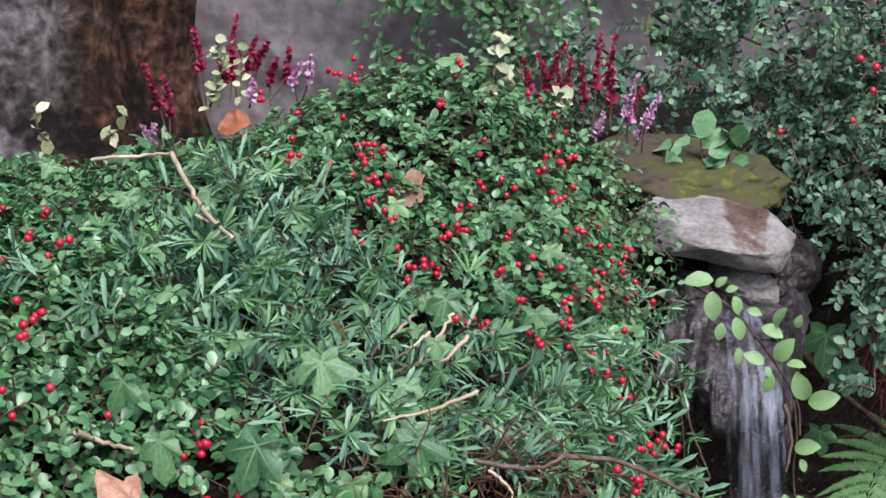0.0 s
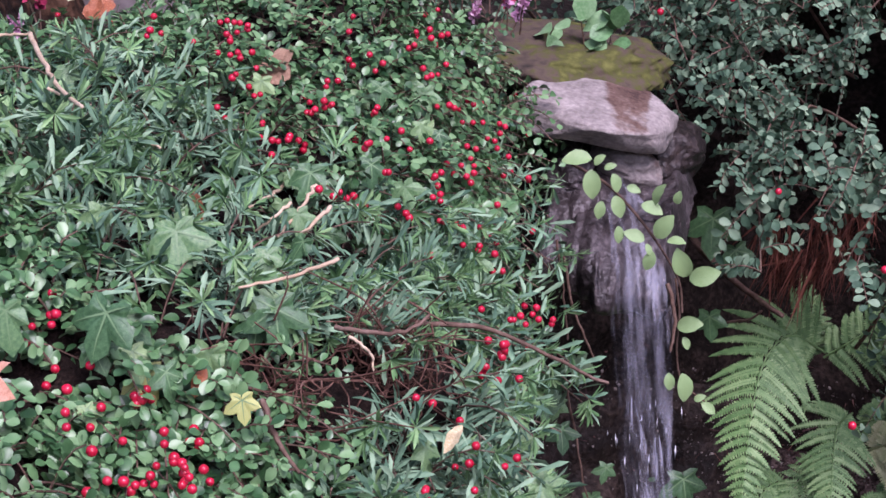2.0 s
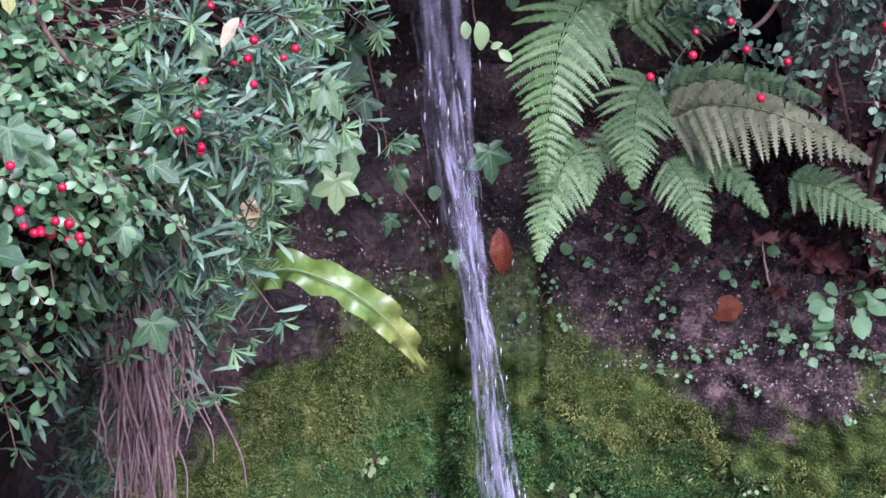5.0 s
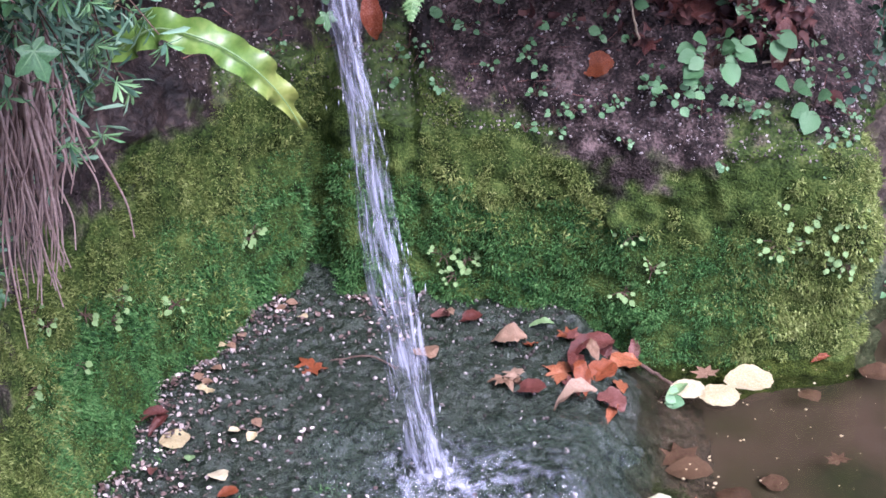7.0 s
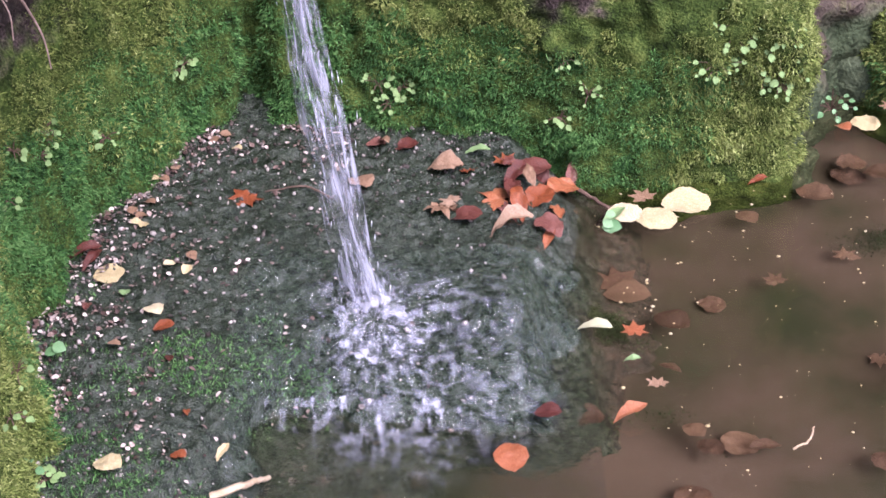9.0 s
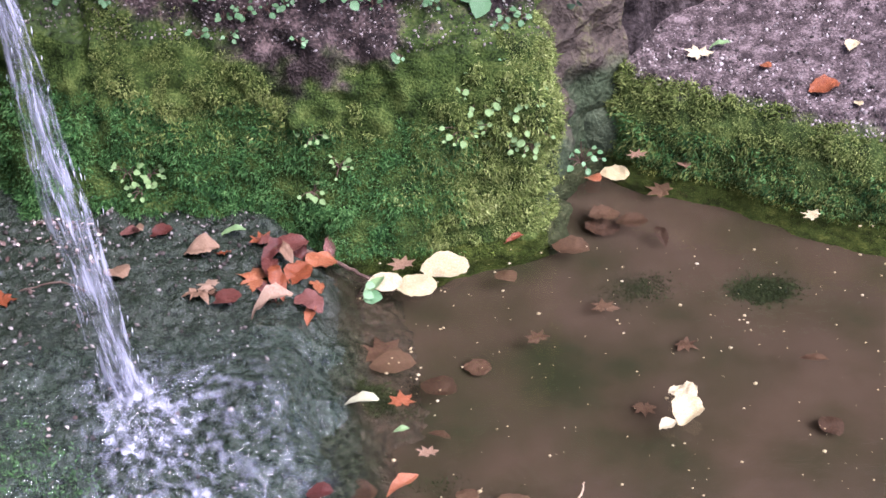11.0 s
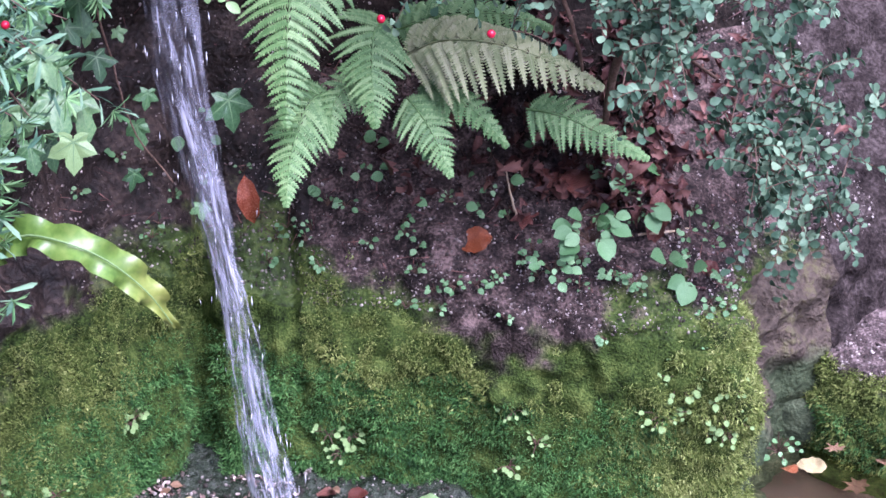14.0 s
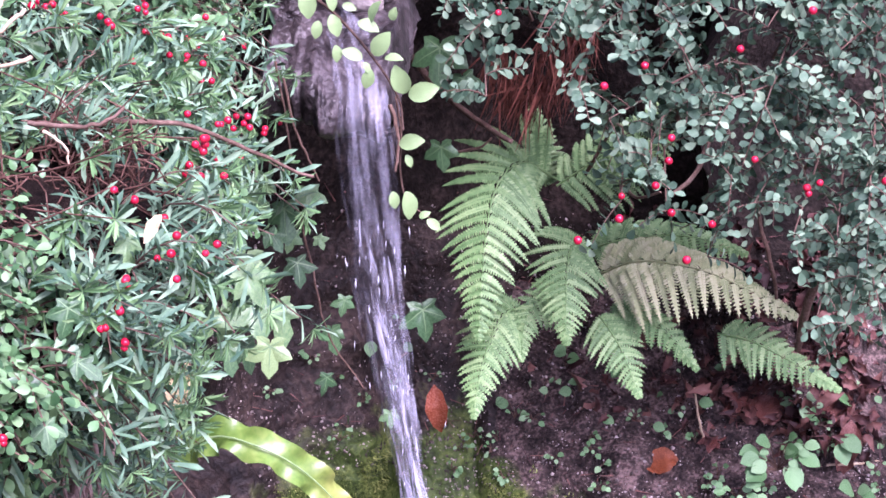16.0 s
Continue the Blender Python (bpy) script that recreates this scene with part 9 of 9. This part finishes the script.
stem([(0.336, 2.356, 0.850), (0.315, 2.338, 0.790), (0.299, 2.364, 0.712), (0.296, 2.408, 0.632)], 0.0075, "upright brown stem at the foot of the shrub", TWIG, "branch", "branch", "bare branches")
stem([(0.224, 2.368, 0.849), (0.250, 2.357, 0.765), (0.268, 2.390, 0.685)], 0.0035, "upright brown stem at the foot of the shrub", TWIG, "branch", "branch", "bare branches")
stem([(0.061, 2.378, 0.855), (0.080, 2.278, 0.874), (0.105, 2.242, 0.894)], 0.0025, "grey bare branch of the bank shrub", TWIG, "branch", "branch", "bare branches")
stem([(-0.334, 2.325, 0.825), (-0.316, 2.303, 0.760), (-0.295, 2.293, 0.676), (-0.250, 2.289, 0.606)], 0.0016, "thin trailing stem on the soil bank", TWIG, "stem", "stem", "trailing stems")
stem([(-0.288, 1.934, 1.102), (-0.278, 1.940, 1.048), (-0.256, 1.955, 0.988)], 0.0016, "thin trailing stem beside the fall", TWIG, "stem", "stem", "trailing stems")
stem([(-0.296, 1.937, 1.118), (-0.288, 1.942, 1.059), (-0.284, 1.957, 1.006)], 0.0014, "thin trailing stem beside the fall", TWIG, "stem", "stem", "trailing stems")
stem([(-0.191, 2.035, 1.049), (-0.181, 2.026, 1.016), (-0.183, 2.014, 0.982)], 0.0026, "reddish hanging stem behind the fall", TWIG, "stem", "stem", "trailing stems")

# roots that hang out of the bank under the near shrubs
roots = thing("roots", "tangle of thin pale hanging roots under the shrubs", "roots")
r = np.random.default_rng(44)
for k in range(95):
    b = Batch()
    x0, y0 = r.uniform(80, 205), r.uniform(300, 380)
    s = np.array((-0.361, 1.406, 0.871)) + np.array([(x0 - 140) / 3560 * 1.4 - 0.028, r.normal(0.03, 0.03), r.normal(0.01, 0.03)])
    ln = r.uniform(0.09, 0.21)
    drift = r.normal(0, 0.016, 2)
    pts = [s + np.array([0.006 * math.sin(q * 4 + k) + drift[0] * q + r.normal(0, 0.0022), drift[1] * q + r.normal(0, 0.0022), -ln * q]) for q in np.linspace(0, 1, 6)]
    b.tube(spline(pts, 18), r.uniform(0.0009, 0.0024), 0.0006, 5)
    b.build("root", ROOT, roots)
